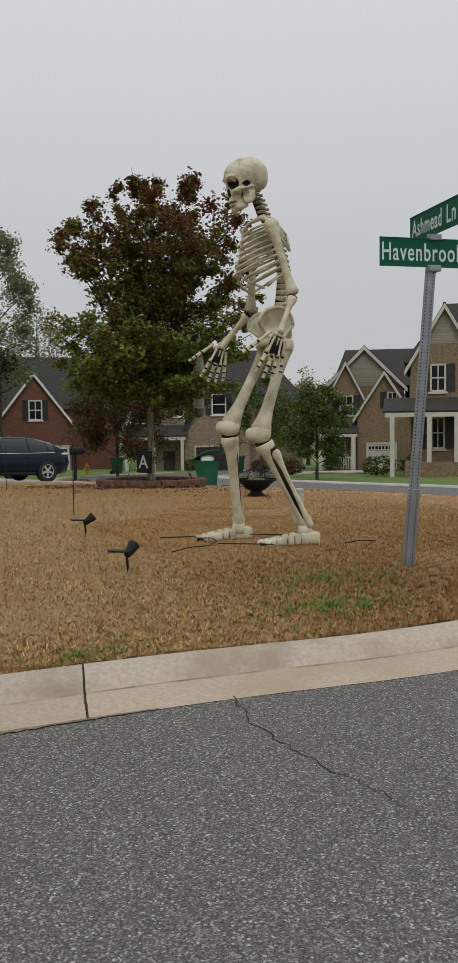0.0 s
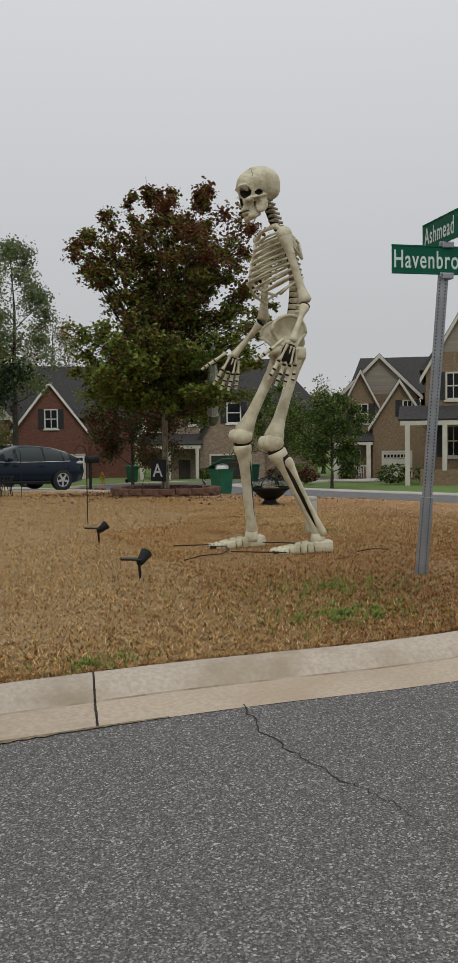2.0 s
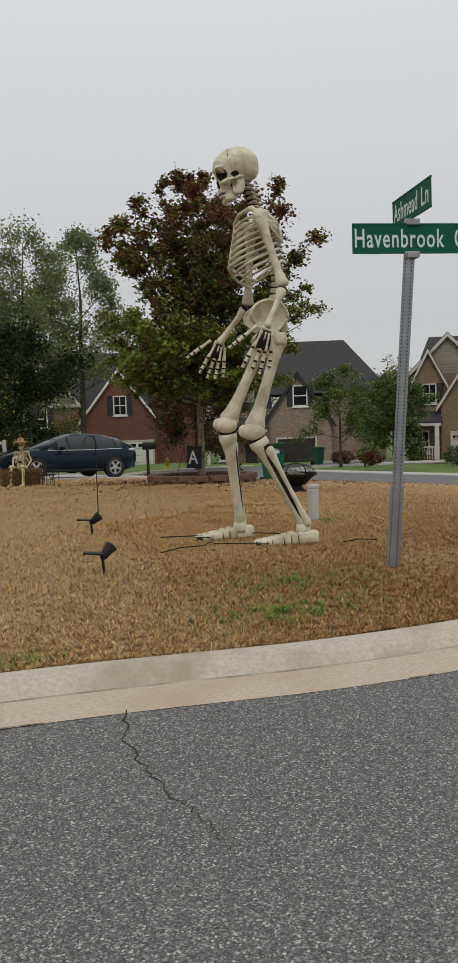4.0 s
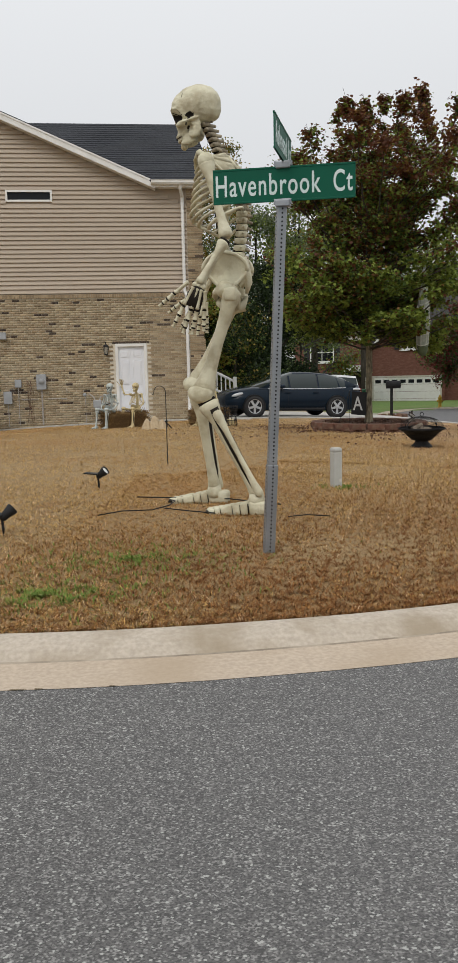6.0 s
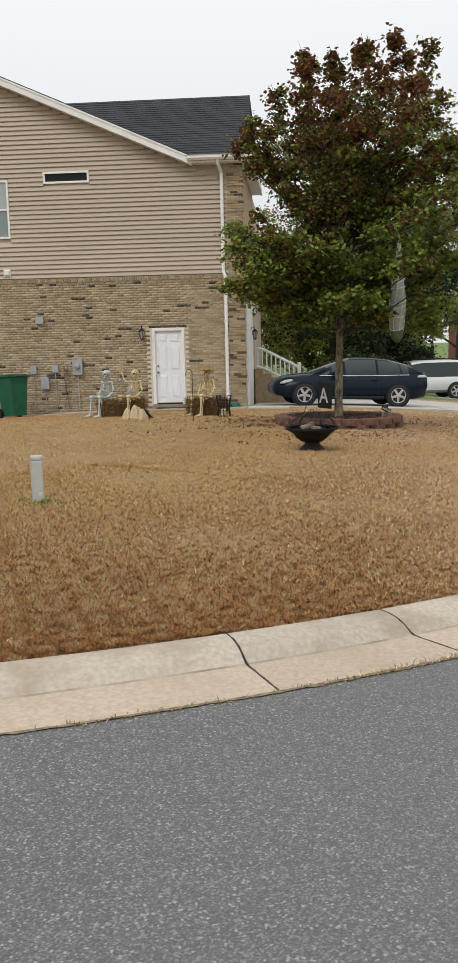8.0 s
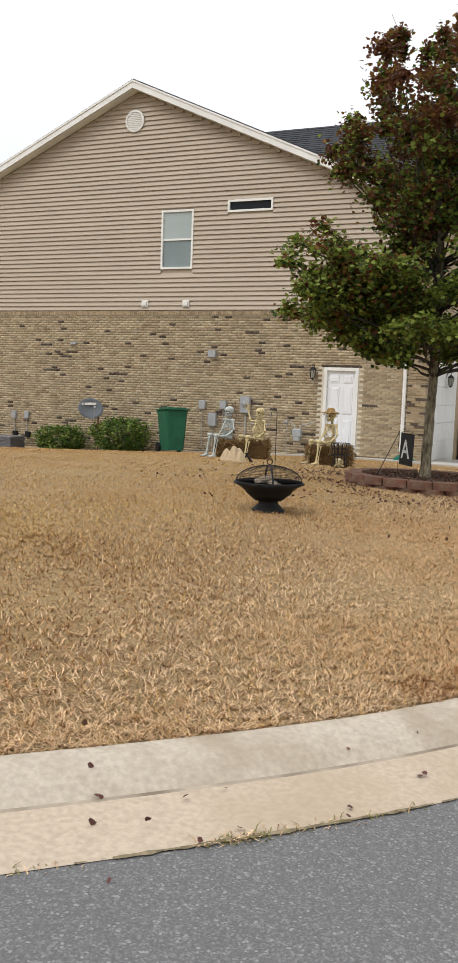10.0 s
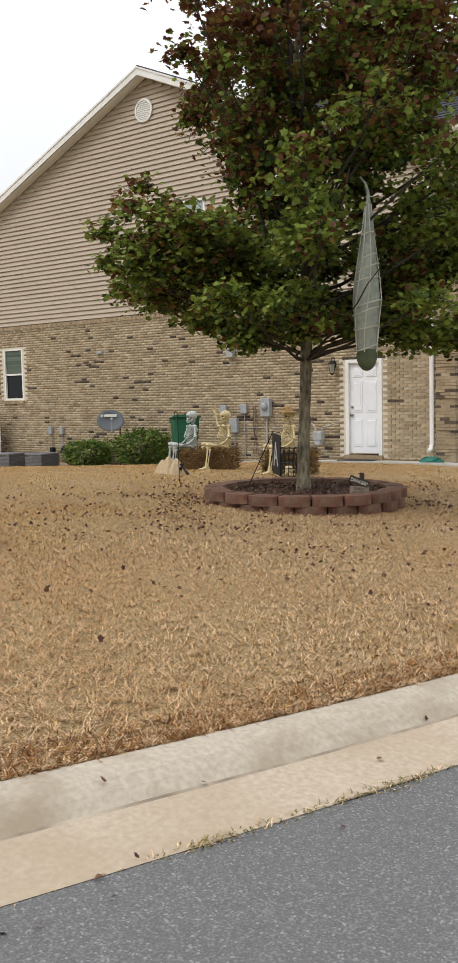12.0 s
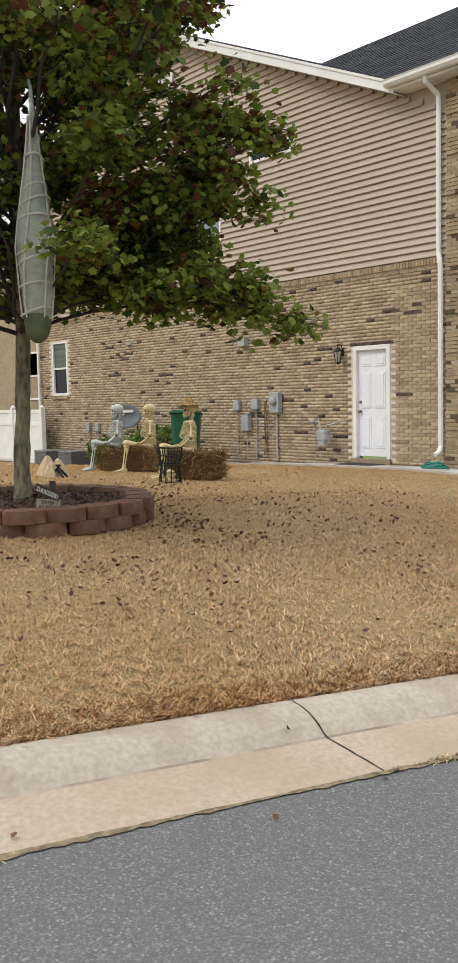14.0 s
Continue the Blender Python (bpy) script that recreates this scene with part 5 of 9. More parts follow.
mid1 = Vector((4.187, 5.810, 2.457))
blade((("Havenbrook", 0.65, -0.095), ("Ct", 0.115, 0.363)), mid1, blade_x, 0.875, 0.208)
mid2 = Vector((4.192, 5.83, 2.695))
blade((("Ashmead", 0.475, -0.105), ("Ln", 0.13, 0.275)), mid2, cross_x, 0.76, 0.205)
for c, d in ((Vector((4.184, 5.818, 2.352)), blade_x), (Vector((4.19, 5.82, 2.578)), blade_x)):
    bm = bmesh.new()
    m = Matrix((d, Vector((0, 0, 1)).cross(d), Vector((0, 0, 1)))).transposed().to_4x4()
    m.translation = c
    box(bm, -0.055, 0.055, -0.014, 0.014, -0.016, 0.018, bevel=0.004)
    box(bm, -0.045, 0.045, -0.034, 0.034, -0.03, 0.01, bevel=0.006)
    bmesh.ops.transform(bm, matrix=m, verts=bm.verts)
    part("bracket", bm, GALV, sign, "cast clamp that holds a blade")

# ---------------------------------------------------------------- trees
BARK = mat("maple_bark", (0.265, 0.225, 0.15), (0.055, 0.043, 0.028), 30, 0.95, 1.0, 26, stretch=(1, 1, 0.3), c=(0.24, 0.23, 0.15), cscale=3, cmix=0.5)
BARK_DARK = mat("dark_bark", (0.075, 0.062, 0.05), (0.04, 0.034, 0.028), 10, 0.95, 0.8, 20, stretch=(1, 1, 0.25))


def leaf_mat(name, a, b):
    m = mat(name, a, b, 7, 0.6, spec=0.25)
    n, l = m.node_tree.nodes, m.node_tree.links
    p = n["Principled BSDF"]
    col = p.inputs["Base Color"].links[0].from_socket
    tr = n.new("ShaderNodeBsdfTranslucent")
    l.new(col, tr.inputs["Color"])
    ad = n.new("ShaderNodeMixShader")
    ad.inputs[0].default_value = 0.34
    l.new(p.outputs[0], ad.inputs[1])
    l.new(tr.outputs[0], ad.inputs[2])
    l.new(ad.outputs[0], n["Material Output"].inputs["Surface"])
    return m


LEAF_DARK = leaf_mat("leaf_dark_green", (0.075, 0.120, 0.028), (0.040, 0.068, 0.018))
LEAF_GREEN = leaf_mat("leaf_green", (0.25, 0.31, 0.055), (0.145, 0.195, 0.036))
LEAF_EVERGREEN = leaf_mat("leaf_evergreen", (0.026, 0.042, 0.015), (0.015, 0.026, 0.010))
LEAF_RED = leaf_mat("leaf_bronze_red", (0.15, 0.058, 0.028), (0.09, 0.036, 0.02))
LEAF_ORANGE = leaf_mat("leaf_orange", (0.24, 0.13, 0.034), (0.15, 0.08, 0.022))
LEAF_YELLOW = leaf_mat("leaf_yellow_green", (0.34, 0.25, 0.05), (0.20, 0.16, 0.04))
# light green, with the mist over far trees put into the colour
LEAF_HAZED = leaf_mat("leaf_hazed_green", (0.21, 0.25, 0.13), (0.14, 0.175, 0.09))
LEAF_CRIMSON = leaf_mat("leaf_crimson", (0.17, 0.03, 0.028), (0.09, 0.018, 0.018))

MAPLE = np.array([(0, 0), (0.26, 0.02), (0.46, 0.20), (0.38, 0.36), (0.56, 0.62), (0.26, 0.66), (0, 1.0), (-0.26, 0.66), (-0.56, 0.62), (-0.38, 0.36), (-0.46, 0.20), (-0.26, 0.02)])
DART = np.array([(0, 0), (0.42, 0.35), (0.30, 0.75), (0, 1.0), (-0.30, 0.75), (-0.42, 0.35)])


def leaves(name, at, size, shape, material, index, parent, label, seed, droop=0.5):
    """Flat lobed leaves at the places given, each turned its own way."""
    r = np.random.default_rng(seed)
    n = len(at)
    yaw = r.uniform(0, math.tau, n)
    pit = r.normal(-droop, 0.45, n)
    rol = r.normal(0, 0.6, n)
    sz = size * r.uniform(0.65, 1.3, n)
    k = len(shape)
    x = shape[None, :, 0] * sz[:, None]
    y = shape[None, :, 1] * sz[:, None]
    z = -0.25 * np.abs(shape[None, :, 0]) * sz[:, None] + 0 * x
    x, z = x * np.cos(rol)[:, None] + z * np.sin(rol)[:, None], -x * np.sin(rol)[:, None] + z * np.cos(rol)[:, None]
    y, z = y * np.cos(pit)[:, None] - z * np.sin(pit)[:, None], y * np.sin(pit)[:, None] + z * np.cos(pit)[:, None]
    x, y = x * np.cos(yaw)[:, None] - y * np.sin(yaw)[:, None], x * np.sin(yaw)[:, None] + y * np.cos(yaw)[:, None]
    v = np.stack([x, y, z], -1) + np.asarray(at)[:, None, :]
    f = np.arange(n * k).reshape(n, k)
    return soup(name, v.reshape(-1, 3), f, material, parent, label, index, "stuff")


def grow(r, p, d, length, rad, depth, segs, tips, spread=0.6, rise=0.25, kids=3):
    """A branch that wanders, thins and forks; fills segs with limbs and tips with places for leaves."""
    n = 4
    pts, rads = [p], [rad]
    for i in range(n):
        d = (d + Vector((r.uniform(-1, 1), r.uniform(-1, 1), r.uniform(-0.6, 0.9) + rise * 0.4)) * 0.16).normalized()
        p = p + d * length / n
        pts.append(p)
        rads.append(rad * (1 - 0.62 * (i + 1) / n))
    segs.append((pts, rads))
    if depth <= 0:
        tips.extend(pts[1:])
        return
    for i in range(kids):
        t = r.uniform(0.35, 1.0)
        k = min(int(t * n), n - 1)
        q = pts[k].lerp(pts[k + 1], t * n - k)
        a = r.uniform(0, math.tau)
        side = d.cross(Vector((math.cos(a), math.sin(a), 0.3))).normalized()
        grow(r, q, (d + side * spread * r.uniform(0.7, 1.4)).normalized(), length * r.uniform(0.5, 0.72), rads[k] * 0.62, depth - 1, segs, tips, spread, rise, kids)
    tips.append(pts[-1])


def limbs(bm, segs, least=0.0, n=7):
    for pts, rads in segs:
        if rads[0] > least:
            loft(bm, pts, [max(q, 0.003) for q in rads], n if rads[0] > 0.03 else 4)


def crown_tree(name, at, height, width, base, count, size, mats, weights, seed, label, trunk_r=0.2, shape=DART, bark=None, gaps=0.0, kids=3, limbs_n=14, droop=0.5, lean=0.0, top=0.6):
    """A tree: tapered trunk, limbs to an uneven crown of many leaves."""
    r = random.Random(seed)
    rn = np.random.default_rng(seed)
    at = Vector(at)
    t = thing(name, at, label, "tree")
    segs, tips = [], []
    trunk = [at + Vector((r.uniform(-1, 1) * 0.02 * height * q + lean * q * height, r.uniform(-1, 1) * 0.02 * height * q, height * 0.92 * q)) for q in (0, 0.15, 0.3, 0.5, 0.7, 0.85, 1)]
    trunk[0].z -= 0.2
    bm = bmesh.new()
    loft(bm, trunk, [trunk_r * q for q in (1.25, 0.95, 0.85, 0.62, 0.40, 0.22, 0.05)], 9)
    for i in range(limbs_n):
        f = base / height + (0.95 - base / height) * (i + r.random()) / limbs_n
        k = f * 6
        a = i * 2.4 + r.uniform(-0.4, 0.4)
        q = at + Vector((0, 0, height * 0.92 * f))
        reach = width / 2 * max(0.25, math.sin(min(1.0, (f - base / height) / (1 - base / height) / top * 0.5 + 0.5 if f < top else (1 - f) / (1 - top) * 0.75 + 0.15) * math.pi / 2)) * r.uniform(0.75, 1.12)
        grow(r, q, Vector((math.cos(a), math.sin(a), r.uniform(0.15, 0.75))).normalized(), reach * 0.75, trunk_r * 0.42 * (1.1 - f), 2, segs, tips, 0.65, 0.3, kids)
    limbs(bm, segs, 0.004, 6)
    part("trunk", bm, bark or BARK_DARK, t, "branching trunk and limbs")
    tp = np.array([tuple(p) for p in tips])
    if gaps:
        keep = np.array([noise.noise(Vector(p) * (2.6 / width * 2)) > -0.25 + gaps * 0.5 for p in tp])
        tp = tp[keep] if keep.sum() > 20 else tp
    count, size = int(count * 2.2), size * 0.65
    per = max(1, count // len(tp))
    pl = np.repeat(tp, per, 0) + rn.normal(0, 1, (len(tp) * per, 3)) * np.array([0.05, 0.05, 0.035]) * width
    idx = rn.choice(len(mats), len(pl), p=np.array(weights) / sum(weights))
    leaves("crown", pl, size, shape, mats, idx, t, "crown of many small leaves", seed, droop)
    return t


# the young maple in the ring of blocks
TX, TY = 8.2, 17.75
tz = gz(TX, TY) + 0.155
maple = thing("maple_tree", (TX, TY, tz), "young maple, dark green turning bronze red, in a ring of blocks", "tree")
r = random.Random(21)
segs, tips = [], []
trunk = [Vector(p) for p in ((TX, TY, tz - 0.25), (TX, TY, tz), (TX + 0.0, TY, tz + 0.25), (TX + 0.012, TY + 0.03, tz + 0.9), (TX + 0.03, TY + 0.06, tz + 1.7), (TX + 0.04, TY + 0.06, tz + 2.6), (TX + 0.0, TY + 0.05, tz + 3.4), (TX - 0.05, TY, tz + 4.3), (TX, TY + 0.05, tz + 5.2), (TX + 0.04, TY + 0.02, tz + 6.05))]
bm = bmesh.new()
girth = (0.115, 0.086, 0.069, 0.063, 0.062, 0.058, 0.056, 0.040, 0.022, 0.006)
fine = np.linspace(0, len(trunk) - 1.001, 90)
loft(bm, [trunk[int(q)].lerp(trunk[int(q) + 1], q - int(q)) for q in fine], [float(np.interp(q, range(10), girth)) for q in fine], 30, up=(0, 1, 0))
# furrowed bark
for v in bm.verts:
    q = Vector((v.co.x - TX, v.co.y - TY, 0))
    if q.length > 0.02:
        v.co += q.normalized() * (0.010 * noise.noise(Vector((v.co.x * 46, v.co.y * 42, v.co.z * 6))) + 0.007 * noise.noise(v.co * 9))
part("trunk", bm, BARK, maple, "grey-brown furrowed trunk", True)
# height over the bed and reach: a low spreading tier, a looser waist, an upper tier that opens out like a vase
CROWN = ((1.55, 1.0), (1.9, 1.75), (2.4, 2.05), (3.1, 2.15), (3.6, 1.95), (3.9, 1.6), (4.2, 1.8), (4.8, 2.1), (5.2, 1.95), (5.6, 1.6), (5.95, 0.9), (6.15, 0.3))
stems, hearts = [], []
heart_of = Vector((9.20, 17.43, 0))   # where the cocoon hangs


def stem(pts, rad):
    """A limb or twig through pts."""
    segs.append((pts, [rad * (1 - 0.75 * k / (len(pts) - 1)) for k in range(len(pts))]))
    stems.extend(pts)


def reach_at(z):
    return float(np.interp(z, [q[0] for q in CROWN], [q[1] for q in CROWN]))


def lean(z):
    """How far the crown leans to the east at a height over the bed."""
    return 0.08 + 0.42 * min(max((z - 2.4) / 2.0, 0.0), 1.0)


def waist(c):
    """An open waist to the south-west, between the low tier and the upper one."""
    z, a = c.z - tz, math.atan2(c.y - TY, c.x - TX - lean(c.z - tz) + 0.1)
    return 3.6 < z < 4.25 and math.cos(a - 3.85) > 0.45 and math.hypot(c.x - TX, c.y - TY) > 1.05


def heart(c, tip=False):
    """A place for a clump of leaves, unless it is in a gap of the crown or where the cocoon hangs."""
    e = c - Vector((heart_of.x, heart_of.y, c.z))
    if c.z < tz + 3.5 and e.dot(Vector((0.57, -0.82, 0))) > -0.25 and abs(e.dot(Vector((0.82, 0.57, 0)))) < 0.46:
        return False
    if waist(c) or not tip and noise.noise(c * 1.25 + Vector((3.1, 0.4, 2.2))) < (-0.30 if c.z < tz + 3.4 else -0.20):
        return False
    hearts.append(c)
    return True


def bough(z_tip, a, reach, slope, start, step):
    """A limb whose tip stands reach metres out at z_tip over the bed, with sprays along its outer length."""
    if z_tip > 3.4:
        reach *= 1 - (0.17 if z_tip < 4.7 else 0.22) * max(0.0, math.cos(a - 0.85)) ** 2
    z0 = min(max(z_tip - reach * slope, 1.42), 5.4)
    p0 = Vector((TX + 0.02, TY + 0.04, tz + z0))
    p1 = Vector((TX + lean(z_tip) + reach * math.cos(a), TY + reach * math.sin(a), tz + z_tip))
    if waist(p1):
        return p1
    pts = [p0.lerp(p1, k / 7) + Vector((r.uniform(-0.05, 0.05), r.uniform(-0.05, 0.05), -0.10 * math.sin(k / 7 * math.pi) * reach / 2)) * (k > 0) for k in range(8)]
    if slope < 0.1:
        pts = [p + Vector((0, 0, 0.32 * math.sin(k / 7 * math.pi) ** 0.8)) for k, p in enumerate(pts)]
    stem(pts, (0.008 + 0.008 * reach) * (0.62 if slope < 0.1 else 1.0))
    f = start
    out = Vector((-math.sin(a), math.cos(a), 0))
    while f <= 1.0:
        base = pts[min(int(f * 7), 6)].lerp(pts[min(int(f * 7) + 1, 7)], f * 7 - int(f * 7))
        for q in (-1, 1) if f < 0.9 else (0,):
            c = base + out * q * r.uniform(0.12, 0.42) * (1.15 - 0.4 * f) + Vector((0, 0, r.uniform(-0.05, 0.20)))
            if heart(c, q == 0):
                stem([base, base.lerp(c, 0.5) + Vector((0, 0, 0.03)), c], 0.008)
        f += step
    heart(pts[-1], True)
    return p1


# the low spreading tier
for i in range(26):
    z = 1.95 + 1.45 * (i + 0.5) / 26
    bough(z, i * 2.39996 + r.uniform(-0.3, 0.3), reach_at(z) * r.uniform(0.80, 1.02), 0.30 + 0.12 * (i % 3), 0.40, 0.20)
# a low limb to the north-east, and lobes that stand out of the outline
for z, a, reach, slope in ((1.45, 0.70, 2.35, 0.05), (1.55, 0.58, 2.0, 0.06), (1.62, 0.82, 1.7, 0.08), (2.9, 3.75, 2.35, 0.3), (2.5, 3.95, 2.25, 0.25), (3.2, 3.55, 2.2, 0.3), (2.3, 3.6, 2.1, 0.22), (3.35, 2.8, 2.2, 0.4), (2.75, 0.45, 2.2, 0.3), (2.45, 0.75, 2.0, 0.25), (3.6, 0.0, 2.45, 0.5), (3.9, 0.25, 2.2, 0.6), (3.4, 5.9, 2.2, 0.4), (3.75, 5.5, 2.0, 0.5)):
    bough(z, a, reach, slope, 0.5, 0.17)
# the upper tier: steep limbs that open outwards
for i in range(27):
    z = 4.0 + 1.5 * (i + 0.5) / 27
    bough(z, i * 2.39996 + 1.1 + r.uniform(-0.3, 0.3), reach_at(z) * r.uniform(0.72, 1.02), 0.85 + 0.3 * (i % 2), 0.36, 0.155)
# lobes of the upper tier to the west
for z, a, reach in ((5.0, 2.75, 2.3), (5.35, 2.4, 2.05), (4.7, 2.95, 2.3)):
    bough(z, a, reach, 0.7, 0.62, 0.17)
# leaders that end in spires
for i, (z, a, reach) in enumerate(((6.45, 1.9, 0.25), (6.5, 5.6, 0.55), (6.4, 0.3, 0.9), (6.25, 3.6, 1.15), (6.3, 2.6, 1.1), (6.2, 4.6, 0.95), (6.15, 1.1, 1.15), (6.3, 3.1, 0.55), (6.05, 5.4, 1.4), (6.0, 0.6, 1.55), (5.9, 2.9, 1.6), (5.85, 4.0, 1.6), (6.0, 1.9, 1.35))):
    tip = bough(z - 0.38, a, reach, 2.6, 0.45, 0.16)
    for k in range(4):
        q = tip + Vector((r.uniform(-0.14, 0.14), r.uniform(-0.14, 0.14), r.uniform(0.12, 0.34)))
        stem([tip - Vector((0, 0, 0.1)), tip.lerp(q, 0.5), q], 0.006)
        if k < 2:
            hearts.append(tip.lerp(q, 0.55))
# the shaded inside
for i in range(30):
    z = 2.0 + 3.3 * (i + r.random()) / 30
    q = reach_at(z) * r.uniform(0.10, 0.50)
    a = i * 2.39996 + r.uniform(-0.5, 0.5)
    c = Vector((TX + lean(z) + q * math.cos(a), TY + q * math.sin(a), tz + z))
    near = min(stems, key=lambda p: (p - c).length + 0.8 * max(0, p.z - c.z))
    stem([near, near.lerp(c, 0.5) + Vector((r.uniform(-0.06, 0.06), r.uniform(-0.06, 0.06), r.uniform(-0.05, 0.02))), c], 0.009)
    heart(c)
rn = np.random.default_rng(4)
pl, idx = [], []
for c in hearts:
    high = (c.z - tz) / 6.5
    rr_ = r.uniform(0.17, 0.29) * (1.0 if high < 0.85 else 0.62)
    n_ = int(r.randint(165, 270) * (1.0 if high < 0.45 else 0.56 if high < 0.85 else 0.45))
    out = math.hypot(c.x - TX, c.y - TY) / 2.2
    u = rn.normal(0, 1, (n_, 3))
    u /= np.linalg.norm(u, axis=1, keepdims=True)
    u *= (rn.random(n_) ** 0.55)[:, None]
    lump = np.array([1.1 + 1.1 * noise.noise(Vector(q) * 2.1 + c * 3) for q in u])
    p = np.array(c) + u * lump[:, None] * np.array([rr_, rr_, rr_ * (0.62 if high < 0.8 else 0.9)])
    p[:, 2] -= 0.25 * rr_ * (u[:, 0] ** 2 + u[:, 1] ** 2)
    # side shoots hold the outer leaves
    for k in range(0, n_, 22):
        if rn.random() < 0.8:
            segs.append(([c, c.lerp(Vector(p[k]), 0.6) + Vector((0, 0, 0.015)), Vector(p[k])], [0.005, 0.004, 0.002]))
    tint = noise.noise(c * 0.9 + Vector((7, 3, 1)))
    red = np.clip(0.08 + 1.1 * max(0, high - 0.45) + 0.22 * max(0, out - 0.6) + 1.3 * max(0, tint - 0.15) + rn.normal(0, 0.05), 0, 0.8) + 0.07 * (u[:, 2] > 0.4)
    # the sunny side, to the south-west, has turned first
    sunny = max(0.0, (-(c.x - TX) * 0.7 - (c.y - TY) * 0.7) / 2.2) * min(1.0, max(0.0, (high - 0.25) * 3))
    red = (red + 0.30 * sunny) * (0.55 if high < 0.5 else 1.15)
    v, w = rn.random(n_), rn.random(n_)
    # shading put into colour: darker green inside the crown and under each clump
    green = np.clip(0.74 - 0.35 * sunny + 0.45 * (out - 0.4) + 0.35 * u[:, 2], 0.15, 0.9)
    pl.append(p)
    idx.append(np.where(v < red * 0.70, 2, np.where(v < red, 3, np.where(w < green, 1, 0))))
bm = bmesh.new()
limbs(bm, segs, 0.0, 6)
part("branch", bm, BARK_DARK, maple, "thin spreading limbs")
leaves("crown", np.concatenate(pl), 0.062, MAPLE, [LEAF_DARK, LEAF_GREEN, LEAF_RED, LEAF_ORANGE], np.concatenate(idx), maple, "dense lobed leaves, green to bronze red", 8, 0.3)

# ---------------------------------------------------------------- ring of retaining blocks with mulch
BLOCK = mat("red_block", (0.17, 0.080, 0.052), (0.085, 0.042, 0.030), 8, 0.95, 0.8, 55, c=(0.30, 0.22, 0.14), cscale=3.5, cmix=0.6, vary=0.15)
MULCH = mat("dark_mulch", (0.095, 0.048, 0.030), (0.035, 0.019, 0.013), 40, 1.0, 1.0, 50)
ring = thing("tree_ring", (TX, TY, gz(TX, TY)), "two-course ring of red-brown retaining blocks with mulch", "planter")
RR, NB = 1.0, 20


def block_mesh(h):
    bm = bmesh.new()
    w, d = math.tau * (RR + 0.075) / NB * 0.985, 0.21
    plan = [(-w / 2 * 0.80, -d / 2), (w / 2 * 0.80, -d / 2)] + [(w / 2 * math.cos(a) * (1.0), d / 2 - 0.06 + 0.085 * math.sin(a)) for a in np.linspace(-0.3, math.pi + 0.3, 9)]
    lo = [bm.verts.new((x, y, 0)) for x, y in plan]
    hi = [bm.verts.new((x * 0.985, y * 0.985, h)) for x, y in plan]
    bm.faces.new(lo[::-1])
    bm.faces.new(hi)
    for i in range(len(lo)):
        bm.faces.new((lo[i], lo[(i + 1) % len(lo)], hi[(i + 1) % len(lo)], hi[i]))
    bmesh.ops.recalc_face_normals(bm, faces=bm.faces)
    me = bpy.data.meshes.new("block")
    bm.to_mesh(me)
    bm.free()
    me.materials.append(BLOCK)
    return me


bmesh_low = block_mesh(0.102)
for course in (0, 1):
    for i in range(NB):
        a = (i + 0.5 * course) * math.tau / NB + r.uniform(-0.006, 0.006)
        rad = RR + 0.015 * course + r.uniform(-0.016, 0.016)
        x, y = TX + rad * math.cos(a), TY + rad * math.sin(a)
        ob = new("block", bmesh_low)
        ob.parent = ring
        ob.matrix_parent_inverse = ring.matrix_basis.inverted()
        ob.matrix_basis = Matrix.Translation((x, y, gz(TX, TY) - 0.028 + 0.3 * (gz(x, y) - gz(TX, TY)) + 0.104 * course + r.uniform(-0.006, 0.004))) @ Matrix.Rotation(a - math.pi / 2 + r.uniform(-0.06, 0.06), 4, "Z")
n = 26
V, F = [(TX, TY, tz)], []
for k in range(1, 6):
    for i in range(n):
        a = i * math.tau / n
        V.append((TX + 0.19 * k * math.cos(a), TY + 0.19 * k * math.sin(a), tz - 0.008 * k + r.uniform(-0.012, 0.012)))
F = [[1 + (k - 1) * n + i, 1 + (k - 1) * n + (i + 1) % n, 1 + k * n + (i + 1) % n, 1 + k * n + i] for k in range(1, 5) for i in range(n)]
soup("mulch_bed", V, F, MULCH, ring, "dark wood mulch")
rn = np.random.default_rng(9)
k = 1800
a, q = rn.uniform(0, math.tau, k), 0.90 * np.sqrt(rn.random(k))
leaves("mulch_chip", np.stack([TX + q * np.cos(a), TY + q * np.sin(a), tz - 0.03 * q + rn.uniform(0, 0.02, k)], -1), 0.042, DART * np.array([0.5, 1]), [MULCH, BLOCK], rn.choice(2, k, p=[0.8, 0.2]), ring, "", 5, 0.0)

# fallen leaves on the lawn round the ring
FALLEN = [mat("fallen_leaf_brown", (0.17, 0.085, 0.042), (0.08, 0.042, 0.025), 20, 0.9), mat("fallen_leaf_purple", (0.11, 0.042, 0.035), (0.06, 0.026, 0.022), 20, 0.9)]
k = 6200
a = rn.uniform(0, math.tau, k)
q = 1.15 + np.abs(rn.normal(0, 1.8, k)) * (1 + 0.35 * np.cos(a - 0.3))
x, y = TX + q * np.cos(a), TY + q * np.sin(a)
drift = np.sin(x * 1.9 + 1.5 * np.sin(y * 1.3)) * np.sin(y * 2.3 + 1.2 * np.sin(x * 1.7)) + 0.6 * np.sin(x * 5.1 + 2 * np.sin(y * 4.3))
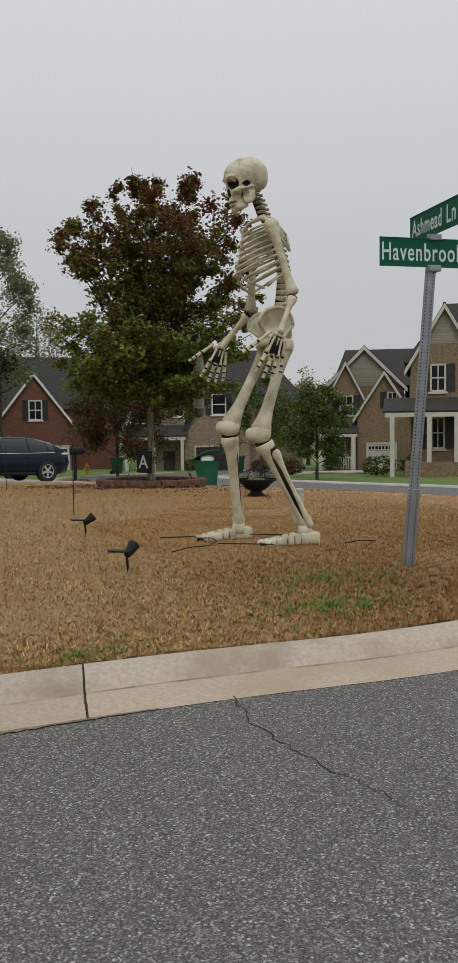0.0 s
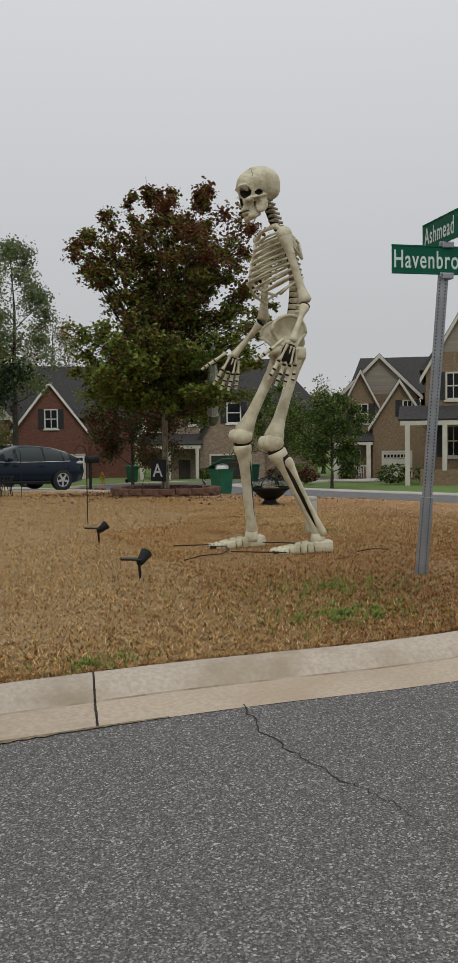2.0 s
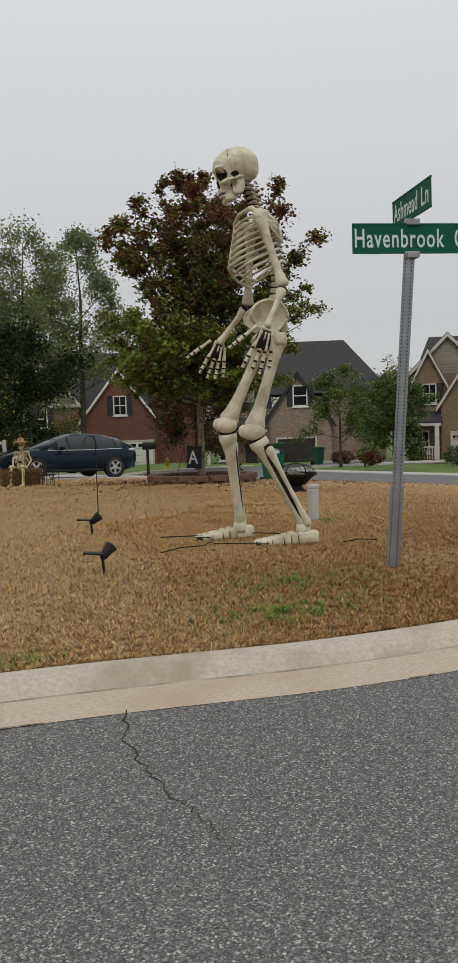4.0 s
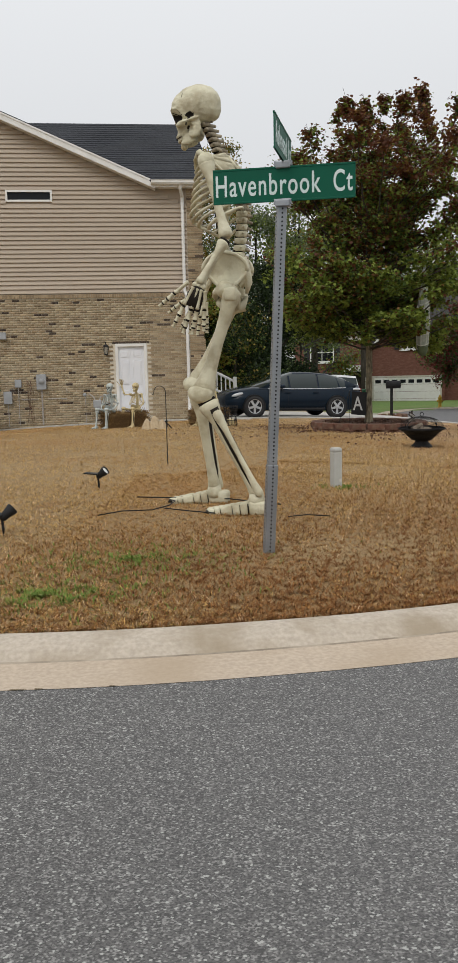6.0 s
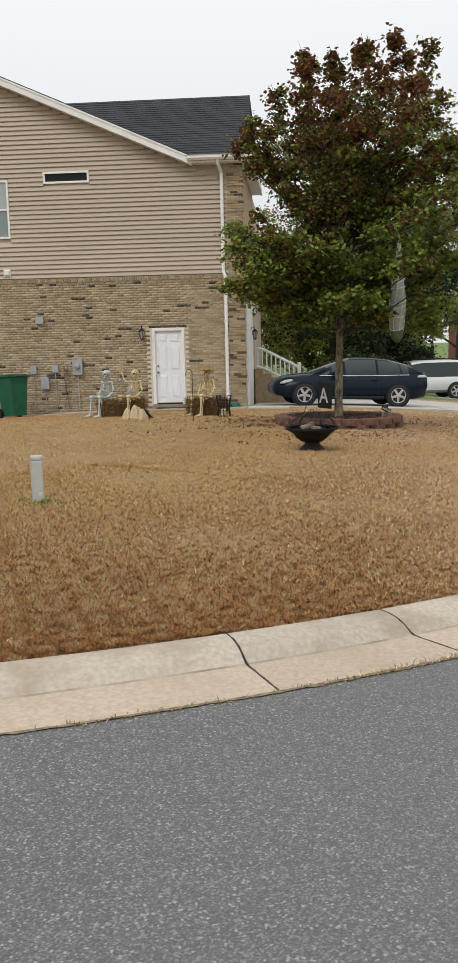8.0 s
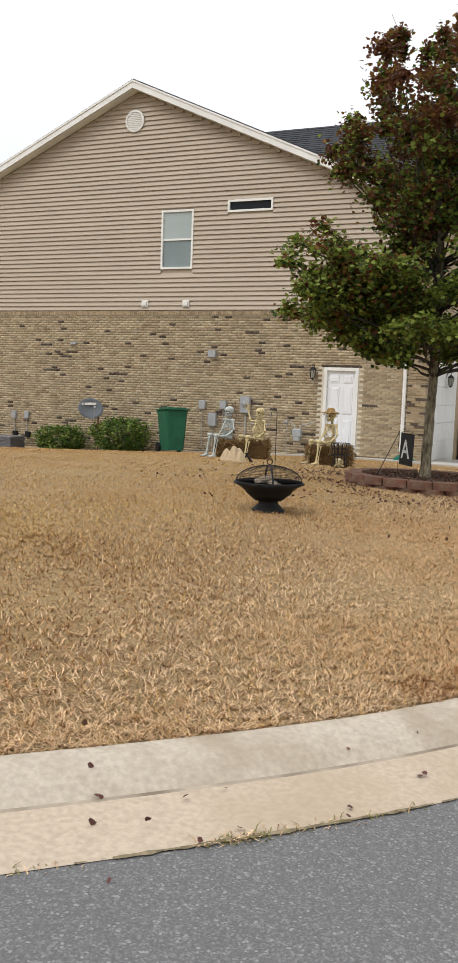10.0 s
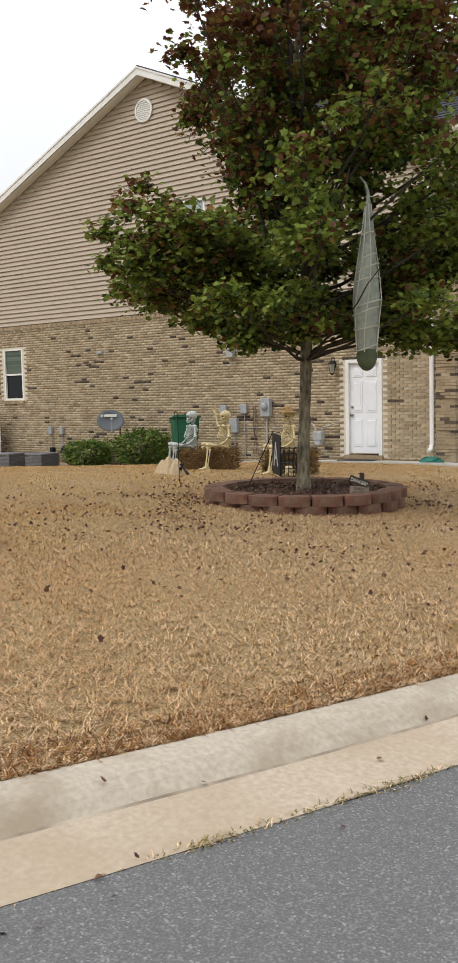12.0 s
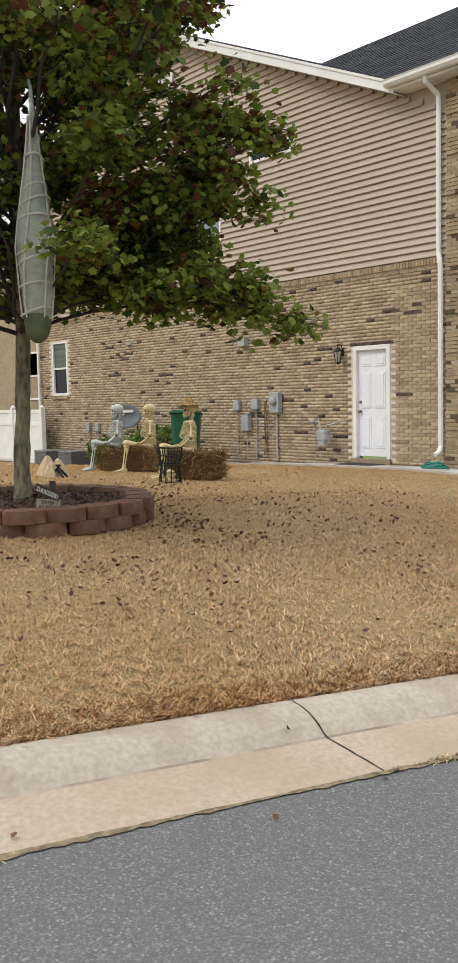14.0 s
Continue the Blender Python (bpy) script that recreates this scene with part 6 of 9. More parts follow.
ok = (inward(x, y, True) > 0.02) & (rn.random(k) < 0.32 + 0.5 * drift)
x, y = x[ok], y[ok]
leaves("fallen_leaves", np.stack([x, y, lawn_z(x, y) + rn.uniform(0.008, 0.03, len(x))], -1), 0.031, MAPLE, FALLEN, rn.integers(0, 2, len(x)), None, "scattered dry brown maple leaves on the lawn", 12, 0.0)["category"] = "leaves"
k = 120
s = rn.uniform(s_of(9.55, 6.45), s_of(14.3, 22), k)
o = np.abs(rn.normal(0.25, 0.22, k)) - 0.15
pl = along(s, o)
hz = np.interp(np.clip(o, 0, 0.6), [c[0] for c in PROFILE[:8]], [c[1] for c in PROFILE[:8]])
leaves("kerb_litter", np.c_[pl, land(pl[:, 0], pl[:, 1]) + hz + 0.012], 0.024, DART, FALLEN, rn.integers(0, 2, k), None, "small dry leaves and twigs lying in the gutter", 13, 0.0)["category"] = "leaves"

# the gauze cocoon that hangs from a limb
GAUZE = mat("grey_gauze", (0.60, 0.64, 0.56), (0.44, 0.48, 0.41), 18, 0.95, 0.6, 90)
gn, gl = GAUZE.node_tree.nodes, GAUZE.node_tree.links
veil, clear_ = gn.new("ShaderNodeMixShader"), gn.new("ShaderNodeBsdfTransparent")
veil.inputs[0].default_value = 0.38
gl.new(gn["Principled BSDF"].outputs[0], veil.inputs[1])
gl.new(clear_.outputs[0], veil.inputs[2])
gl.new(veil.outputs[0], gn["Material Output"].inputs["Surface"])
GAUZE_GREEN = mat("green_filling", (0.11, 0.14, 0.075), (0.07, 0.09, 0.05), 8, 0.9, 0.4, 40)
CORD = mat("white_cord", (0.58, 0.58, 0.52), (0.48, 0.48, 0.43), 20, 0.9)
cx0, cy0 = 9.20, 17.43
bag = thing("hanging_cocoon", (cx0, cy0, 3.1), "grey gauze cocoon bound with white cord, hanging from the maple", "decoration")
bm = bmesh.new()
prof = [(1.38 + (z - 1.38) * 0.87, q) for z, q in ((3.40, 0.012), (3.25, 0.028), (3.06, 0.045), (2.85, 0.068), (2.6, 0.100), (2.35, 0.130), (2.15, 0.146), (1.95, 0.134), (1.75, 0.126), (1.55, 0.108), (1.38, 0.055))]
loft(bm, [(cx0 + 0.02 * (z - 2.2), cy0 + 0.01 * math.sin(z * 5), z) for z, q in prof], [q * 0.93 for z, q in prof], 14, up=(0, 1, 0.01))
part("wrapping", bm, GAUZE, bag, "", True)
bm = bmesh.new()
ball(bm, (cx0 - 0.012, cy0, 1.50), (0.108, 0.10, 0.16), 0, 14, 10)
part("filling", bm, GAUZE_GREEN, bag, "mossy green stuffed lower end", True)
bm = bmesh.new()
turns = []
for k in range(150):
    z = 2.80 - k / 150 * 1.3
    q = np.interp(-z, [-p[0] for p in prof], [p[1] for p in prof])
    a = k * 0.36 + 0.5 * math.sin(k * 0.21)
    zz = z + 0.06 * math.sin(a + 1) + 0.045 * math.sin(k * 0.13)
    turns.append((cx0 + 0.02 * (z - 2.2) + q * math.cos(a), cy0 + q * math.sin(a), zz))
loft(bm, turns, [0.009] * len(turns), 5)
part("cord", bm, CORD, bag, "white cord wound round it")
for a in (0.3, 1.2, 2.2, 3.4, 4.4, 5.3):
    st = [(cx0 + 0.02 * (z - 2.2) + (q + 0.002) * math.cos(a + 0.3 * math.sin(z * 3)), cy0 + (q + 0.002) * math.sin(a + 0.3 * math.sin(z * 3)), z) for z, q in prof[1:-1]]
    bm = bmesh.new()
    loft(bm, st, [0.007] * len(st), 4)
    part("strand", bm, CORD, bag)
bm = bmesh.new()
loft(bm, [(cx0 + 0.02, cy0, 3.10), (cx0 - 0.02, cy0 + 0.02, 3.22), (cx0 - 0.10, cy0 + 0.05, 3.30)], [0.02, 0.012, 0.012], 6)
part("tie", bm, GAUZE, bag)

# ---------------------------------------------------------------- things on the lawn
GREY_PLASTIC = mat("grey_plastic", (0.46, 0.46, 0.43), (0.40, 0.40, 0.37), 6, 0.6, 0.05, 40, c=(0.33, 0.32, 0.28), cscale=5, cmix=0.4)
BLACK_PLASTIC = mat("black_plastic", (0.009, 0.009, 0.010), (0.015, 0.015, 0.015), 9, 0.55, spec=0.2)
LENS = mat("frosted_lens", (0.75, 0.75, 0.72), rough=0.3)
BIN_GREEN = mat("bin_green", (0.006, 0.095, 0.045), (0.005, 0.075, 0.036), 5, 0.55, 0.08, 50, c=(0.02, 0.13, 0.07), cscale=2, cmix=0.4)
HAY = mat("hay", (0.38, 0.25, 0.10), (0.17, 0.095, 0.035), 30, 1.0, 0.8, 60)
HAY_DARK = mat("dark_brown_hay", (0.16, 0.09, 0.035), (0.07, 0.04, 0.016), 45, 1.0, 1.0, 60)
WOOD_DARK = mat("dark_board", (0.05, 0.035, 0.028), (0.03, 0.022, 0.018), 12, 0.8)
WOOD_PALE = mat("weathered_board", (0.30, 0.24, 0.18), (0.20, 0.16, 0.12), 14, 0.9, 0.4, 40)
BURLAP = mat("burlap", (0.52, 0.41, 0.27), (0.42, 0.32, 0.20), 20, 1.0, 0.6, 120)
WHITE_PAINT = mat("white_lettering", (0.68, 0.66, 0.60), (0.5, 0.48, 0.43), 9, 0.7)


def on(x, y, up=0.0):
    return Vector((x, y, gz(x, y) + up))


# utility pedestal
ped = thing("utility_pedestal", on(5.29, 8.92), "short grey plastic utility pedestal standing in the grass", "utility box")
bm = bmesh.new()
x, y, z = on(5.29, 8.92)
rz = Matrix.Translation((x, y, z)) @ Matrix.Rotation(radians(12), 4, "Z")
box(bm, -0.049, 0.049, -0.046, 0.046, -0.1, 0.345, m=rz, bevel=0.014)
part("housing", bm, GREY_PLASTIC, ped)
bm = bmesh.new()
box(bm, -0.052, 0.052, -0.049, 0.049, 0.335, 0.385, m=rz, bevel=0.018)
part("cap", bm, GREY_PLASTIC, ped)
bm = bmesh.new()
box(bm, 0.012, 0.04, -0.049, -0.042, 0.04, 0.075, m=rz)
part("label_plate", bm, WHITE_PAINT, ped)

# fire pit with a mesh dome
fp = on(7.67, 13.15)
pit = thing("fire_pit", fp, "black steel fire pit bowl with a domed mesh spark screen", "fire pit")
PIT = mat("fire_pit_black", (0.008, 0.008, 0.009), (0.016, 0.014, 0.013), 14, 0.6, 0.2, 60, spec=0.2)
bm = bmesh.new()
spin(bm, [(0.35, 0.268), (0.355, 0.278), (0.34, 0.275), (0.20, 0.17), (0.12, 0.125), (0.11, 0.12), (0.14, 0.105), (0.225, 0.175), (0.24, 0.205), (0.30, 0.245), (0.35, 0.268)], fp, 36)
part("bowl", bm, PIT, pit, "", True)
bm = bmesh.new()
spin(bm, [(0.165, -0.03), (0.165, 0.006), (0.145, 0.025), (0.10, 0.07), (0.095, 0.115), (0.12, 0.125)], fp, 28)
part("pedestal", bm, PIT, pit, "", True)
bm = bmesh.new()
for i in range(24):
    a = i * math.tau / 24
    arc = [fp + Vector((0.325 * math.cos(t) * math.cos(a), 0.325 * math.cos(t) * math.sin(a), 0.285 + 0.165 * math.sin(t))) for t in np.linspace(0, 1.5, 9)]
    loft(bm, arc, [0.0016] * 9, 4, cap=False)
for t in np.linspace(0.05, 1.4, 14):
    c = [fp + Vector((0.325 * math.cos(t) * math.cos(a), 0.325 * math.cos(t) * math.sin(a), 0.285 + 0.165 * math.sin(t))) for a in np.linspace(0, math.tau, 33)]
    loft(bm, c, [0.0016] * 33, 4, cap=False)
part("spark_screen", bm, PIT, pit, "fine black wire mesh dome")
bm = bmesh.new()
for i in range(4):
    a = i * math.tau / 4 + 0.5
    arc = [fp + Vector((0.33 * math.cos(t) * math.cos(a), 0.33 * math.cos(t) * math.sin(a), 0.285 + 0.168 * math.sin(t))) for t in np.linspace(0, 1.57, 9)]
    loft(bm, arc, [(0.009, 0.003)] * 9, 6)
rim = [fp + Vector((0.335 * math.cos(a), 0.335 * math.sin(a), 0.283)) for a in np.linspace(0, math.tau, 37)]
loft(bm, rim, [0.008] * 37, 6)
part("screen_frame", bm, PIT, pit)
bm = bmesh.new()
loft(bm, [fp + Vector((0.028 * math.cos(a), 0, 0.485 + 0.028 * math.sin(a))) for a in np.linspace(0, math.tau, 15)], [0.005] * 15, 6)
part("lifting_ring", bm, PIT, pit)
bm = bmesh.new()
loft(bm, [fp + Vector((-0.14, 0.0, 0.26)), fp + Vector((0.02, 0.05, 0.33))], [0.045, 0.03], 8)
loft(bm, [fp + Vector((0.12, -0.06, 0.25)), fp + Vector((-0.05, 0.08, 0.28))], [0.04, 0.035], 8)
part("log", bm, WOOD_PALE, pit, "part-burnt log in the bowl")


# solar spot lights
def spot(at, yaw, lamp_yaw):
    e = thing("solar_spotlight", at, "black plastic solar spotlight on a ground stake", "spotlight", "solar spotlights")
    m = Matrix.Translation(at) @ Matrix.Rotation(yaw, 4, "Z")
    bm = bmesh.new()
    loft(bm, [m @ Vector(p) for p in ((0, 0, -0.05), (0.002, 0, 0.04), (-0.006, 0, 0.135))], [0.008, 0.011, 0.010], 8)
    part("stake", bm, BLACK_PLASTIC, e)
    bm = bmesh.new()
    box(bm, -0.145, 0.005, -0.05, 0.05, -0.006, 0.006, m=m @ Matrix.Translation((0, 0, 0.15)) @ Matrix.Rotation(radians(4), 4, "Y"), bevel=0.004)
    part("solar_panel", bm, BLACK_PLASTIC, e)
    lm = Matrix.Translation(at + Vector((0, 0, 0.125))) @ Matrix.Rotation(lamp_yaw, 4, "Z") @ Matrix.Rotation(radians(52), 4, "Y")
    bm = bmesh.new()
    spin(bm, [(0.012, -0.02), (0.03, 0.0), (0.034, 0.04), (0.048, 0.105), (0.046, 0.108), (0.03, 0.085)], n=18, m=lm)
    lamp = part("lamp_head", bm, BLACK_PLASTIC, e, "", True)
    bm = bmesh.new()
    spin(bm, [(0.0001, 0.092), (0.041, 0.092), (0.041, 0.096), (0.0001, 0.097)], n=18, m=lm)
    part("lens", bm, LENS, lamp, "white frosted lens")


spot(on(2.25, 7.05), radians(-20), radians(25))
spot(on(2.94, 9.35), radians(-15), radians(-25))

# guy stakes and dark cables at the skeleton's feet
def cable(pts, rad, label):
    bm = bmesh.new()
    p = [on(x, y, h) for x, y, h in pts]
    loft(bm, p, [rad * 0.55] * len(p), 6)
    tagged(part("cable", bm, BLACK_PLASTIC, None), label, "cable", "cables at the skeleton's feet")


cable([(2.95, 7.62, 0.015), (3.15, 7.66, 0.035), (3.4, 7.74, 0.02), (3.55, 7.85, 0.035), (3.62, 8.05, 0.04), (3.58, 8.3, 0.02)], 0.009, "dark cable lying in the dry grass")
cable([(3.3, 8.45, 0.03), (3.6, 8.32, 0.03), (4.1, 8.05, 0.04), (4.5, 7.7, 0.03)], 0.010, "dark cable lying in the dry grass")
cable([(4.45, 7.15, 0.02), (4.6, 7.12, 0.035), (4.78, 7.1, 0.02)], 0.008, "short dark stake end in the dry grass")
cable([(3.5, 7.75, 0.03), (3.7, 7.55, 0.03), (3.9, 7.45, 0.02)], 0.009, "dark cable lying in the dry grass")


# shepherd's hooks
def hook(at, h, turn, label, rad=0.006):
    e = thing("shepherd_hook", at, label, "garden hook", "shepherd hooks")
    d = Vector((math.cos(turn), math.sin(turn), 0))
    pts = [at + Vector((0, 0, -0.1)), at + Vector((0, 0, h * 0.5)), at + Vector((0, 0, h - 0.09))]
    pts += [at + d * (0.075 - 0.075 * math.cos(a)) + Vector((0, 0, h - 0.09 + 0.085 * math.sin(a))) for a in np.linspace(0.3, 3.5, 10)]
    pts += [at + d * 0.175 + Vector((0, 0, h - 0.10))]
    bm = bmesh.new()
    loft(bm, pts, [rad] * len(pts), 6)
    part("rod", bm, BLACK_IRON, e)
    return e


hk = hook(on(3.78, 11.58), 0.98, math.pi, "thin black iron shepherd's hook in the lawn")
hk = hook(on(5.45, 18.84), 1.0, 2.6, "thin black iron shepherd's hook in the lawn")
# garden flag with a letter
fl = on(7.94, 17.60, 0.10)
flag = thing("garden_flag", fl, "small black garden flag with a white letter on a black stand", "garden flag")
fm = Matrix.Translation(fl) @ Matrix.Rotation(radians(-42), 4, "Z")
bm = bmesh.new()
loft(bm, [fm @ Vector(p) for p in ((-0.19, 0, -0.15), (-0.19, 0, 0.68), (0.16, 0, 0.68))], [0.006] * 3, 6)
loft(bm, [fm @ Vector((-0.19, 0, 0.66)), fm @ Vector((-0.30, -0.30, -0.02))], [0.006] * 2, 6)
part("stand", bm, BLACK_IRON, flag)
bm = bmesh.new()
box(bm, -0.165, 0.155, -0.006, 0.006, 0.20, 0.655, m=fm @ Matrix.Rotation(radians(3), 4, "Y"), bevel=0.003)
cloth = part("cloth", bm, BLACK_PLASTIC, flag)
for q in (0, 1):
    lettering("A", 0.27, 0.21, q, cloth, fm @ Matrix.Translation((-0.005, 0.009 if q else -0.009, 0.43)) @ (Matrix.Rotation(math.pi, 4, "Z") if q else Matrix.Identity(4)) @ Matrix.Rotation(radians(90), 4, "X"), mat("flag_white", (0.50, 0.50, 0.48), (0.38, 0.38, 0.37), 14, 0.8))

# warning sign in the ring
dz = on(9.02, 17.55, 0.10)
warn = thing("warning_sign", dz, "two-board wooden warning sign on a stake in the mulch", "sign")
dm = Matrix.Translation(dz) @ Matrix.Rotation(radians(38), 4, "Z") @ Matrix.Scale(0.87, 4)
bm = bmesh.new()
box(bm, 0.01, 0.065, 0.012, 0.035, -0.1, 0.34, m=dm, bevel=0.003)
part("stake", bm, WOOD_DARK, warn)
for z, ang, w, h, m, txt, tm, th in ((0.235, 22, 0.25, 0.085, WOOD_DARK, "DANGER!", WHITE_PAINT, 0.045), (0.10, 3, 0.235, 0.15, WOOD_PALE, "ENTER\nAT YOUR\nOWN RISK", WOOD_DARK, 0.125)):
    bmx = dm @ Matrix.Translation((0, 0, z)) @ Matrix.Rotation(radians(ang), 4, "Y")
    bm = bmesh.new()
    box(bm, -w / 2, w / 2, -0.008, 0.008, -h / 2, h / 2, m=bmx, bevel=0.003)
    b = part("board", bm, m, warn)
    lettering(txt, th, w * 0.86, 0, b, bmx @ Matrix.Translation((0, -0.010, 0)) @ Matrix.Rotation(radians(90), 4, "X"), tm)

# ---------------------------------------------------------------- hay bales and seated figures
def bale(at, yaw, l, w, h, seed):
    e = thing("hay_bale", at, "loose golden hay bale lying on the lawn", "hay bale", "hay bales")
    rr = np.random.default_rng(seed)
    bm = bmesh.new()
    m = Matrix.Translation(at) @ Matrix.Rotation(yaw, 4, "Z")
    vs = box(bm, -l / 2 + 0.03, l / 2 - 0.03, -w / 2 + 0.03, w / 2 - 0.03, -0.02, h - 0.03, m=m, bevel=0.05)
    part("core", bm, HAY_DARK, e)
    n = 2600
    p = np.stack([rr.uniform(-l / 2, l / 2, n), rr.uniform(-w / 2, w / 2, n), rr.uniform(0.01, h, n)], -1)
    k = rr.integers(0, 3, n)
    p[k == 0, 0] = np.sign(p[k == 0, 0]) * (l / 2 - 0.02)
    p[k == 1, 1] = np.sign(p[k == 1, 1]) * (w / 2 - 0.02)
    p[k == 2, 2] = h - 0.02
    d = rr.normal(0, 1, (n, 3)) * np.array([1, 1, 0.8])
    d /= np.linalg.norm(d, axis=1, keepdims=True)
    ln = rr.uniform(0.08, 0.26, n)[:, None]
    sd = np.cross(d, rr.normal(0, 1, (n, 3)))
    sd = sd / np.linalg.norm(sd, axis=1, keepdims=True) * 0.005
    q = np.stack([p - d * ln / 2 - sd, p - d * ln / 2 + sd, p + d * ln / 2], 1)
    q[..., 2] = np.maximum(q[..., 2], 0.0)
    c, s = math.cos(yaw), math.sin(yaw)
    q = np.stack([q[..., 0] * c - q[..., 1] * s, q[..., 0] * s + q[..., 1] * c, q[..., 2]], -1) + np.array(at)
    soup("straw", q.reshape(-1, 3), np.arange(3 * n).reshape(n, 3), [HAY, HAY_DARK], e, "stray straws", rr.integers(0, 2, n), "stuff")
    return e


bale(on(3.42, 22.10), radians(28), 1.05, 0.48, 0.36, 1)
bale(on(5.42, 21.75), radians(20), 0.85, 0.48, 0.36, 2)


def seated(at, fwd, s, mats, label, arms, head=(0, 0), tilt=0.0):
    """A toy skeleton that sits on a bale at the given place."""
    f = vec(fwd).normalized()
    l = Vector((0, 0, 1)).cross(f)
    o = vec(at)
    g = gz(at[0] + 0.3 * f.x, at[1] + 0.3 * f.y)

    def p(x, y, z):
        return o + f * x + l * y + Vector((0, 0, z))

    J = dict(head=p(0.02 + head[0], head[1], 0.62), neck=p(0, 0, 0.46), mid=p(-0.04, 0, 0.27), pel=p(0, 0, 0.08))
    for q, sg in (("L", 1), ("R", -1)):
        J["sh" + q] = p(0, 0.15 * sg, 0.42)
        el, wr, tip = arms[q]
        J["el" + q], J["wr" + q], J["tip" + q] = p(*el), p(*wr), p(*tip)
        J["palm" + q] = l
        J["hip" + q] = p(0, 0.09 * sg, 0.04)
        J["kn" + q] = p(0.38, 0.13 * sg, 0.10)
        kx = p(0.44, 0.14 * sg, 0)
        J["an" + q] = Vector((kx.x, kx.y, g + 0.07))
        J["he" + q] = Vector((kx.x, kx.y, g + 0.01)) - f * 0.05
        J["toe" + q] = Vector((kx.x, kx.y, g + 0.01)) + f * 0.15
    return figure("seated_skeleton", J, s, f, f * 0.98 - l * tilt, mats, label, o)


SW = (-0.55, -0.83, 0)
rest_l = ((0.02, 0.22, 0.22), (0.16, 0.17, 0.10), (0.27, 0.13, 0.10))
rest_r = ((0.02, -0.22, 0.22), (0.16, -0.17, 0.10), (0.27, -0.13, 0.10))
seated((3.10, 22.05, gz(3.1, 22.05) + 0.36), SW, 0.50, [BONE_GREY, BONE_DARK], "grey plastic skeleton sitting on the hay bale", dict(L=rest_l, R=rest_r), tilt=0.1)
seated((3.72, 22.25, gz(3.7, 22.25) + 0.36), SW, 0.50, [BONE_YELLOW, BONE_DARK], "yellowed plastic skeleton on the hay bale with one arm raised", dict(L=rest_l, R=((0.05, -0.30, 0.42), (0.07, -0.36, 0.64), (0.07, -0.36, 0.80))), tilt=-0.1)
seated((5.45, 21.72, gz(5.45, 21.72) + 0.36), SW, 0.48, [BONE_YELLOW, BONE_DARK], "yellowed plastic skeleton with a straw hat on a hay bale", dict(L=rest_l, R=rest_r))
hat = thing("straw_hat", (5.43, 21.70, gz(5.45, 21.72) + 1.03), "ragged straw hat on the skeleton's head", "hat")
bm = bmesh.new()
spin(bm, [(0.17, -0.02), (0.15, 0.0), (0.085, 0.012), (0.08, 0.06), (0.05, 0.085), (0.0001, 0.088)], (5.43, 21.70, gz(5.45, 21.72) + 1.03), 18)
part("crown", bm, HAY, hat, "", True)
rn = np.random.default_rng(3)
leaves("brim_straw", np.stack([5.43 + 0.15 * np.cos(np.arange(60) * 0.105), 21.70 + 0.15 * np.sin(np.arange(60) * 0.105), np.full(60, gz(5.45, 21.72) + 1.02)], -1), 0.09, DART * np.array([0.12, 1]), [HAY], np.zeros(60), hat, "", 3, 0.3)

# burlap heap, wire brazier with bones
hx, hy = 4.05, 20.25
heap = thing("burlap_heap", on(hx, hy), "heap of pale burlap cloth and sticks on the lawn", "cloth")
bm = bmesh.new()
for i, (dx, dy, h, w) in enumerate(((0, 0, 0.30, 0.14), (-0.17, 0.05, 0.24, 0.12), (0.16, -0.04, 0.22, 0.11), (0.05, 0.13, 0.26, 0.13))):
    c = on(hx + dx, hy + dy)
    rings = []
    for z, q in ((0.0, 1.0), (0.35, 0.8), (0.7, 0.5), (0.95, 0.22), (1.0, 0.05)):
        rings.append([bm.verts.new(c + Vector((w * q * (1 + 0.22 * math.sin(a * 5 + i)) * math.cos(a), w * q * (1 + 0.22 * math.sin(a * 5 + i)) * math.sin(a), h * z - 0.01))) for a in (k * math.tau / 18 for k in range(18))])
    for ra, rb_ in zip(rings, rings[1:]):
        for k in range(18):
            bm.faces.new((ra[k], ra[(k + 1) % 18], rb_[(k + 1) % 18], rb_[k]))
    bm.faces.new(rings[-1])
part("cloth", bm, BURLAP, heap, "", True)
bm = bmesh.new()
c = on(hx + 0.26, hy + 0.02)
for i in range(4):
    a = i * 1.3
    loft(bm, [c + Vector((0.12 * math.cos(a), 0.12 * math.sin(a), 0.0)), c + Vector((-0.03 * math.cos(a), -0.03 * math.sin(a), 0.17))], [0.018, 0.014], 6)
part("sticks", bm, BLACK_IRON, heap, "charred sticks")

bx, by = 5.86, 21.05
bz = on(bx, by)
cage = thing("wire_brazier", bz, "black wire basket brazier beside the hay bale", "brazier")
for i in range(12):
    a = i * math.tau / 12
    bm = bmesh.new()
    loft(bm, [bz + Vector((q * math.cos(a), q * math.sin(a), z)) for q, z in ((0.15, 0.0), (0.12, 0.22), (0.13, 0.24), (0.17, 0.45))], [0.007] * 4, 5)
    part("upright", bm, BLACK_IRON, cage)
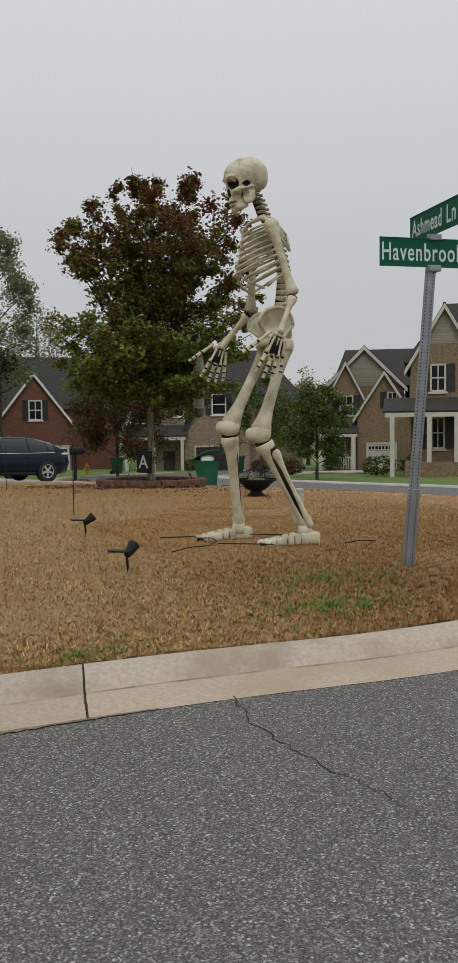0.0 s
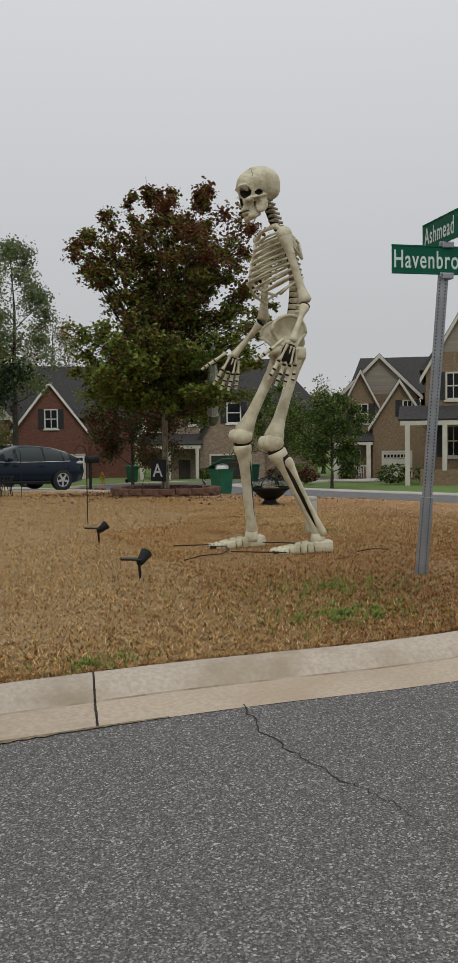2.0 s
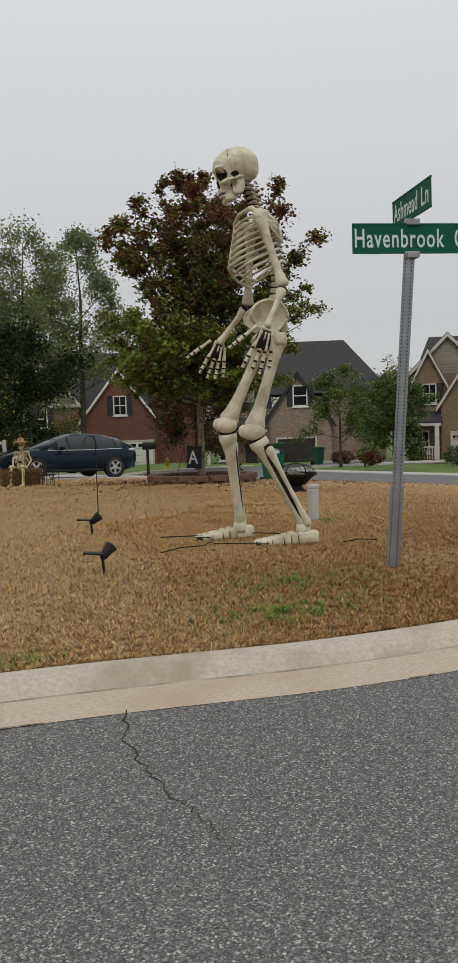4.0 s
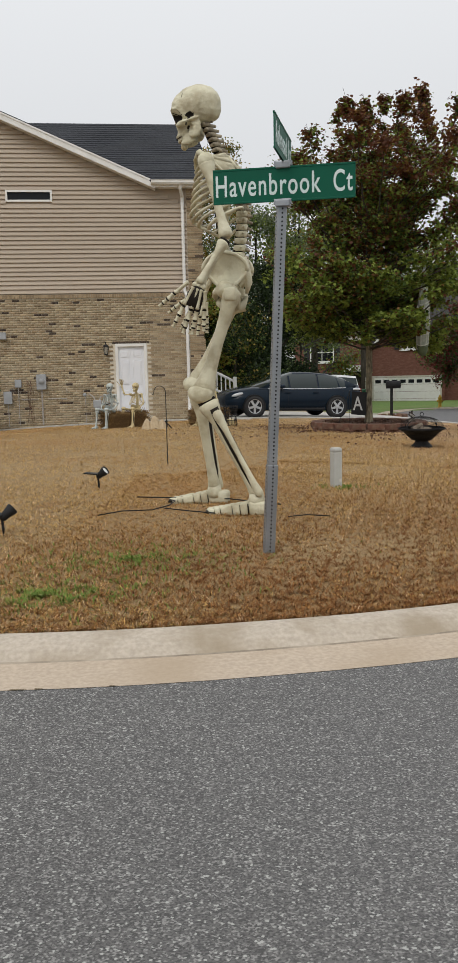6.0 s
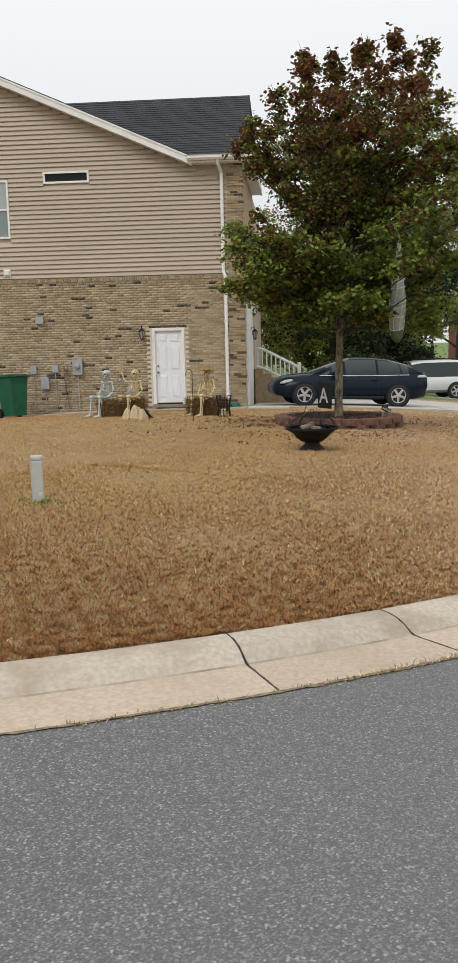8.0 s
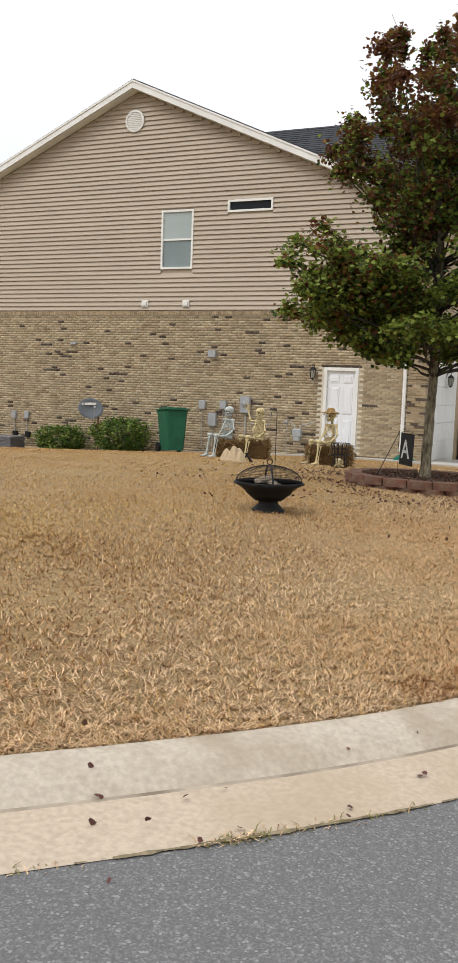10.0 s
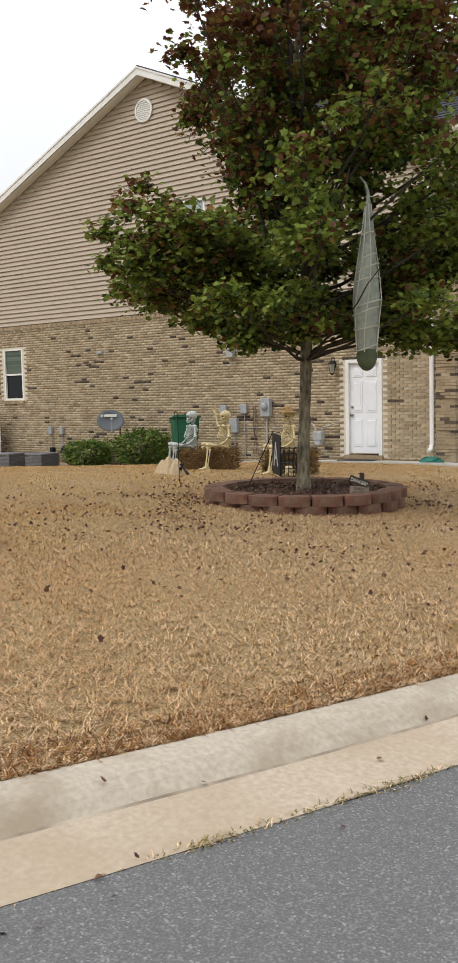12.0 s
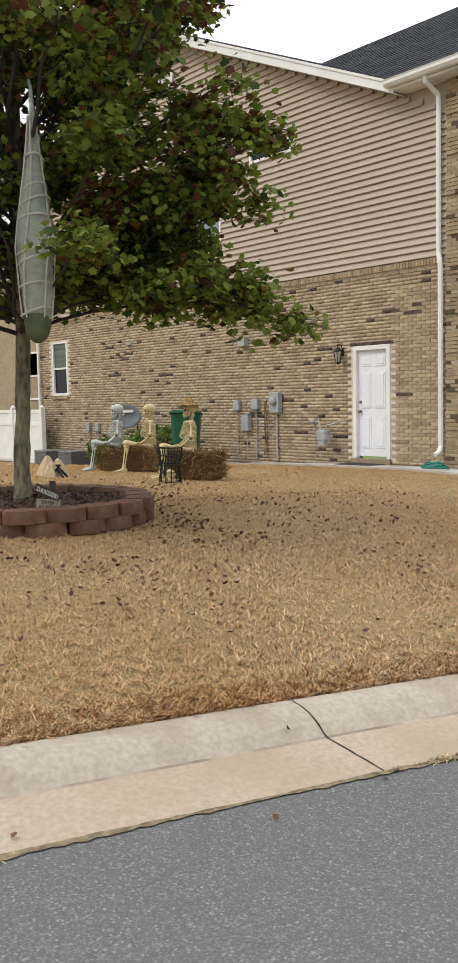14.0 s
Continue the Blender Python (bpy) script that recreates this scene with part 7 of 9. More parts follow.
for q, z in ((0.15, 0.01), (0.13, 0.13), (0.19, 0.23), (0.15, 0.35), (0.17, 0.45)):
    bm = bmesh.new()
    loft(bm, [bz + Vector((q * math.cos(a), q * math.sin(a), z)) for a in np.linspace(0, math.tau, 19)], [0.009 if z == 0.23 else 0.006] * 19, 5)
    part("hoop", bm, BLACK_IRON, cage)
bm = bmesh.new()
ball(bm, bz + Vector((0.0, 0.0, 0.10)), (0.075, 0.06, 0.07), 0, 10, 8)
for i in range(6):
    a = i * 1.1
    bone(bm, bz + Vector((0.10 * math.cos(a), 0.10 * math.sin(a), 0.02)), bz + Vector((-0.08 * math.cos(a + 0.5), -0.08 * math.sin(a + 0.5), 0.05 + 0.02 * i)), 0.012, 1.6, 1.6, 6)
ob = part("bone_pile", bm, BONE_YELLOW, None, "", True)
tagged(ob, "small pile of plastic bones inside the wire brazier", "decoration")

# ---------------------------------------------------------------- things at the wall
def pipe(pts, rad, parent, name="conduit", m=None):
    bm = bmesh.new()
    loft(bm, pts, [rad] * len(pts), 7)
    return part(name, bm, m or GREY_PIPE, parent)


def wall_box(name, x, z, w, h, d, label, cat="utility box", down=None, dial=False):
    e = thing(name, (x, WY, z), label, cat)
    bm = bmesh.new()
    box(bm, x - w / 2, x + w / 2, WY - d, WY - 0.002, z - h / 2, z + h / 2, bevel=0.012)
    part("housing", bm, GREY_BOX, e)
    if dial:
        bm = bmesh.new()
        spin(bm, [(0.085, 0), (0.085, 0.05), (0.07, 0.075), (0.0001, 0.08)], n=20, m=Matrix.Translation((x, WY - d, z + 0.03)) @ Matrix.Rotation(radians(90), 4, "X"))
        part("dial", bm, GREY_BOX, e, "round glass-fronted meter dial", True)
    if down is not None:
        pipe([(x, WY - 0.035, z - h / 2 + 0.01), (x, WY - 0.035, down)], 0.024 if dial else 0.014, e)
    return e


e = wall_box("electric_meter", 1.12, 0.80, 0.28, 0.44, 0.13, "grey electric meter box with a round dial on the brick wall", "meter", -0.45, True)
pipe([(1.27, WY - 0.03, 0.30), (1.84, WY - 0.03, 0.30), (1.84, WY - 0.03, 0.58)], 0.012, e)
pipe([(1.0, WY - 0.03, 0.30), (0.5, WY - 0.03, 0.30)], 0.012, e)
wall_box("junction_box", -0.19, 0.75, 0.19, 0.24, 0.09, "small beige utility box on the brick wall", down=-0.45)
wall_box("junction_box", 0.45, 0.77, 0.19, 0.23, 0.09, "small grey utility box on the brick wall", down=-0.45)
wall_box("junction_box", 0.14, 0.36, 0.24, 0.36, 0.12, "grey telephone box on the brick wall", down=-0.5)
wall_box("wall_fixture", 0.07, 2.15, 0.22, 0.2, 0.12, "grey vent hood on the brick wall", "vent")
wall_box("small_vent", -4.5, 2.38, 0.2, 0.08, 0.06, "small white vent on the brick wall", "vent")
for x in (-6.62, -6.15):
    wall_box("disconnect_box", x, 0.20, 0.15, 0.22, 0.09, "small grey switch box on the brick wall", down=-0.35)
    bm = bmesh.new()
    box(bm, x - 0.02, x + 0.13, WY - 0.10, WY - 0.002, -0.47, -0.30, bevel=0.01)
    tagged(part("outlet_box", bm, BLACK_PLASTIC, None), "small black outlet box with white plate on the wall", "outlet")
# gas meter with its pipes
e = thing("gas_meter", (2.72, 27.15, 0.1), "grey gas meter with looped pipes at the brick wall", "meter")
bm = bmesh.new()
box(bm, 2.60, 2.84, 27.05, 27.22, 0.02, 0.24, bevel=0.03)
box(bm, 2.64, 2.80, 27.06, 27.2, -0.08, 0.04, bevel=0.02)
part("housing", bm, GREY_BOX, e)
pipe([(2.38, 27.25, -0.5), (2.38, 27.25, 0.35), (2.5, 27.22, 0.42), (2.62, 27.15, 0.33), (2.66, 27.13, 0.22)], 0.018, e, "pipe")
pipe([(2.78, 27.13, 0.22), (2.82, 27.15, 0.33), (2.95, 27.2, 0.36), (3.1, 27.25, 0.42), (3.12, 27.37, 0.42)], 0.018, e, "pipe")
bm = bmesh.new()
ball(bm, (2.36, 27.2, 0.40), 0.055, 0, 10, 8)
part("regulator", bm, GREY_BOX, e)
# red and dark service wires
bm = bmesh.new()
rr = random.Random(3)
for i in range(5):
    x = 0.72 + 0.03 * i
    loft(bm, [(x + rr.uniform(-0.05, 0.05), WY - 0.03 - 0.01 * i, z) for z in (0.85, 0.7, 0.5, 0.2, -0.1, -0.4)], [0.006] * 6, 5)
tagged(part("service_wires", bm, mat("brown_wire", (0.18, 0.08, 0.05), (0.08, 0.05, 0.04), 9, 0.7), None), "tangle of brown service wires down the brick wall", "cable")


def lantern(x, y, z, label, d=(0, -1)):
    e = thing("wall_lantern", (x, y, z), label, "lantern", "wall lanterns")
    dx, dy = d
    c = Vector((x + dx * 0.14, y + dy * 0.14, z))
    bm = bmesh.new()
    loft(bm, [(x, y, z + 0.1), (x + dx * 0.04, y + dy * 0.04, z + 0.24), (x + dx * 0.14, y + dy * 0.14, z + 0.26), tuple(c + Vector((0, 0, 0.2)))], [0.012] * 4, 6)
    ball(bm, (x, y, z + 0.1), (0.04 if dx == 0 else 0.015, 0.04 if dy == 0 else 0.015, 0.08), 0, 10, 6)
    part("arm", bm, BLACK_IRON, e)
    bm = bmesh.new()
    spin(bm, [(0.0001, 0.2), (0.03, 0.19), (0.095, 0.12), (0.085, 0.115)], c, 8)
    spin(bm, [(0.045, -0.12), (0.05, -0.10), (0.045, -0.09), (0.0001, -0.15)], c, 8)
    for k in range(6):
        a = k * math.tau / 6
        loft(bm, [c + Vector((0.085 * math.cos(a), 0.085 * math.sin(a), 0.12)), c + Vector((0.048 * math.cos(a), 0.048 * math.sin(a), -0.1))], [0.006, 0.006], 4)
    part("cage", bm, BLACK_IRON, e)
    bm = bmesh.new()
    spin(bm, [(0.078, 0.115), (0.042, -0.095)], c, 6)
    part("glass", bm, mat("lantern_glass", (0.35, 0.33, 0.28), rough=0.2), e)


lantern(3.03, WY - 0.005, 1.66, "black iron lantern with glass panes on the brick wall")
lantern(XR + 0.045, 29.6, 1.6, "black iron lantern beside the garage door", (1, 0))

# satellite dish on a post
e = thing("satellite_dish", (-3.1, 26.6, gz(-3.1, 26.6)), "grey satellite dish on a short post among shrubs", "satellite dish")
bm = bmesh.new()
dm = Matrix.Translation((-3.18, 26.35, 0.52)) @ Matrix.Rotation(radians(49), 4, "Z") @ Matrix.Rotation(radians(74), 4, "X")
spin(bm, [(0.0001, -0.06), (0.15, -0.05), (0.27, -0.015), (0.36, 0.02), (0.365, 0.012), (0.27, -0.03), (0.0001, -0.075)], n=28, m=dm @ Matrix.Diagonal((1.0, 0.82, 1, 1)))
part("reflector", bm, mat("dish_grey", (0.13, 0.145, 0.16), (0.11, 0.12, 0.135), 3, 0.55), e, "", True)
bm = bmesh.new()
box(bm, -0.17, 0.17, 0.10, 0.17, -0.03, -0.0, m=dm)
box(bm, -0.25, -0.20, 0.10, 0.17, -0.02, 0.0, m=dm)
part("logo_bar", bm, WHITE_PAINT, e, "pale plain bars on the dish")
bm = bmesh.new()
loft(bm, [dm @ Vector((0, -0.30, 0)), dm @ Vector((0.0, -0.36, 0.25)), dm @ Vector((0, -0.1, 0.42))], [0.015, 0.012, 0.012], 6)
ball(bm, dm @ Vector((0, -0.08, 0.44)), 0.04, 0, 8, 6)
part("feed_arm", bm, GREY_BOX, e)
pipe([(-3.1, 26.62, -0.8), (-3.1, 26.62, 0.5)], 0.02, e, "post", mat("rusty_post", (0.16, 0.07, 0.04), rough=0.8))


# shrubs at the wall
def shrub(x, y, w, h, n, seed, mats=None, size=0.075, label="dense dark green leafy shrub against the brick wall"):
    z = gz(x, y)
    e = thing("shrub", (x, y, z), label, "shrub", "shrubs at the wall")
    rr = random.Random(seed)
    bm = bmesh.new()
    tips = []
    for i in range(16):
        a, q = rr.uniform(0, math.tau), rr.uniform(0.1, 0.45)
        end = Vector((x + w * q * math.cos(a), y + w * q * 0.7 * math.sin(a), z + h * rr.uniform(0.55, 0.95)))
        mid = Vector((x, y, z)).lerp(end, 0.5) + Vector((rr.uniform(-0.05, 0.05), 0, 0))
        loft(bm, [(x, y, z - 0.05), tuple(mid), tuple(end)], [0.012, 0.009, 0.004], 5)
    part("stems", bm, BARK_DARK, e)
    rn_ = np.random.default_rng(seed)
    u = rn_.normal(0, 1, (n, 3))
    u /= np.linalg.norm(u, axis=1, keepdims=True)
    rad = rn_.uniform(0.75, 1.0, n) ** 0.7
    lump = np.array([1 + 0.28 * noise.noise(Vector(q) * 2.3 + Vector((seed, 0, 0))) for q in u])
    p = u * (rad * lump)[:, None] * np.array([w / 2, w * 0.38, h / 2]) * (1 + 0.10 * rn_.normal(0, 1, n))[:, None] + np.array([x, y, z + h / 2])
    p[:, 2] = np.maximum(p[:, 2], z + 0.02)
    leaves("foliage", p, size, DART, mats or [LEAF_DARK, LEAF_GREEN, SHRUB], rn_.integers(0, 3, n), e, "glossy green leaves", seed, 0.2)


SHRUB = leaf_mat("leaf_shrub_green", (0.12, 0.22, 0.05), (0.07, 0.14, 0.03))
shrub(-4.45, 26.75, 1.5, 0.78, 2600, 31)
shrub(-2.45, 26.75, 1.7, 0.98, 3200, 32)


# air conditioners
AC_GREY = mat("unit_grey", (0.20, 0.20, 0.21), (0.14, 0.14, 0.15), 9, 0.55)


def condenser(x, y):
    z = gz(x, y)
    e = thing("air_conditioner", (x, y, z), "grey louvred air conditioning unit on the ground", "air conditioner", "air conditioners")
    bm = bmesh.new()
    box(bm, x - 0.37, x + 0.37, y - 0.37, y + 0.37, z - 0.05, z + 0.06)
    box(bm, x - 0.36, x + 0.36, y - 0.36, y + 0.36, z + 0.40, z + 0.45, bevel=0.015)
    box(bm, x - 0.33, x + 0.33, y - 0.33, y + 0.33, z + 0.06, z + 0.40)
    part("casing", bm, AC_GREY, e)
    for k in range(8):
        bm = bmesh.new()
        zz = z + 0.085 + 0.040 * k
        box(bm, x - 0.355, x + 0.355, y - 0.355, y + 0.355, zz, zz + 0.018)
        part("louvre", bm, AC_GREY, e)


condenser(-6.35, 26.75)
condenser(-7.75, 26.75)

# white vinyl fence
fence = thing("vinyl_fence", (-10.4, 26.95, -0.7), "white vinyl privacy fence joined to the house wall", "fence", kind="structure")
for x in (-8.55, -10.4, -12.3, -14.2):
    bm = bmesh.new()
    box(bm, x - 0.065, x + 0.065, 26.88, 27.02, -1.0, 0.75, bevel=0.008)
    spin(bm, [(0.1, 0.75), (0.1, 0.78), (0.0001, 0.84)], (x, 26.95, 0), 4, m=None)
    part("post", bm, WHITE, fence)
for i, x0 in enumerate((-10.34, -12.24, -14.14)):
    for k in range(10):
        bm = bmesh.new()
        box(bm, x0 + 0.175 * k + 0.002, x0 + 0.175 * (k + 1) - 0.002, 26.935, 26.965, -0.9, 0.6, bevel=0.004)
        part("board", bm, WHITE, fence)
    for z in (0.60, 0.22, -0.85):
        bm = bmesh.new()
        box(bm, x0 - 0.005, x0 + 1.73, 26.915, 26.985, z, z + 0.1, bevel=0.006)
        part("rail", bm, WHITE, fence)


# wheeled bins
def bin_(at, yaw, label, lid_open=0.0, bags=False, s=1.0, group="wheeled bins", lean=0.0):
    e = thing("wheeled_bin", at, label, "bin", group)
    m = Matrix.Translation(at) @ Matrix.Rotation(lean, 4, (0.8, 0.6, 0)) @ Matrix.Rotation(yaw, 4, "Z") @ Matrix.Scale(s, 4)
    bm = bmesh.new()
    secs = [(0.46, 0.50, 0.05), (0.49, 0.55, 0.30), (0.55, 0.65, 0.85), (0.57, 0.70, 0.98), (0.60, 0.73, 1.0)]
    rings = []
    for w, d, z in secs:
        c = 0.06
        pl = [(-w / 2 + c, -d / 2), (w / 2 - c, -d / 2), (w / 2, -d / 2 + c), (w / 2, d / 2 - c), (w / 2 - c, d / 2), (-w / 2 + c, d / 2), (-w / 2, d / 2 - c), (-w / 2, -d / 2 + c)]
        rings.append([bm.verts.new(m @ Vector((x, y, z))) for x, y in pl])
    for a, b in zip(rings, rings[1:]):
        for k in range(8):
            bm.faces.new((a[k], a[(k + 1) % 8], b[(k + 1) % 8], b[k]))
    bm.faces.new(rings[0][::-1])
    if not bags:
        bm.faces.new(rings[-1])
    part("body", bm, BIN_GREEN, e)
    bm = bmesh.new()
    lm = m @ Matrix.Translation((0, 0.36, 1.01)) @ Matrix.Rotation(lid_open, 4, "X")
    box(bm, -0.31, 0.31, -0.76, 0.02, 0.0, 0.035, m=lm, bevel=0.012)
    box(bm, -0.25, 0.25, -0.68, -0.06, 0.03, 0.07, m=lm, bevel=0.02)
    part("lid", bm, BIN_GREEN, e)
    for q in (-1, 1):
        bm = bmesh.new()
        wm = m @ Matrix.Translation((q * 0.27, 0.24, 0.12)) @ Matrix.Rotation(radians(90), 4, "Y")
        spin(bm, [(0.12, -0.03), (0.125, 0.0), (0.12, 0.03)], n=16, m=wm)
        part("wheel", bm, BLACK_PLASTIC, e)
    bm = bmesh.new()
    loft(bm, [m @ Vector(p) for p in ((-0.24, 0.34, 0.93), (-0.24, 0.44, 0.97), (0.24, 0.44, 0.97), (0.24, 0.34, 0.93))], [0.016 * s] * 4, 6)
    part("handle", bm, BIN_GREEN, e)
    bm = bmesh.new()
    box(bm, -0.07, 0.07, -0.345, -0.33, 0.70, 0.76, m=m @ Matrix.Rotation(radians(-5), 4, "X"))
    part("label_bar", bm, WHITE_PAINT, e)
    bm = bmesh.new()
    box(bm, -0.13, 0.13, -0.31, -0.285, 0.42, 0.60, m=m @ Matrix.Rotation(radians(-5), 4, "X"))
    part("grip_recess", bm, BLACK_PLASTIC, e)
    if bags:
        for q, (x, y, z, w) in enumerate(((-0.1, -0.1, 1.0, 0.2), (0.12, 0.08, 1.03, 0.2), (0.0, 0.1, 1.1, 0.17))):
            bm = bmesh.new()
            ball(bm, m @ Vector((x, y, z)), (w * s, w * s, w * 0.75 * s), 0, 14, 10)
            for v in bm.verts:
                v.co += Vector((noise.noise(v.co * 9), noise.noise(v.co * 9 + Vector((5, 0, 0))), noise.noise(v.co * 9 + Vector((0, 7, 0))))) * 0.04
            tagged(part("rubbish_bag", bm, mat("white_film", (0.66, 0.68, 0.67), rough=0.35), None, "", True), "white plastic rubbish bag stuffed into the bin", "rubbish bag")
    return e


bin_(on(-0.40, 26.05), radians(48), "green wheeled bin with a shut lid standing by the brick wall", s=1.1, lean=radians(-4))
fb = (14.88, 26.35)
bin_(Vector((*fb, float(land(*fb)) - 0.02)), radians(12), "green wheeled bin overfull with white bags at the kerb", radians(-24), True, 1.0)

# hose coil, door mat
bm = bmesh.new()
hz0 = gz(5.62, 26.95) + 0.04
pts = []
for k in range(90):
    a = k * 0.35
    q = 0.20 - 0.0012 * k + 0.02 * math.sin(k * 0.7)
    pts.append((5.62 + 1.3 * q * math.cos(a), 26.92 + q * 0.7 * math.sin(a), hz0 + 0.0012 * k + 0.01 * math.sin(k)))
loft(bm, pts, [0.014] * len(pts), 6)
tagged(part("garden_hose", bm, mat("teal_rubber", (0.01, 0.19, 0.14), (0.01, 0.14, 0.105), 9, 0.5), None), "teal garden hose coiled on the path at the downspout", "hose")
bm = bmesh.new()
mz = gz(3.9, 26.95) + 0.034
box(bm, 3.45, 4.25, 26.70, 27.18, mz, mz + 0.012, bevel=0.004)
tagged(part("door_mat", bm, mat("black_mat", (0.02, 0.02, 0.02), (0.035, 0.03, 0.028), 40, 1.0, 0.5, 90), None), "black rubber door mat on the concrete path", "door mat")

# ---------------------------------------------------------------- parked cars
TYRE = mat("tyre", (0.018, 0.018, 0.019), (0.028, 0.027, 0.026), 9, 0.85)
ALLOY = mat("alloy", (0.55, 0.56, 0.58), (0.48, 0.49, 0.51), 5, 0.35, metal=0.8)
CAR_GLASS = glass_mat("tinted_pane", (0.020, 0.030, 0.030), 0.03)
CAR_GLASS.node_tree.nodes["Principled BSDF"].inputs["Specular IOR Level"].default_value = 0.5
CHROME = mat("chrome", (0.62, 0.63, 0.65), rough=0.2, metal=0.9)
TAIL = glass_mat("tail_lamp_red", (0.22, 0.008, 0.01), 0.1)
HEAD = glass_mat("head_lamp", (0.45, 0.46, 0.47), 0.08)
BLUE_PAINT = mat("slate_blue_paint", (0.007, 0.015, 0.025), (0.006, 0.012, 0.021), 1.5, 0.18, spec=0.14)
WHITE_CAR = mat("white_car_paint", (0.60, 0.61, 0.61), (0.56, 0.57, 0.57), 1.5, 0.3, coat=0.6)
CLAD = mat("grey_cladding", (0.20, 0.19, 0.175), (0.16, 0.155, 0.145), 8, 0.6)


def shell(bm, st, m, pick=None):
    """A symmetric body through stations of (x, [(half width, height), ...] from low to high)."""
    rings = []
    for x, pts in st:
        ring = [bm.verts.new(m @ Vector((x, w, z))) for w, z in pts] + [bm.verts.new(m @ Vector((x, -w, z))) for w, z in pts[::-1]]
        rings.append(ring)
    n = len(rings[0])
    for i, (a, b) in enumerate(zip(rings, rings[1:])):
        for k in range(n):
            f = bm.faces.new((a[k], a[(k + 1) % n], b[(k + 1) % n], b[k]))
            f.material_index = pick(i, min(k, n - 2 - k) if k < n - 1 else -1) if pick else 0
    bm.faces.new(rings[0][::-1])
    bm.faces.new(rings[-1])


def wheel(parent, m, x, y, rad, side):
    wm = m @ Matrix.Translation((x, y, rad)) @ Matrix.Rotation(radians(-90 * side), 4, "X")
    bm = bmesh.new()
    spin(bm, [(rad * 0.66, -0.10), (rad * 0.93, -0.10), (rad, -0.07), (rad, 0.07), (rad * 0.93, 0.10), (rad * 0.70, 0.105), (rad * 0.66, 0.06)], n=30, m=wm)
    t = part("tyre", bm, TYRE, parent, "", True)
    bm = bmesh.new()
    spin(bm, [(rad * 0.70, 0.06), (rad * 0.69, 0.103), (rad * 0.63, 0.100), (rad * 0.60, 0.03)], n=30, m=wm)
    for k in range(5):
        a = k * math.tau / 5 + 0.3
        p0 = [Vector((0.045 * math.cos(a + s), 0.045 * math.sin(a + s), 0.09)) for s in (-0.9, 0.9)]
        p1 = [Vector((rad * 0.65 * math.cos(a + s), rad * 0.65 * math.sin(a + s), 0.085)) for s in (-0.17, 0.17)]
        q = [wm @ p for p in (p0[0], p1[0], p1[1], p0[1])]
        lo = [wm @ (p - Vector((0, 0, 0.03))) for p in (p0[0], p1[0], p1[1], p0[1])]
        hi_, lo_ = [bm.verts.new(p) for p in q], [bm.verts.new(p) for p in lo]
        bm.faces.new(hi_)
        for i in range(4):
            bm.faces.new((hi_[i], lo_[i], lo_[(i + 1) % 4], hi_[(i + 1) % 4]))
    spin(bm, [(0.06, 0.03), (0.06, 0.09), (0.03, 0.1), (0.0001, 0.1)], n=14, m=wm)
    part("rim", bm, ALLOY, t, "silver five-spoke alloy rim")
    bm = bmesh.new()
    spin(bm, [(rad * 0.62, -0.02), (rad * 0.62, 0.0), (0.0001, 0.002)], n=20, m=wm)
    part("brake", bm, BLACK_PLASTIC, t)


def arch(bm, m, x, rad, y, s):
    """A dark wheel opening on the body's side, a shallow well behind the wheel."""
    wm = m @ Matrix.Translation((x, s * (y - 0.14), rad)) @ Matrix.Rotation(radians(-90 * s), 4, "X")
    spin(bm, [(rad * 1.13, 0.0), (rad * 1.13, 0.142), (rad * 1.09, 0.145), (0.001, 0.145)], n=26, m=wm)


# slate-blue hatchback sedan, nose to the house
FW, RW = Vector((7.60, 28.69)), Vector((10.42, 29.27))
ax = (FW - RW).normalized()
off = Vector((-ax.y, ax.x)) * -0.79
zf, zr = gz(*FW) + 0.02, gz(*RW) + 0.02
xv = Vector((ax.x, ax.y, (zf - zr) / (FW - RW).length)).normalized()
yv = Vector((0, 0, 1)).cross(xv).normalized()
zv = xv.cross(yv)
cm = Matrix((xv, yv, zv)).transposed().to_4x4()
near_is_left = yv.dot(Vector((0, -1, 0))) > 0
cm.translation = Vector((RW.x, RW.y, zr)) - yv * (0.79 if near_is_left else -0.79)
car = thing("sedan_car", cm.translation, "dark slate-blue hatchback sedan parked on the driveway", "car")
S = 0.99
cm = cm @ Matrix.Scale(S, 4)
WB = 2.88 / S
lower = [(-0.99, .42, .62, .84, .95, .55, .68, .62), (-0.92, .28, .60, .92, 1.05, .68, .80, .72), (-0.55, .22, .58, .95, 1.10, .80, .885, .80), (0.0, .20, .56, .94, 1.02, .85, .90, .83), (0.8, .19, .55, .915, .93, .86, .90, .845), (2.0, .19, .54, .89, .91, .86, .90, .84), (2.35, .19, .54, .88, .96, .86, .90, .82), (WB, .21, .54, .86, .93, .84, .895, .79), (WB + 0.45, .23, .51, .79, .85, .78, .85, .70), (WB + 0.75, .27, .47, .69, .745, .66, .75, .58), (WB + 0.88, .36, .46, .60, .63, .48, .56, .42)]
bm = bmesh.new()
shell(bm, [(x, [(wb * 0.9, zb), (wb, zb + 0.05), (wm, zm), (ws, zs), (ws * 0.72, zt), (0.0, zt + 0.012)]) for x, zb, zm, zs, zt, wb, wm, ws in lower], cm)
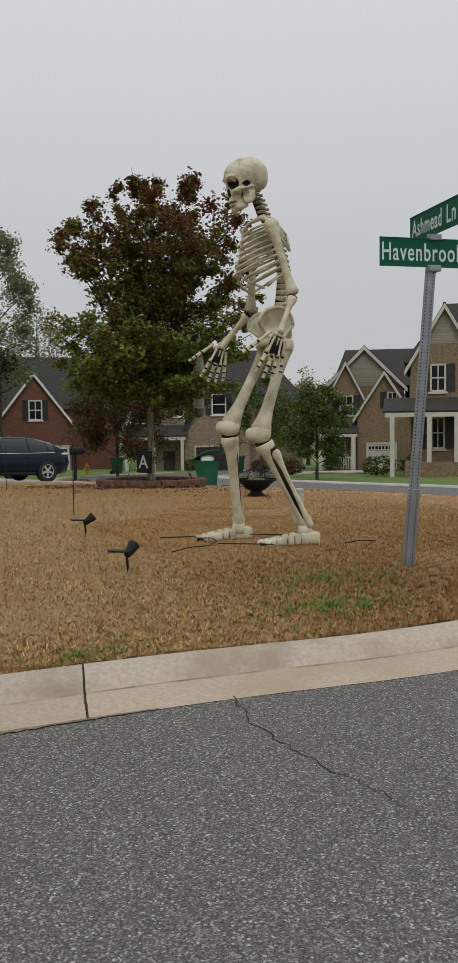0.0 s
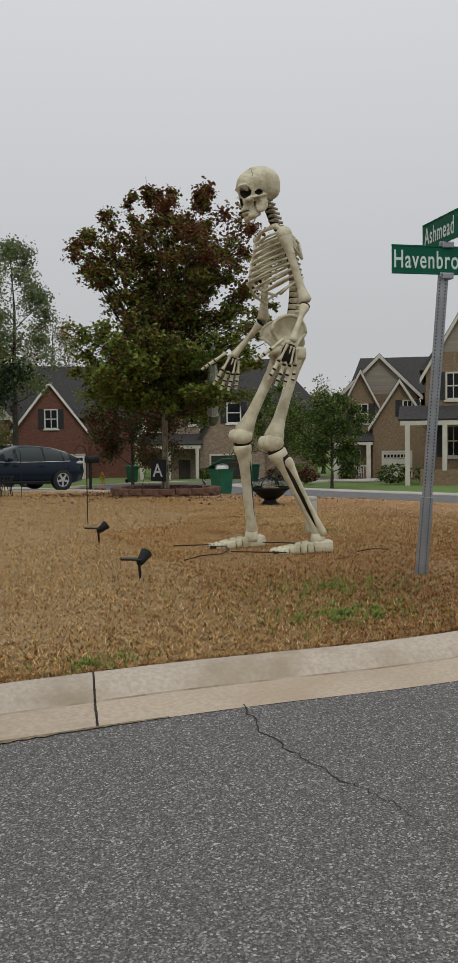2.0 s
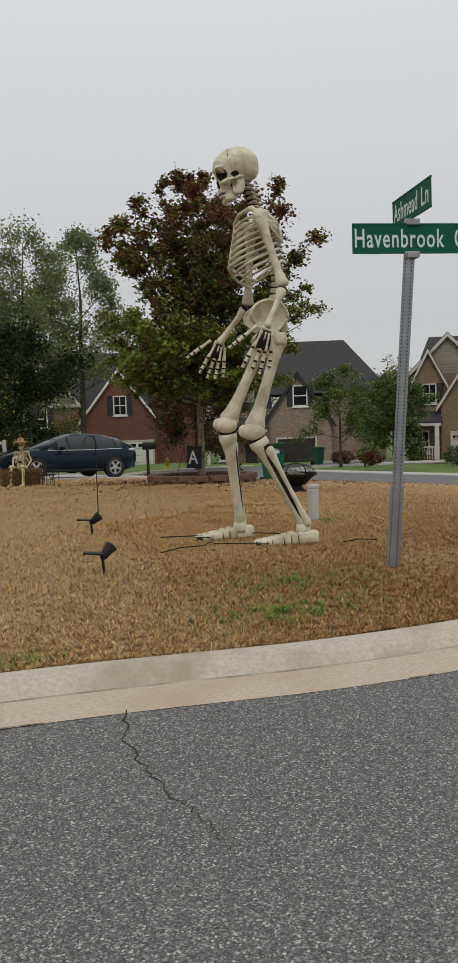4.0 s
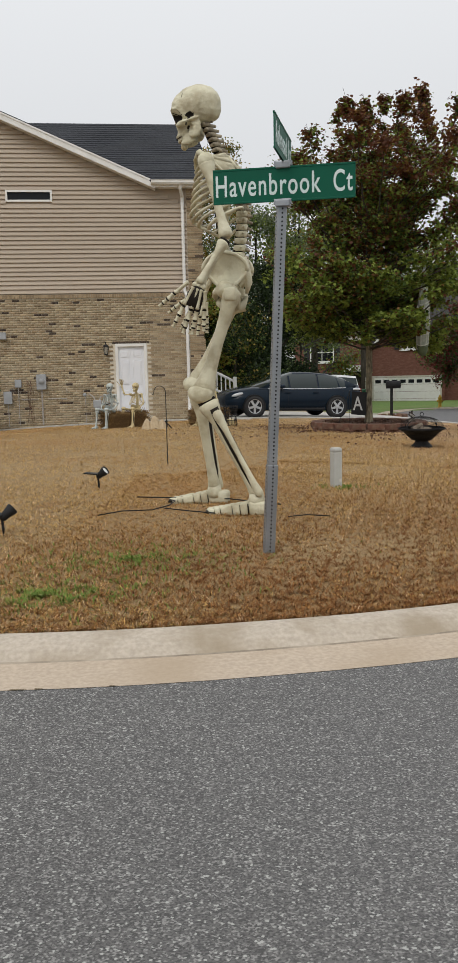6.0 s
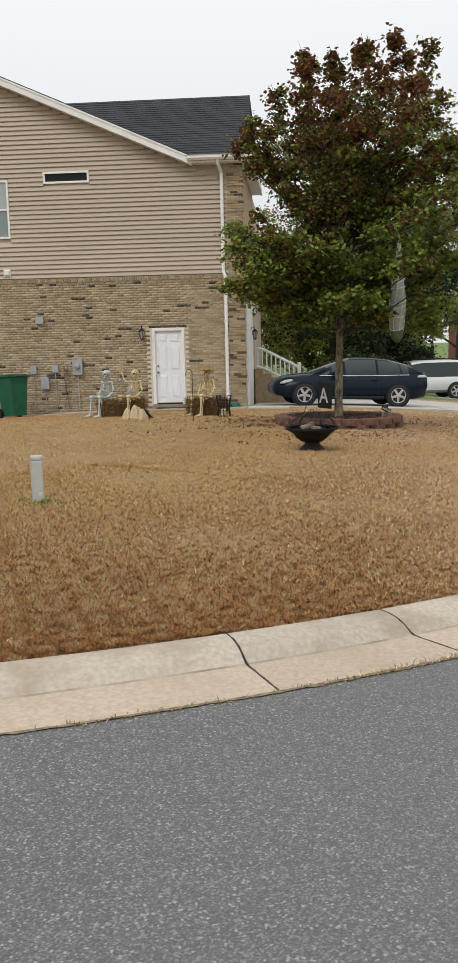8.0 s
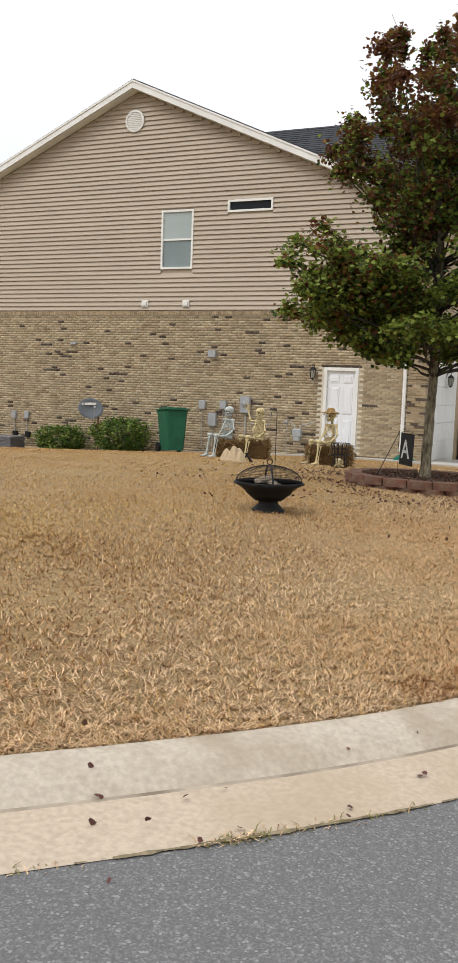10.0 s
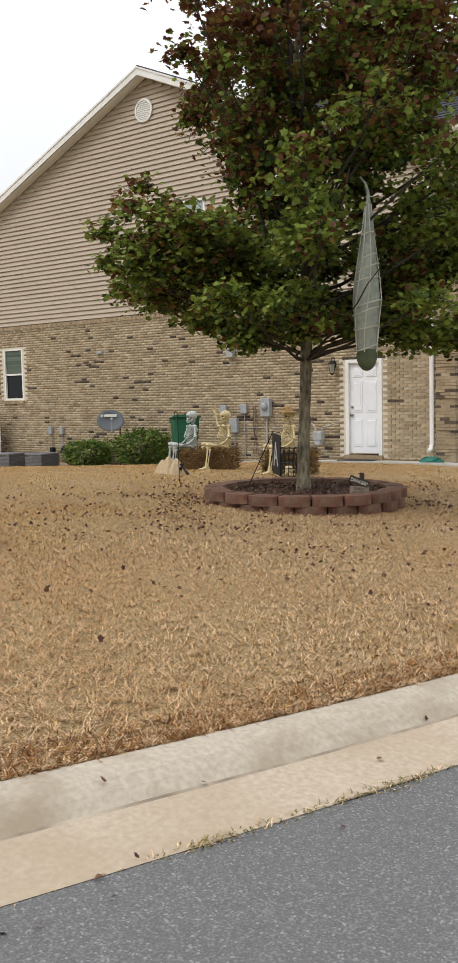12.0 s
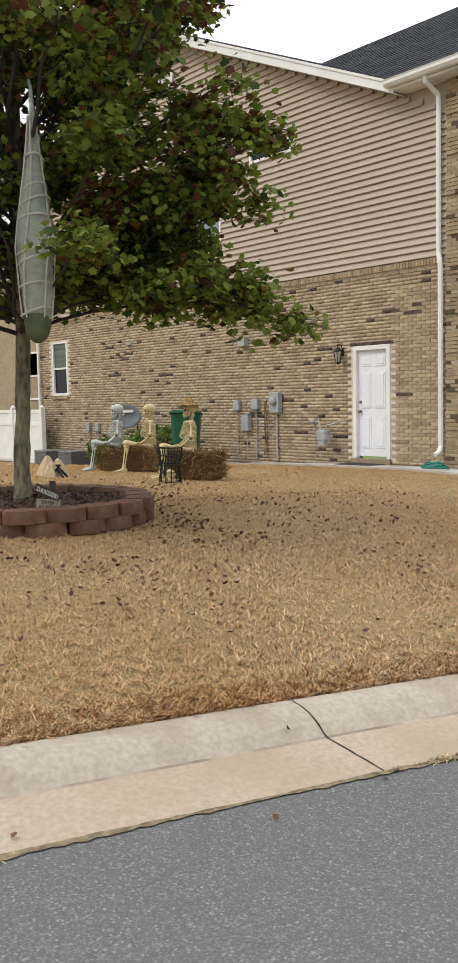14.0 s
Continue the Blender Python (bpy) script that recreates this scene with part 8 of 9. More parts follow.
body = part("body", bm, BLUE_PAINT, car, "", True)
bm = bmesh.new()
cab = [(-0.80, 1.03, 1.05, .70, .60), (-0.35, .95, 1.27, .80, .62), (0.25, .93, 1.405, .825, .60), (0.9, .91, 1.45, .83, .60), (1.5, .90, 1.43, .83, .59), (2.05, .90, 1.24, .82, .60), (2.72, .90, .935, .78, .66)]
shell(bm, [(x, [(wb * 0.98, zb - 0.03), (wb, zb), (wr + 0.02, zr_ - 0.055), (wr * 0.82, zr_), (0.0, zr_ + 0.012)]) for x, zb, zr_, wb, wr in cab], cm, lambda i, k: 1 if (k == 1 and 0 < i < 5) or (k >= 2 and (i >= 4 or i <= 1)) else 0)
part("cabin", bm, [BLUE_PAINT, CAR_GLASS], car, "roof and dark tinted windows", True)
for sgn in (-1, 1):
    for x0, x1 in ((0.62, 0.66), (-0.20, -0.08), (1.62, 1.70)):
        bm = bmesh.new()
        za = np.interp((x0 + x1) / 2, [c[0] for c in cab], [c[2] for c in cab]) - 0.05
        loft(bm, [cm @ Vector(((x0 + x1) / 2, sgn * 0.832, 0.91)), cm @ Vector(((x0 + x1) / 2 + (0.02 if x0 > 0 else 0.1), sgn * 0.63, za))], [(0.035 * S, 0.012)] * 2, 6, up=yv)
        part("pillar", bm, BLUE_PAINT, car)
    bm = bmesh.new()
    loft(bm, [cm @ Vector((x, sgn * (w + 0.004), z)) for x, w, z in ((-0.35, .80, .955), (0.25, .826, .935), (0.9, .832, .915), (1.5, .834, .905), (2.1, .825, .905), (2.45, .81, .90))], [0.013] * 6, 6)
    part("chrome_strip", bm, CHROME, car, "chrome strip under the windows")
    bm = bmesh.new()
    ball(bm, cm @ Vector((1.98, sgn * 0.93, 0.98)), (0.10, 0.09, 0.07), 0, 12, 8)
    part("mirror", bm, BLUE_PAINT, car, "", True)
    bm = bmesh.new()
    ball(bm, cm @ Vector((WB + 0.52, sgn * 0.70, 0.70)), (0.21, 0.09, 0.055), 0, 14, 8, Matrix.Rotation(math.atan2(xv.y, xv.x), 4, "Z") @ Matrix.Rotation(radians(12), 4, "Y"))
    part("headlight", bm, HEAD, car, "", True)
    bm = bmesh.new()
    ball(bm, cm @ Vector((-0.74, sgn * 0.72, 0.91)), (0.20, 0.10, 0.05), 0, 14, 8, Matrix.Rotation(math.atan2(xv.y, xv.x), 4, "Z"))
    part("tail_light", bm, HEAD, car, "clear tail light", True)
    for q in (0.78, 1.75):
        bm = bmesh.new()
        loft(bm, [cm @ Vector((q - 0.1, sgn * 0.895, 0.80)), cm @ Vector((q + 0.1, sgn * 0.895, 0.80))], [0.014, 0.014], 6)
        part("door_handle", bm, BLUE_PAINT, car)
    for q in (0.62, 1.75, 2.42, -0.25):
        bm = bmesh.new()
        loft(bm, [cm @ Vector((q, sgn * 0.868, 0.27)), cm @ Vector((q, sgn * 0.9035, 0.54)), cm @ Vector((q, sgn * 0.845, 0.89))], [0.004] * 3, 4)
        part("panel_gap", bm, BLACK_PLASTIC, car)
    bm = bmesh.new()
    loft(bm, [cm @ Vector((0.45, sgn * 0.885, 0.26)), cm @ Vector((2.4, sgn * 0.885, 0.25))], [(0.03, 0.05)] * 2, 6)
    part("sill", bm, BLACK_PLASTIC, car)
for x in (0.0, WB):
    for sgn in (1, -1):
        bm = bmesh.new()
        arch(bm, cm, x, 0.335, 0.915, sgn)
        part("wheel_arch", bm, BLACK_PLASTIC, car)
for x in (0.0, WB):
    for sgn in (1, -1):
        wheel(car, cm, x, sgn * 0.836, 0.335, sgn)

# white utility wagon behind it
sm = Matrix.Translation((14.65, 45.9, gz(14.65, 45.9) + 0.03)) @ Matrix.Rotation(math.atan2(xv.y, xv.x) - 0.02, 4, "Z") @ Matrix.Scale(1.0, 4)
suv = thing("utility_wagon", sm.translation, "white sport utility wagon with dark windows, parked nose to the house", "car")
lower = [(-1.0, .45, .6, .85, 1.0, .70, .82, .80), (-0.9, .32, .6, .95, 1.05, .82, .93, .88), (0.0, .30, .62, 1.02, 1.05, .88, .96, .90), (2.0, .30, .62, 1.02, 1.05, .88, .96, .90), (3.0, .30, .62, 1.0, 1.1, .88, .95, .88), (3.7, .34, .6, .92, 1.0, .82, .90, .80), (3.85, .4, .6, .8, .85, .7, .8, .7)]
bm = bmesh.new()
shell(bm, [(x, [(wb, zb), (wb + .03, zb + 0.12), (wm, zm), (ws, zs), (ws * 0.9, zt), (0.0, zt + 0.01)]) for x, zb, zm, zs, zt, wb, wm, ws in lower], sm, lambda i, k: 1 if k == 0 or k == -1 else 0)
part("body", bm, [WHITE_CAR, CLAD], suv, "", True)
bm = bmesh.new()
cab = [(-0.93, 1.0, 1.08, .86, .80), (-0.80, 1.0, 1.72, .88, .72), (0.0, 1.0, 1.80, .89, .72), (1.5, 1.0, 1.80, .89, .72), (2.1, 1.0, 1.72, .89, .70), (2.8, 1.02, 1.1, .86, .78)]
shell(bm, [(x, [(wb, zb - 0.02), (wb, zb), (wr + 0.03, zr_ - 0.10), (wr * 0.9, zr_), (0.0, zr_ + 0.015)]) for x, zb, zr_, wb, wr in cab], sm, lambda i, k: 1 if (k == 1 and 0 < i < 4) or (k >= 1 and i == 4) or (k in (2, 3) and i == 0) else 0)
part("cabin", bm, [WHITE_CAR, CAR_GLASS], suv, "white roof and dark windows", False)
for sgn in (-1, 1):
    bm = bmesh.new()
    box(bm, -1.0, -0.82, sgn * 0.88 - 0.07, sgn * 0.88 + 0.07, 0.86, 1.12, m=sm, bevel=0.02)
    part("tail_light", bm, TAIL, suv, "red tail light")
    bm = bmesh.new()
    loft(bm, [sm @ Vector((0.0, sgn * 0.6, 1.86)), sm @ Vector((1.6, sgn * 0.6, 1.86))], [0.02, 0.02], 6)
    part("roof_rail", bm, BLACK_PLASTIC, suv)
bm = bmesh.new()
box(bm, -1.06, -0.96, -0.80, 0.80, 0.42, 0.62, m=sm, bevel=0.03)
part("bumper", bm, CLAD, suv)
bm = bmesh.new()
box(bm, -1.02, -1.0, -0.17, 0.17, 0.80, 0.93, m=sm)
part("number_plate", bm, WHITE_PAINT, suv, "plain pale number plate")
for x in (0.0, 2.85):
    for sgn in (1, -1):
        bm = bmesh.new()
        arch(bm, sm, x, 0.37, 0.965, sgn)
        part("wheel_arch", bm, BLACK_PLASTIC, suv)
for x in (0.0, 2.85):
    for sgn in (1, -1):
        wheel(suv, sm, x, sgn * 0.885, 0.37, sgn)

# ---------------------------------------------------------------- porch stair of the house
stair = thing("porch_stair", (6.9, 31.6, -0.4), "brick porch steps with a white baluster railing", "stair", kind="structure")
for k in range(6):
    bm = bmesh.new()
    box(bm, 6.0 + 0.27 * k, 6.27 + 0.27 * k - 0.002, 32.0, 33.1, -0.75, -0.40 + 0.15 * (6 - k))
    part("step", bm, BRICK_TAN, stair)
pr = [(6.02, 1.22), (6.3, 1.15), (7.45, 0.55)]
bm = bmesh.new()
for dz in (0.0, -0.62):
    loft(bm, [(x, 31.97, z + dz) for x, z in pr], [(0.035, 0.05)] * 3, 6)
part("rail", bm, WHITE, stair)
for k in range(9):
    x = 6.10 + k * 0.15
    z = np.interp(x, [p[0] for p in pr], [p[1] for p in pr])
    bm = bmesh.new()
    box(bm, x - 0.022, x + 0.022, 31.95, 31.99, z - 0.62, z)
    part("baluster", bm, WHITE, stair)
bm = bmesh.new()
box(bm, 7.42, 7.54, 31.91, 32.03, -0.7, 0.70, bevel=0.01)
part("newel_post", bm, WHITE, stair)

# ---------------------------------------------------------------- mailbox, hydrant, far bins
e = thing("mailbox", (14.66, 36.6, float(land(14.66, 36.6))), "black mailbox on a dark post at the kerb", "mailbox")
z = float(land(14.66, 36.6)) + 0.06
bm = bmesh.new()
box(bm, 14.61, 14.71, 36.55, 36.65, z - 0.1, z + 1.25, bevel=0.008)
part("post", bm, BLACK_IRON, e)
bm = bmesh.new()
loft(bm, [(14.4, 36.5, z + 1.32), (14.98, 36.42, z + 1.32)], [(0.13, 0.16)] * 2, 14)
part("box", bm, BLACK_PLASTIC, e, "", True)
e = thing("mailbox_bed", (14.7, 36.5, z), "low brick border round the mailbox post", "planter")
for k in range(9):
    bm = bmesh.new()
    a = k * math.tau / 9
    box(bm, -0.14, 0.14, -0.06, 0.06, -0.05, 0.1, m=Matrix.Translation((14.68 + 0.55 * math.cos(a), 36.55 + 0.45 * math.sin(a), z)) @ Matrix.Rotation(a + math.pi / 2, 4, "Z"), bevel=0.01)
    part("block", bm, BLOCK, e)


def hydrant(x, y):
    z = float(land(x, y))
    e = thing("fire_hydrant", (x, y, z), "yellow fire hydrant on the far verge", "fire hydrant")
    bm = bmesh.new()
    spin(bm, [(0.16, 0.0), (0.16, 0.08), (0.11, 0.1), (0.11, 0.62), (0.15, 0.64), (0.14, 0.72), (0.07, 0.82), (0.03, 0.9), (0.0001, 0.9)], (x, y, z), 14)
    for s in (-1, 1):
        loft(bm, [(x, y, z + 0.5), (x + 0.2 * s, y, z + 0.5)], [0.07, 0.07], 8)
    part("barrel", bm, mat("hydrant_yellow", (0.55, 0.34, 0.03), rough=0.5), e, "", True)


hydrant(24.7, 57.8)
for x, y, yaw in ((28.1, 60.1, 0.4), (34.0, 53.2, 0.2), (20.5, 61.0, 0.3)):
    bin_(Vector((x, y, float(land(x, y)) + 0.05)), yaw, "green wheeled bin with a shut lid across the street", 0.0, False, 1.15, "wheeled bins across the street")

# ---------------------------------------------------------------- houses across the street
RED_BRICK = mat("red_brick", (0.20, 0.085, 0.06), (0.12, 0.05, 0.038), 16, 0.95, 0.5, 25, stretch=(1, 1, 2.4), c=(0.27, 0.15, 0.11), cscale=3, cmix=0.4)
TAN_BRICK = mat("mixed_brick", (0.34, 0.26, 0.19), (0.14, 0.095, 0.07), 9, 0.95, 0.5, 25, stretch=(1, 1, 2.6), c=(0.42, 0.35, 0.27), cscale=3, cmix=0.5)
BROWN_BRICK = mat("brown_mixed_brick", (0.31, 0.225, 0.14), (0.13, 0.088, 0.055), 9, 0.95, 0.5, 25, stretch=(1, 1, 2.6))
TAUPE = mat("taupe_boards", (0.30, 0.265, 0.21), (0.25, 0.22, 0.175), 2, 0.7, 0.5, 6, stretch=(0.02, 0.02, 3))
CREAM = mat("cream_trim", (0.58, 0.55, 0.48), (0.5, 0.47, 0.41), 2, 0.6)
SHUTTER = mat("black_shutter", (0.018, 0.018, 0.02), (0.03, 0.03, 0.032), 4, 0.6)
ROOF_FAR = mat("grey_shingle", (0.055, 0.052, 0.05), (0.032, 0.031, 0.031), 6, 0.95, 0.6, 8, stretch=(1, 1, 3))
# dark tone with the porch's shade put into the colour
SHADE = mat("shaded_porch", (0.06, 0.05, 0.045), (0.04, 0.035, 0.03), 3, 0.9)


class Facade:
    """A far house built in its own frame: u along the front, v back from it, w up."""

    def __init__(self, name, p0, p1, base, label, group="houses across the street", scale=1.0):
        d = Vector((p1[0] - p0[0], p1[1] - p0[1], 0)).normalized()
        n = Vector((-d.y, d.x, 0))
        self.m = Matrix((d, n, Vector((0, 0, 1)))).transposed().to_4x4()
        self.m = self.m @ Matrix.Scale(scale, 4)
        self.m.translation = (p0[0], p0[1], base)
        self.top = thing(name, self.m.translation, label, "house", group)

    def put(self, name, bm, material, label="", parent=None):
        bmesh.ops.transform(bm, matrix=self.m, verts=bm.verts)
        return part(name, bm, material, parent or self.top, label)

    def box(self, name, u0, u1, v0, v1, w0, w1, material, label="", parent=None):
        bm = bmesh.new()
        box(bm, u0, u1, v0, v1, w0, w1)
        return self.put(name, bm, material, label, parent)

    def gable(self, u0, u1, eave, apex, v0, v1, wall, trim, roof=None, board=None, split=None, foot=-0.6):
        """A front gable: wall up to the ridge, two roof planes, trim along the rakes."""
        uc = (u0 + u1) / 2
        bm = bmesh.new()
        if board:
            s = split or eave
            f = max(0.0, min(1.0, (s - eave) / (apex - eave)))
            a, b = u0 + (uc - u0) * f, u1 - (u1 - uc) * f
            prism(bm, [(u0, foot), (u1, foot), (u1, eave), (b, s), (a, s), (u0, eave)] if f > 0 else [(u0, foot), (u1, foot), (u1, eave), (u0, eave)], v0, v1)
            self.put("wall", bm, wall)
            bm = bmesh.new()
            prism(bm, [(a, s + 0.003), (b, s + 0.003), (uc, apex)], v0 - 0.01, v1)
            self.put("gable_siding", bm, board)
        else:
            prism(bm, [(u0, foot), (u1, foot), (u1, eave), (uc, apex), (u0, eave)], v0, v1)
            self.put("wall", bm, wall)
        k = (apex - eave) / (uc - u0)
        o = 0.35
        bm = bmesh.new()
        roof_plane(bm, (uc, v0 - 0.3, apex + 0.16), (u0 - o, v0 - 0.3, eave - k * o + 0.16), (u0 - o, v1, eave - k * o + 0.16), (uc, v1, apex + 0.16), 0.12)
        roof_plane(bm, (uc, v0 - 0.3, apex + 0.16), (u1 + o, v0 - 0.3, eave - k * o + 0.16), (u1 + o, v1, eave - k * o + 0.16), (uc, v1, apex + 0.16), 0.12)
        self.put("roof", bm, roof or ROOF_FAR)
        bm = bmesh.new()
        for e_ in (u0 - o, u1 + o):
            beam(bm, (uc, v0 - 0.32, apex - 0.06), (e_, v0 - 0.32, eave - k * o - 0.06), 0.06, 0.32)
        self.put("rake_trim", bm, trim)

    def hip(self, u0, u1, v0, v1, eave, ridge, inset=2.5):
        vm = (v0 + v1) / 2
        bm = bmesh.new()
        a, b, c, d = (bm.verts.new(p) for p in ((u0, v0, eave), (u1, v0, eave), (u1, v1, eave), (u0, v1, eave)))
        r0, r1 = bm.verts.new((u0 + inset, vm, ridge)), bm.verts.new((u1 - inset, vm, ridge))
        for f in ((a, b, r1, r0), (b, c, r1), (c, d, r0, r1), (d, a, r0), (d, c, b, a)):
            bm.faces.new(f)
        self.put("roof", bm, ROOF_FAR, "grey shingle main roof")

    def window(self, u, w, wide, high, v=0.0, shutters=True, bars=1, trim=None):
        e = thing("window", self.m @ Vector((u, v, w)))
        e.parent = self.top
        e.matrix_parent_inverse = self.top.matrix_basis.inverted()
        t = trim or CREAM
        f = 0.10
        bm = bmesh.new()
        for a in ((u - wide / 2, u + wide / 2, w, w + f), (u - wide / 2, u + wide / 2, w + high - f, w + high), (u - wide / 2, u - wide / 2 + f, w, w + high), (u + wide / 2 - f, u + wide / 2, w, w + high), (u - wide / 2, u + wide / 2, w + high / 2 - 0.04, w + high / 2 + 0.04)):
            box(bm, a[0], a[1], v - 0.08, v + 0.02, a[2], a[3])
        for k in range(1, bars + 1):
            uu = u - wide / 2 + wide * k / (bars + 1)
            box(bm, uu - 0.03, uu + 0.03, v - 0.07, v + 0.01, w + f, w + high - f)
        self.put("frame", bm, t, "", e)
        self.box("pane", u - wide / 2 + f / 2, u + wide / 2 - f / 2, v - 0.03, v + 0.01, w + f / 2, w + high - f / 2, GLASS_DARK, "", e)
        if shutters:
            for s in (-1, 1):
                c = u + s * (wide / 2 + 0.28)
                self.box("shutter", c - 0.24, c + 0.24, v - 0.06, v + 0.02, w, w + high, SHUTTER, "", e)
        self.box("sill", u - wide / 2 - 0.1, u + wide / 2 + 0.1, v - 0.12, v + 0.02, w - 0.12, w - 0.003, t, "", e)

    def garage(self, u0, u1, high, v=0.0, material=None, windows=True):
        e = thing("garage_door", self.m @ Vector(((u0 + u1) / 2, v, 0)))
        e.parent = self.top
        e.matrix_parent_inverse = self.top.matrix_basis.inverted()
        m = material or WHITE
        for k in range(4):
            self.box("panel", u0, u1, v - 0.06, v + 0.02, high * k / 4 + 0.01, high * (k + 1) / 4 - 0.015, m, "", e)
        bm = bmesh.new()
        for a in ((u0 - 0.14, u0, -0.05, high + 0.14), (u1, u1 + 0.14, -0.05, high + 0.14), (u0, u1, high, high + 0.14)):
            box(bm, a[0], a[1], v - 0.10, v + 0.02, a[2], a[3])
        self.put("trim", bm, CREAM, "", e)
        if windows:
            n = 8
            for k in range(n):
                c = u0 + (u1 - u0) * (k + 0.5) / n
                self.box("pane", c - (u1 - u0) / n * 0.34, c + (u1 - u0) / n * 0.34, v - 0.075, v, high * 0.80, high * 0.92, GLASS_DARK, "", e)


# red-brick house at the end of the street
h = Facade("brick_house", (21.2, 87.7), (34.87, 84.97), -3.7, "red brick two-storey house with white trim and a double garage", scale=1.1)
h.gable(0, 6.2, 6.0, 9.6, 0.0, 10, RED_BRICK, CREAM, board=TAUPE, split=6.0)
h.box("trim", -0.3, 6.5, -0.25, -0.02, 5.75, 6.05, CREAM)
h.window(2.35, 3.95, 2.1, 1.7, 0, True, 1, WHITE)
h.window(2.35, 0.4, 2.1, 1.7, 0, True, 3, WHITE)
# flat dark panel on the wall, painted as the shade under the porch
h.box("porch_recess", 4.3, 6.1, -0.03, 0.1, -0.3, 3.1, SHADE)
h.box("porch_roof", 4.0, 6.3, -1.3, 0.0, 3.1, 3.6, WHITE, "white porch beam")
for u in (4.15, 6.0):
    h.box("porch_column", u - 0.15, u + 0.15, -1.2, -0.9, -0.4, 3.1, WHITE)
h.box("front_door", 4.7, 5.7, -0.08, -0.03, -0.1, 2.1, mat("dark_red_door", (0.09, 0.03, 0.025), rough=0.5))
h.gable(6.2, 13.0, 4.6, 9.0, -0.6, 10, RED_BRICK, WHITE)
h.garage(6.85, 12.6, 2.5, -0.6)
h.window(9.75, 4.9, 1.2, 1.75, -0.6, True, 1, WHITE)
h.hip(-0.6, 18, 1.5, 13, 5.9, 11.0)
h.box("side_wall", 13.0, 18, 2, 12, -0.6, 5.9, RED_BRICK)

# tan-brick house
h = Facade("brick_house", (35.25, 70.63), (43.29, 66.06), -3.2, "tan mixed-brick two-storey house with dark trim and garage")
h.gable(4.0, 9.6, 3.9, 7.9, -0.5, 10, TAN_BRICK, SHUTTER)
h.garage(5.0, 8.2, 2.35, -0.5, mat("brown_door", (0.035, 0.028, 0.025), (0.025, 0.02, 0.018), 3, 0.7), False)
h.window(7.0, 5.1, 1.25, 1.8, -0.5, True, 0, WHITE)
h.box("main_wall", 0.0, 4.0, 0.5, 10, -0.6, 6.2, TAN_BRICK)
h.window(3.6, 5.0, 0.9, 1.4, 0.5, True, 1, WHITE)
h.window(0.6, 4.5, 1.2, 1.7, 0.5, True, 1, WHITE)
h.gable(-0.9, 3.2, 6.3, 8.3, 0.2, 8, TAN_BRICK, SHUTTER, board=TAUPE, split=6.3, foot=6.0)
bm = bmesh.new()
roof_plane(bm, (-1.2, -1.6, 3.4), (4.3, -1.6, 3.4), (4.3, 0.6, 4.3), (-1.2, 0.6, 4.3))
h.put("porch_roof", bm, ROOF_FAR)
h.box("porch_beam", -1.1, 4.1, -1.5, -1.3, 3.0, 3.35, CREAM)
for u in (-0.9, 1.4, 3.8):
    h.box("porch_column", u - 0.14, u + 0.14, -1.5, -1.22, -0.4, 3.0, CREAM)
h.window(0.5, 0.6, 1.2, 1.7, 0.5, False, 1, WHITE)
h.box("front_door", 2.2, 3.2, 0.42, 0.5, -0.2, 2.0, SHADE)
h.hip(-2, 15, 1.0, 14, 6.2, 11.2, 3.5)
h.box("side_wall", 9.6, 14.5, 1.5, 13, -0.6, 6.2, TAN_BRICK)

# middle house
h = Facade("brick_house", (43.33, 55.35), (48.61, 50.61), -2.40, "brown brick two-storey house with three steep gables")
h.gable(0.2, 3.2, 5.2, 8.1, 0.3, 8, BROWN_BRICK, CREAM)
h.gable(2.6, 6.6, 4.2, 7.3, -0.4, 9, BROWN_BRICK, CREAM)
h.gable(0.1, 6.1, 6.4, 9.4, 2.5, 11, BROWN_BRICK, CREAM, board=TAUPE, split=6.4)
h.hip(0.5, 12, 3, 12, 6.4, 9.6, 1.0)
h.window(1.75, 4.1, 1.05, 1.5, 0.3, True, 1)
h.window(5.2, 4.55, 0.75, 1.25, -0.4, True, 1)
h.garage(3.4, 5.4, 1.85, -0.4, CREAM)
bm = bmesh.new()
roof_plane(bm, (-0.3, -1.2, 2.75), (2.7, -1.2, 2.75), (2.7, 0.4, 3.6), (-0.3, 0.4, 3.6))
h.put("porch_roof", bm, ROOF_FAR)
h.box("porch_beam", -0.2, 2.6, -1.15, -1.0, 2.45, 2.72, CREAM)
for u in (-0.1, 2.3):
    h.box("porch_column", u - 0.16, u + 0.16, -1.2, -0.9, -0.4, 2.45, CREAM)
for k in range(12):
    h.box("baluster", 0.1 + 0.18 * k, 0.16 + 0.18 * k, -1.1, -1.04, 0.0, 0.85, CREAM)
h.box("porch_rail", 0.0, 2.2, -1.12, -1.02, 0.85, 0.95, CREAM)
h.window(1.2, 0.4, 1.0, 1.7, 0.3, False, 1)
h.box("wall_rear", 6.6, 11.5, 2, 11, -0.6, 6.4, BROWN_BRICK)

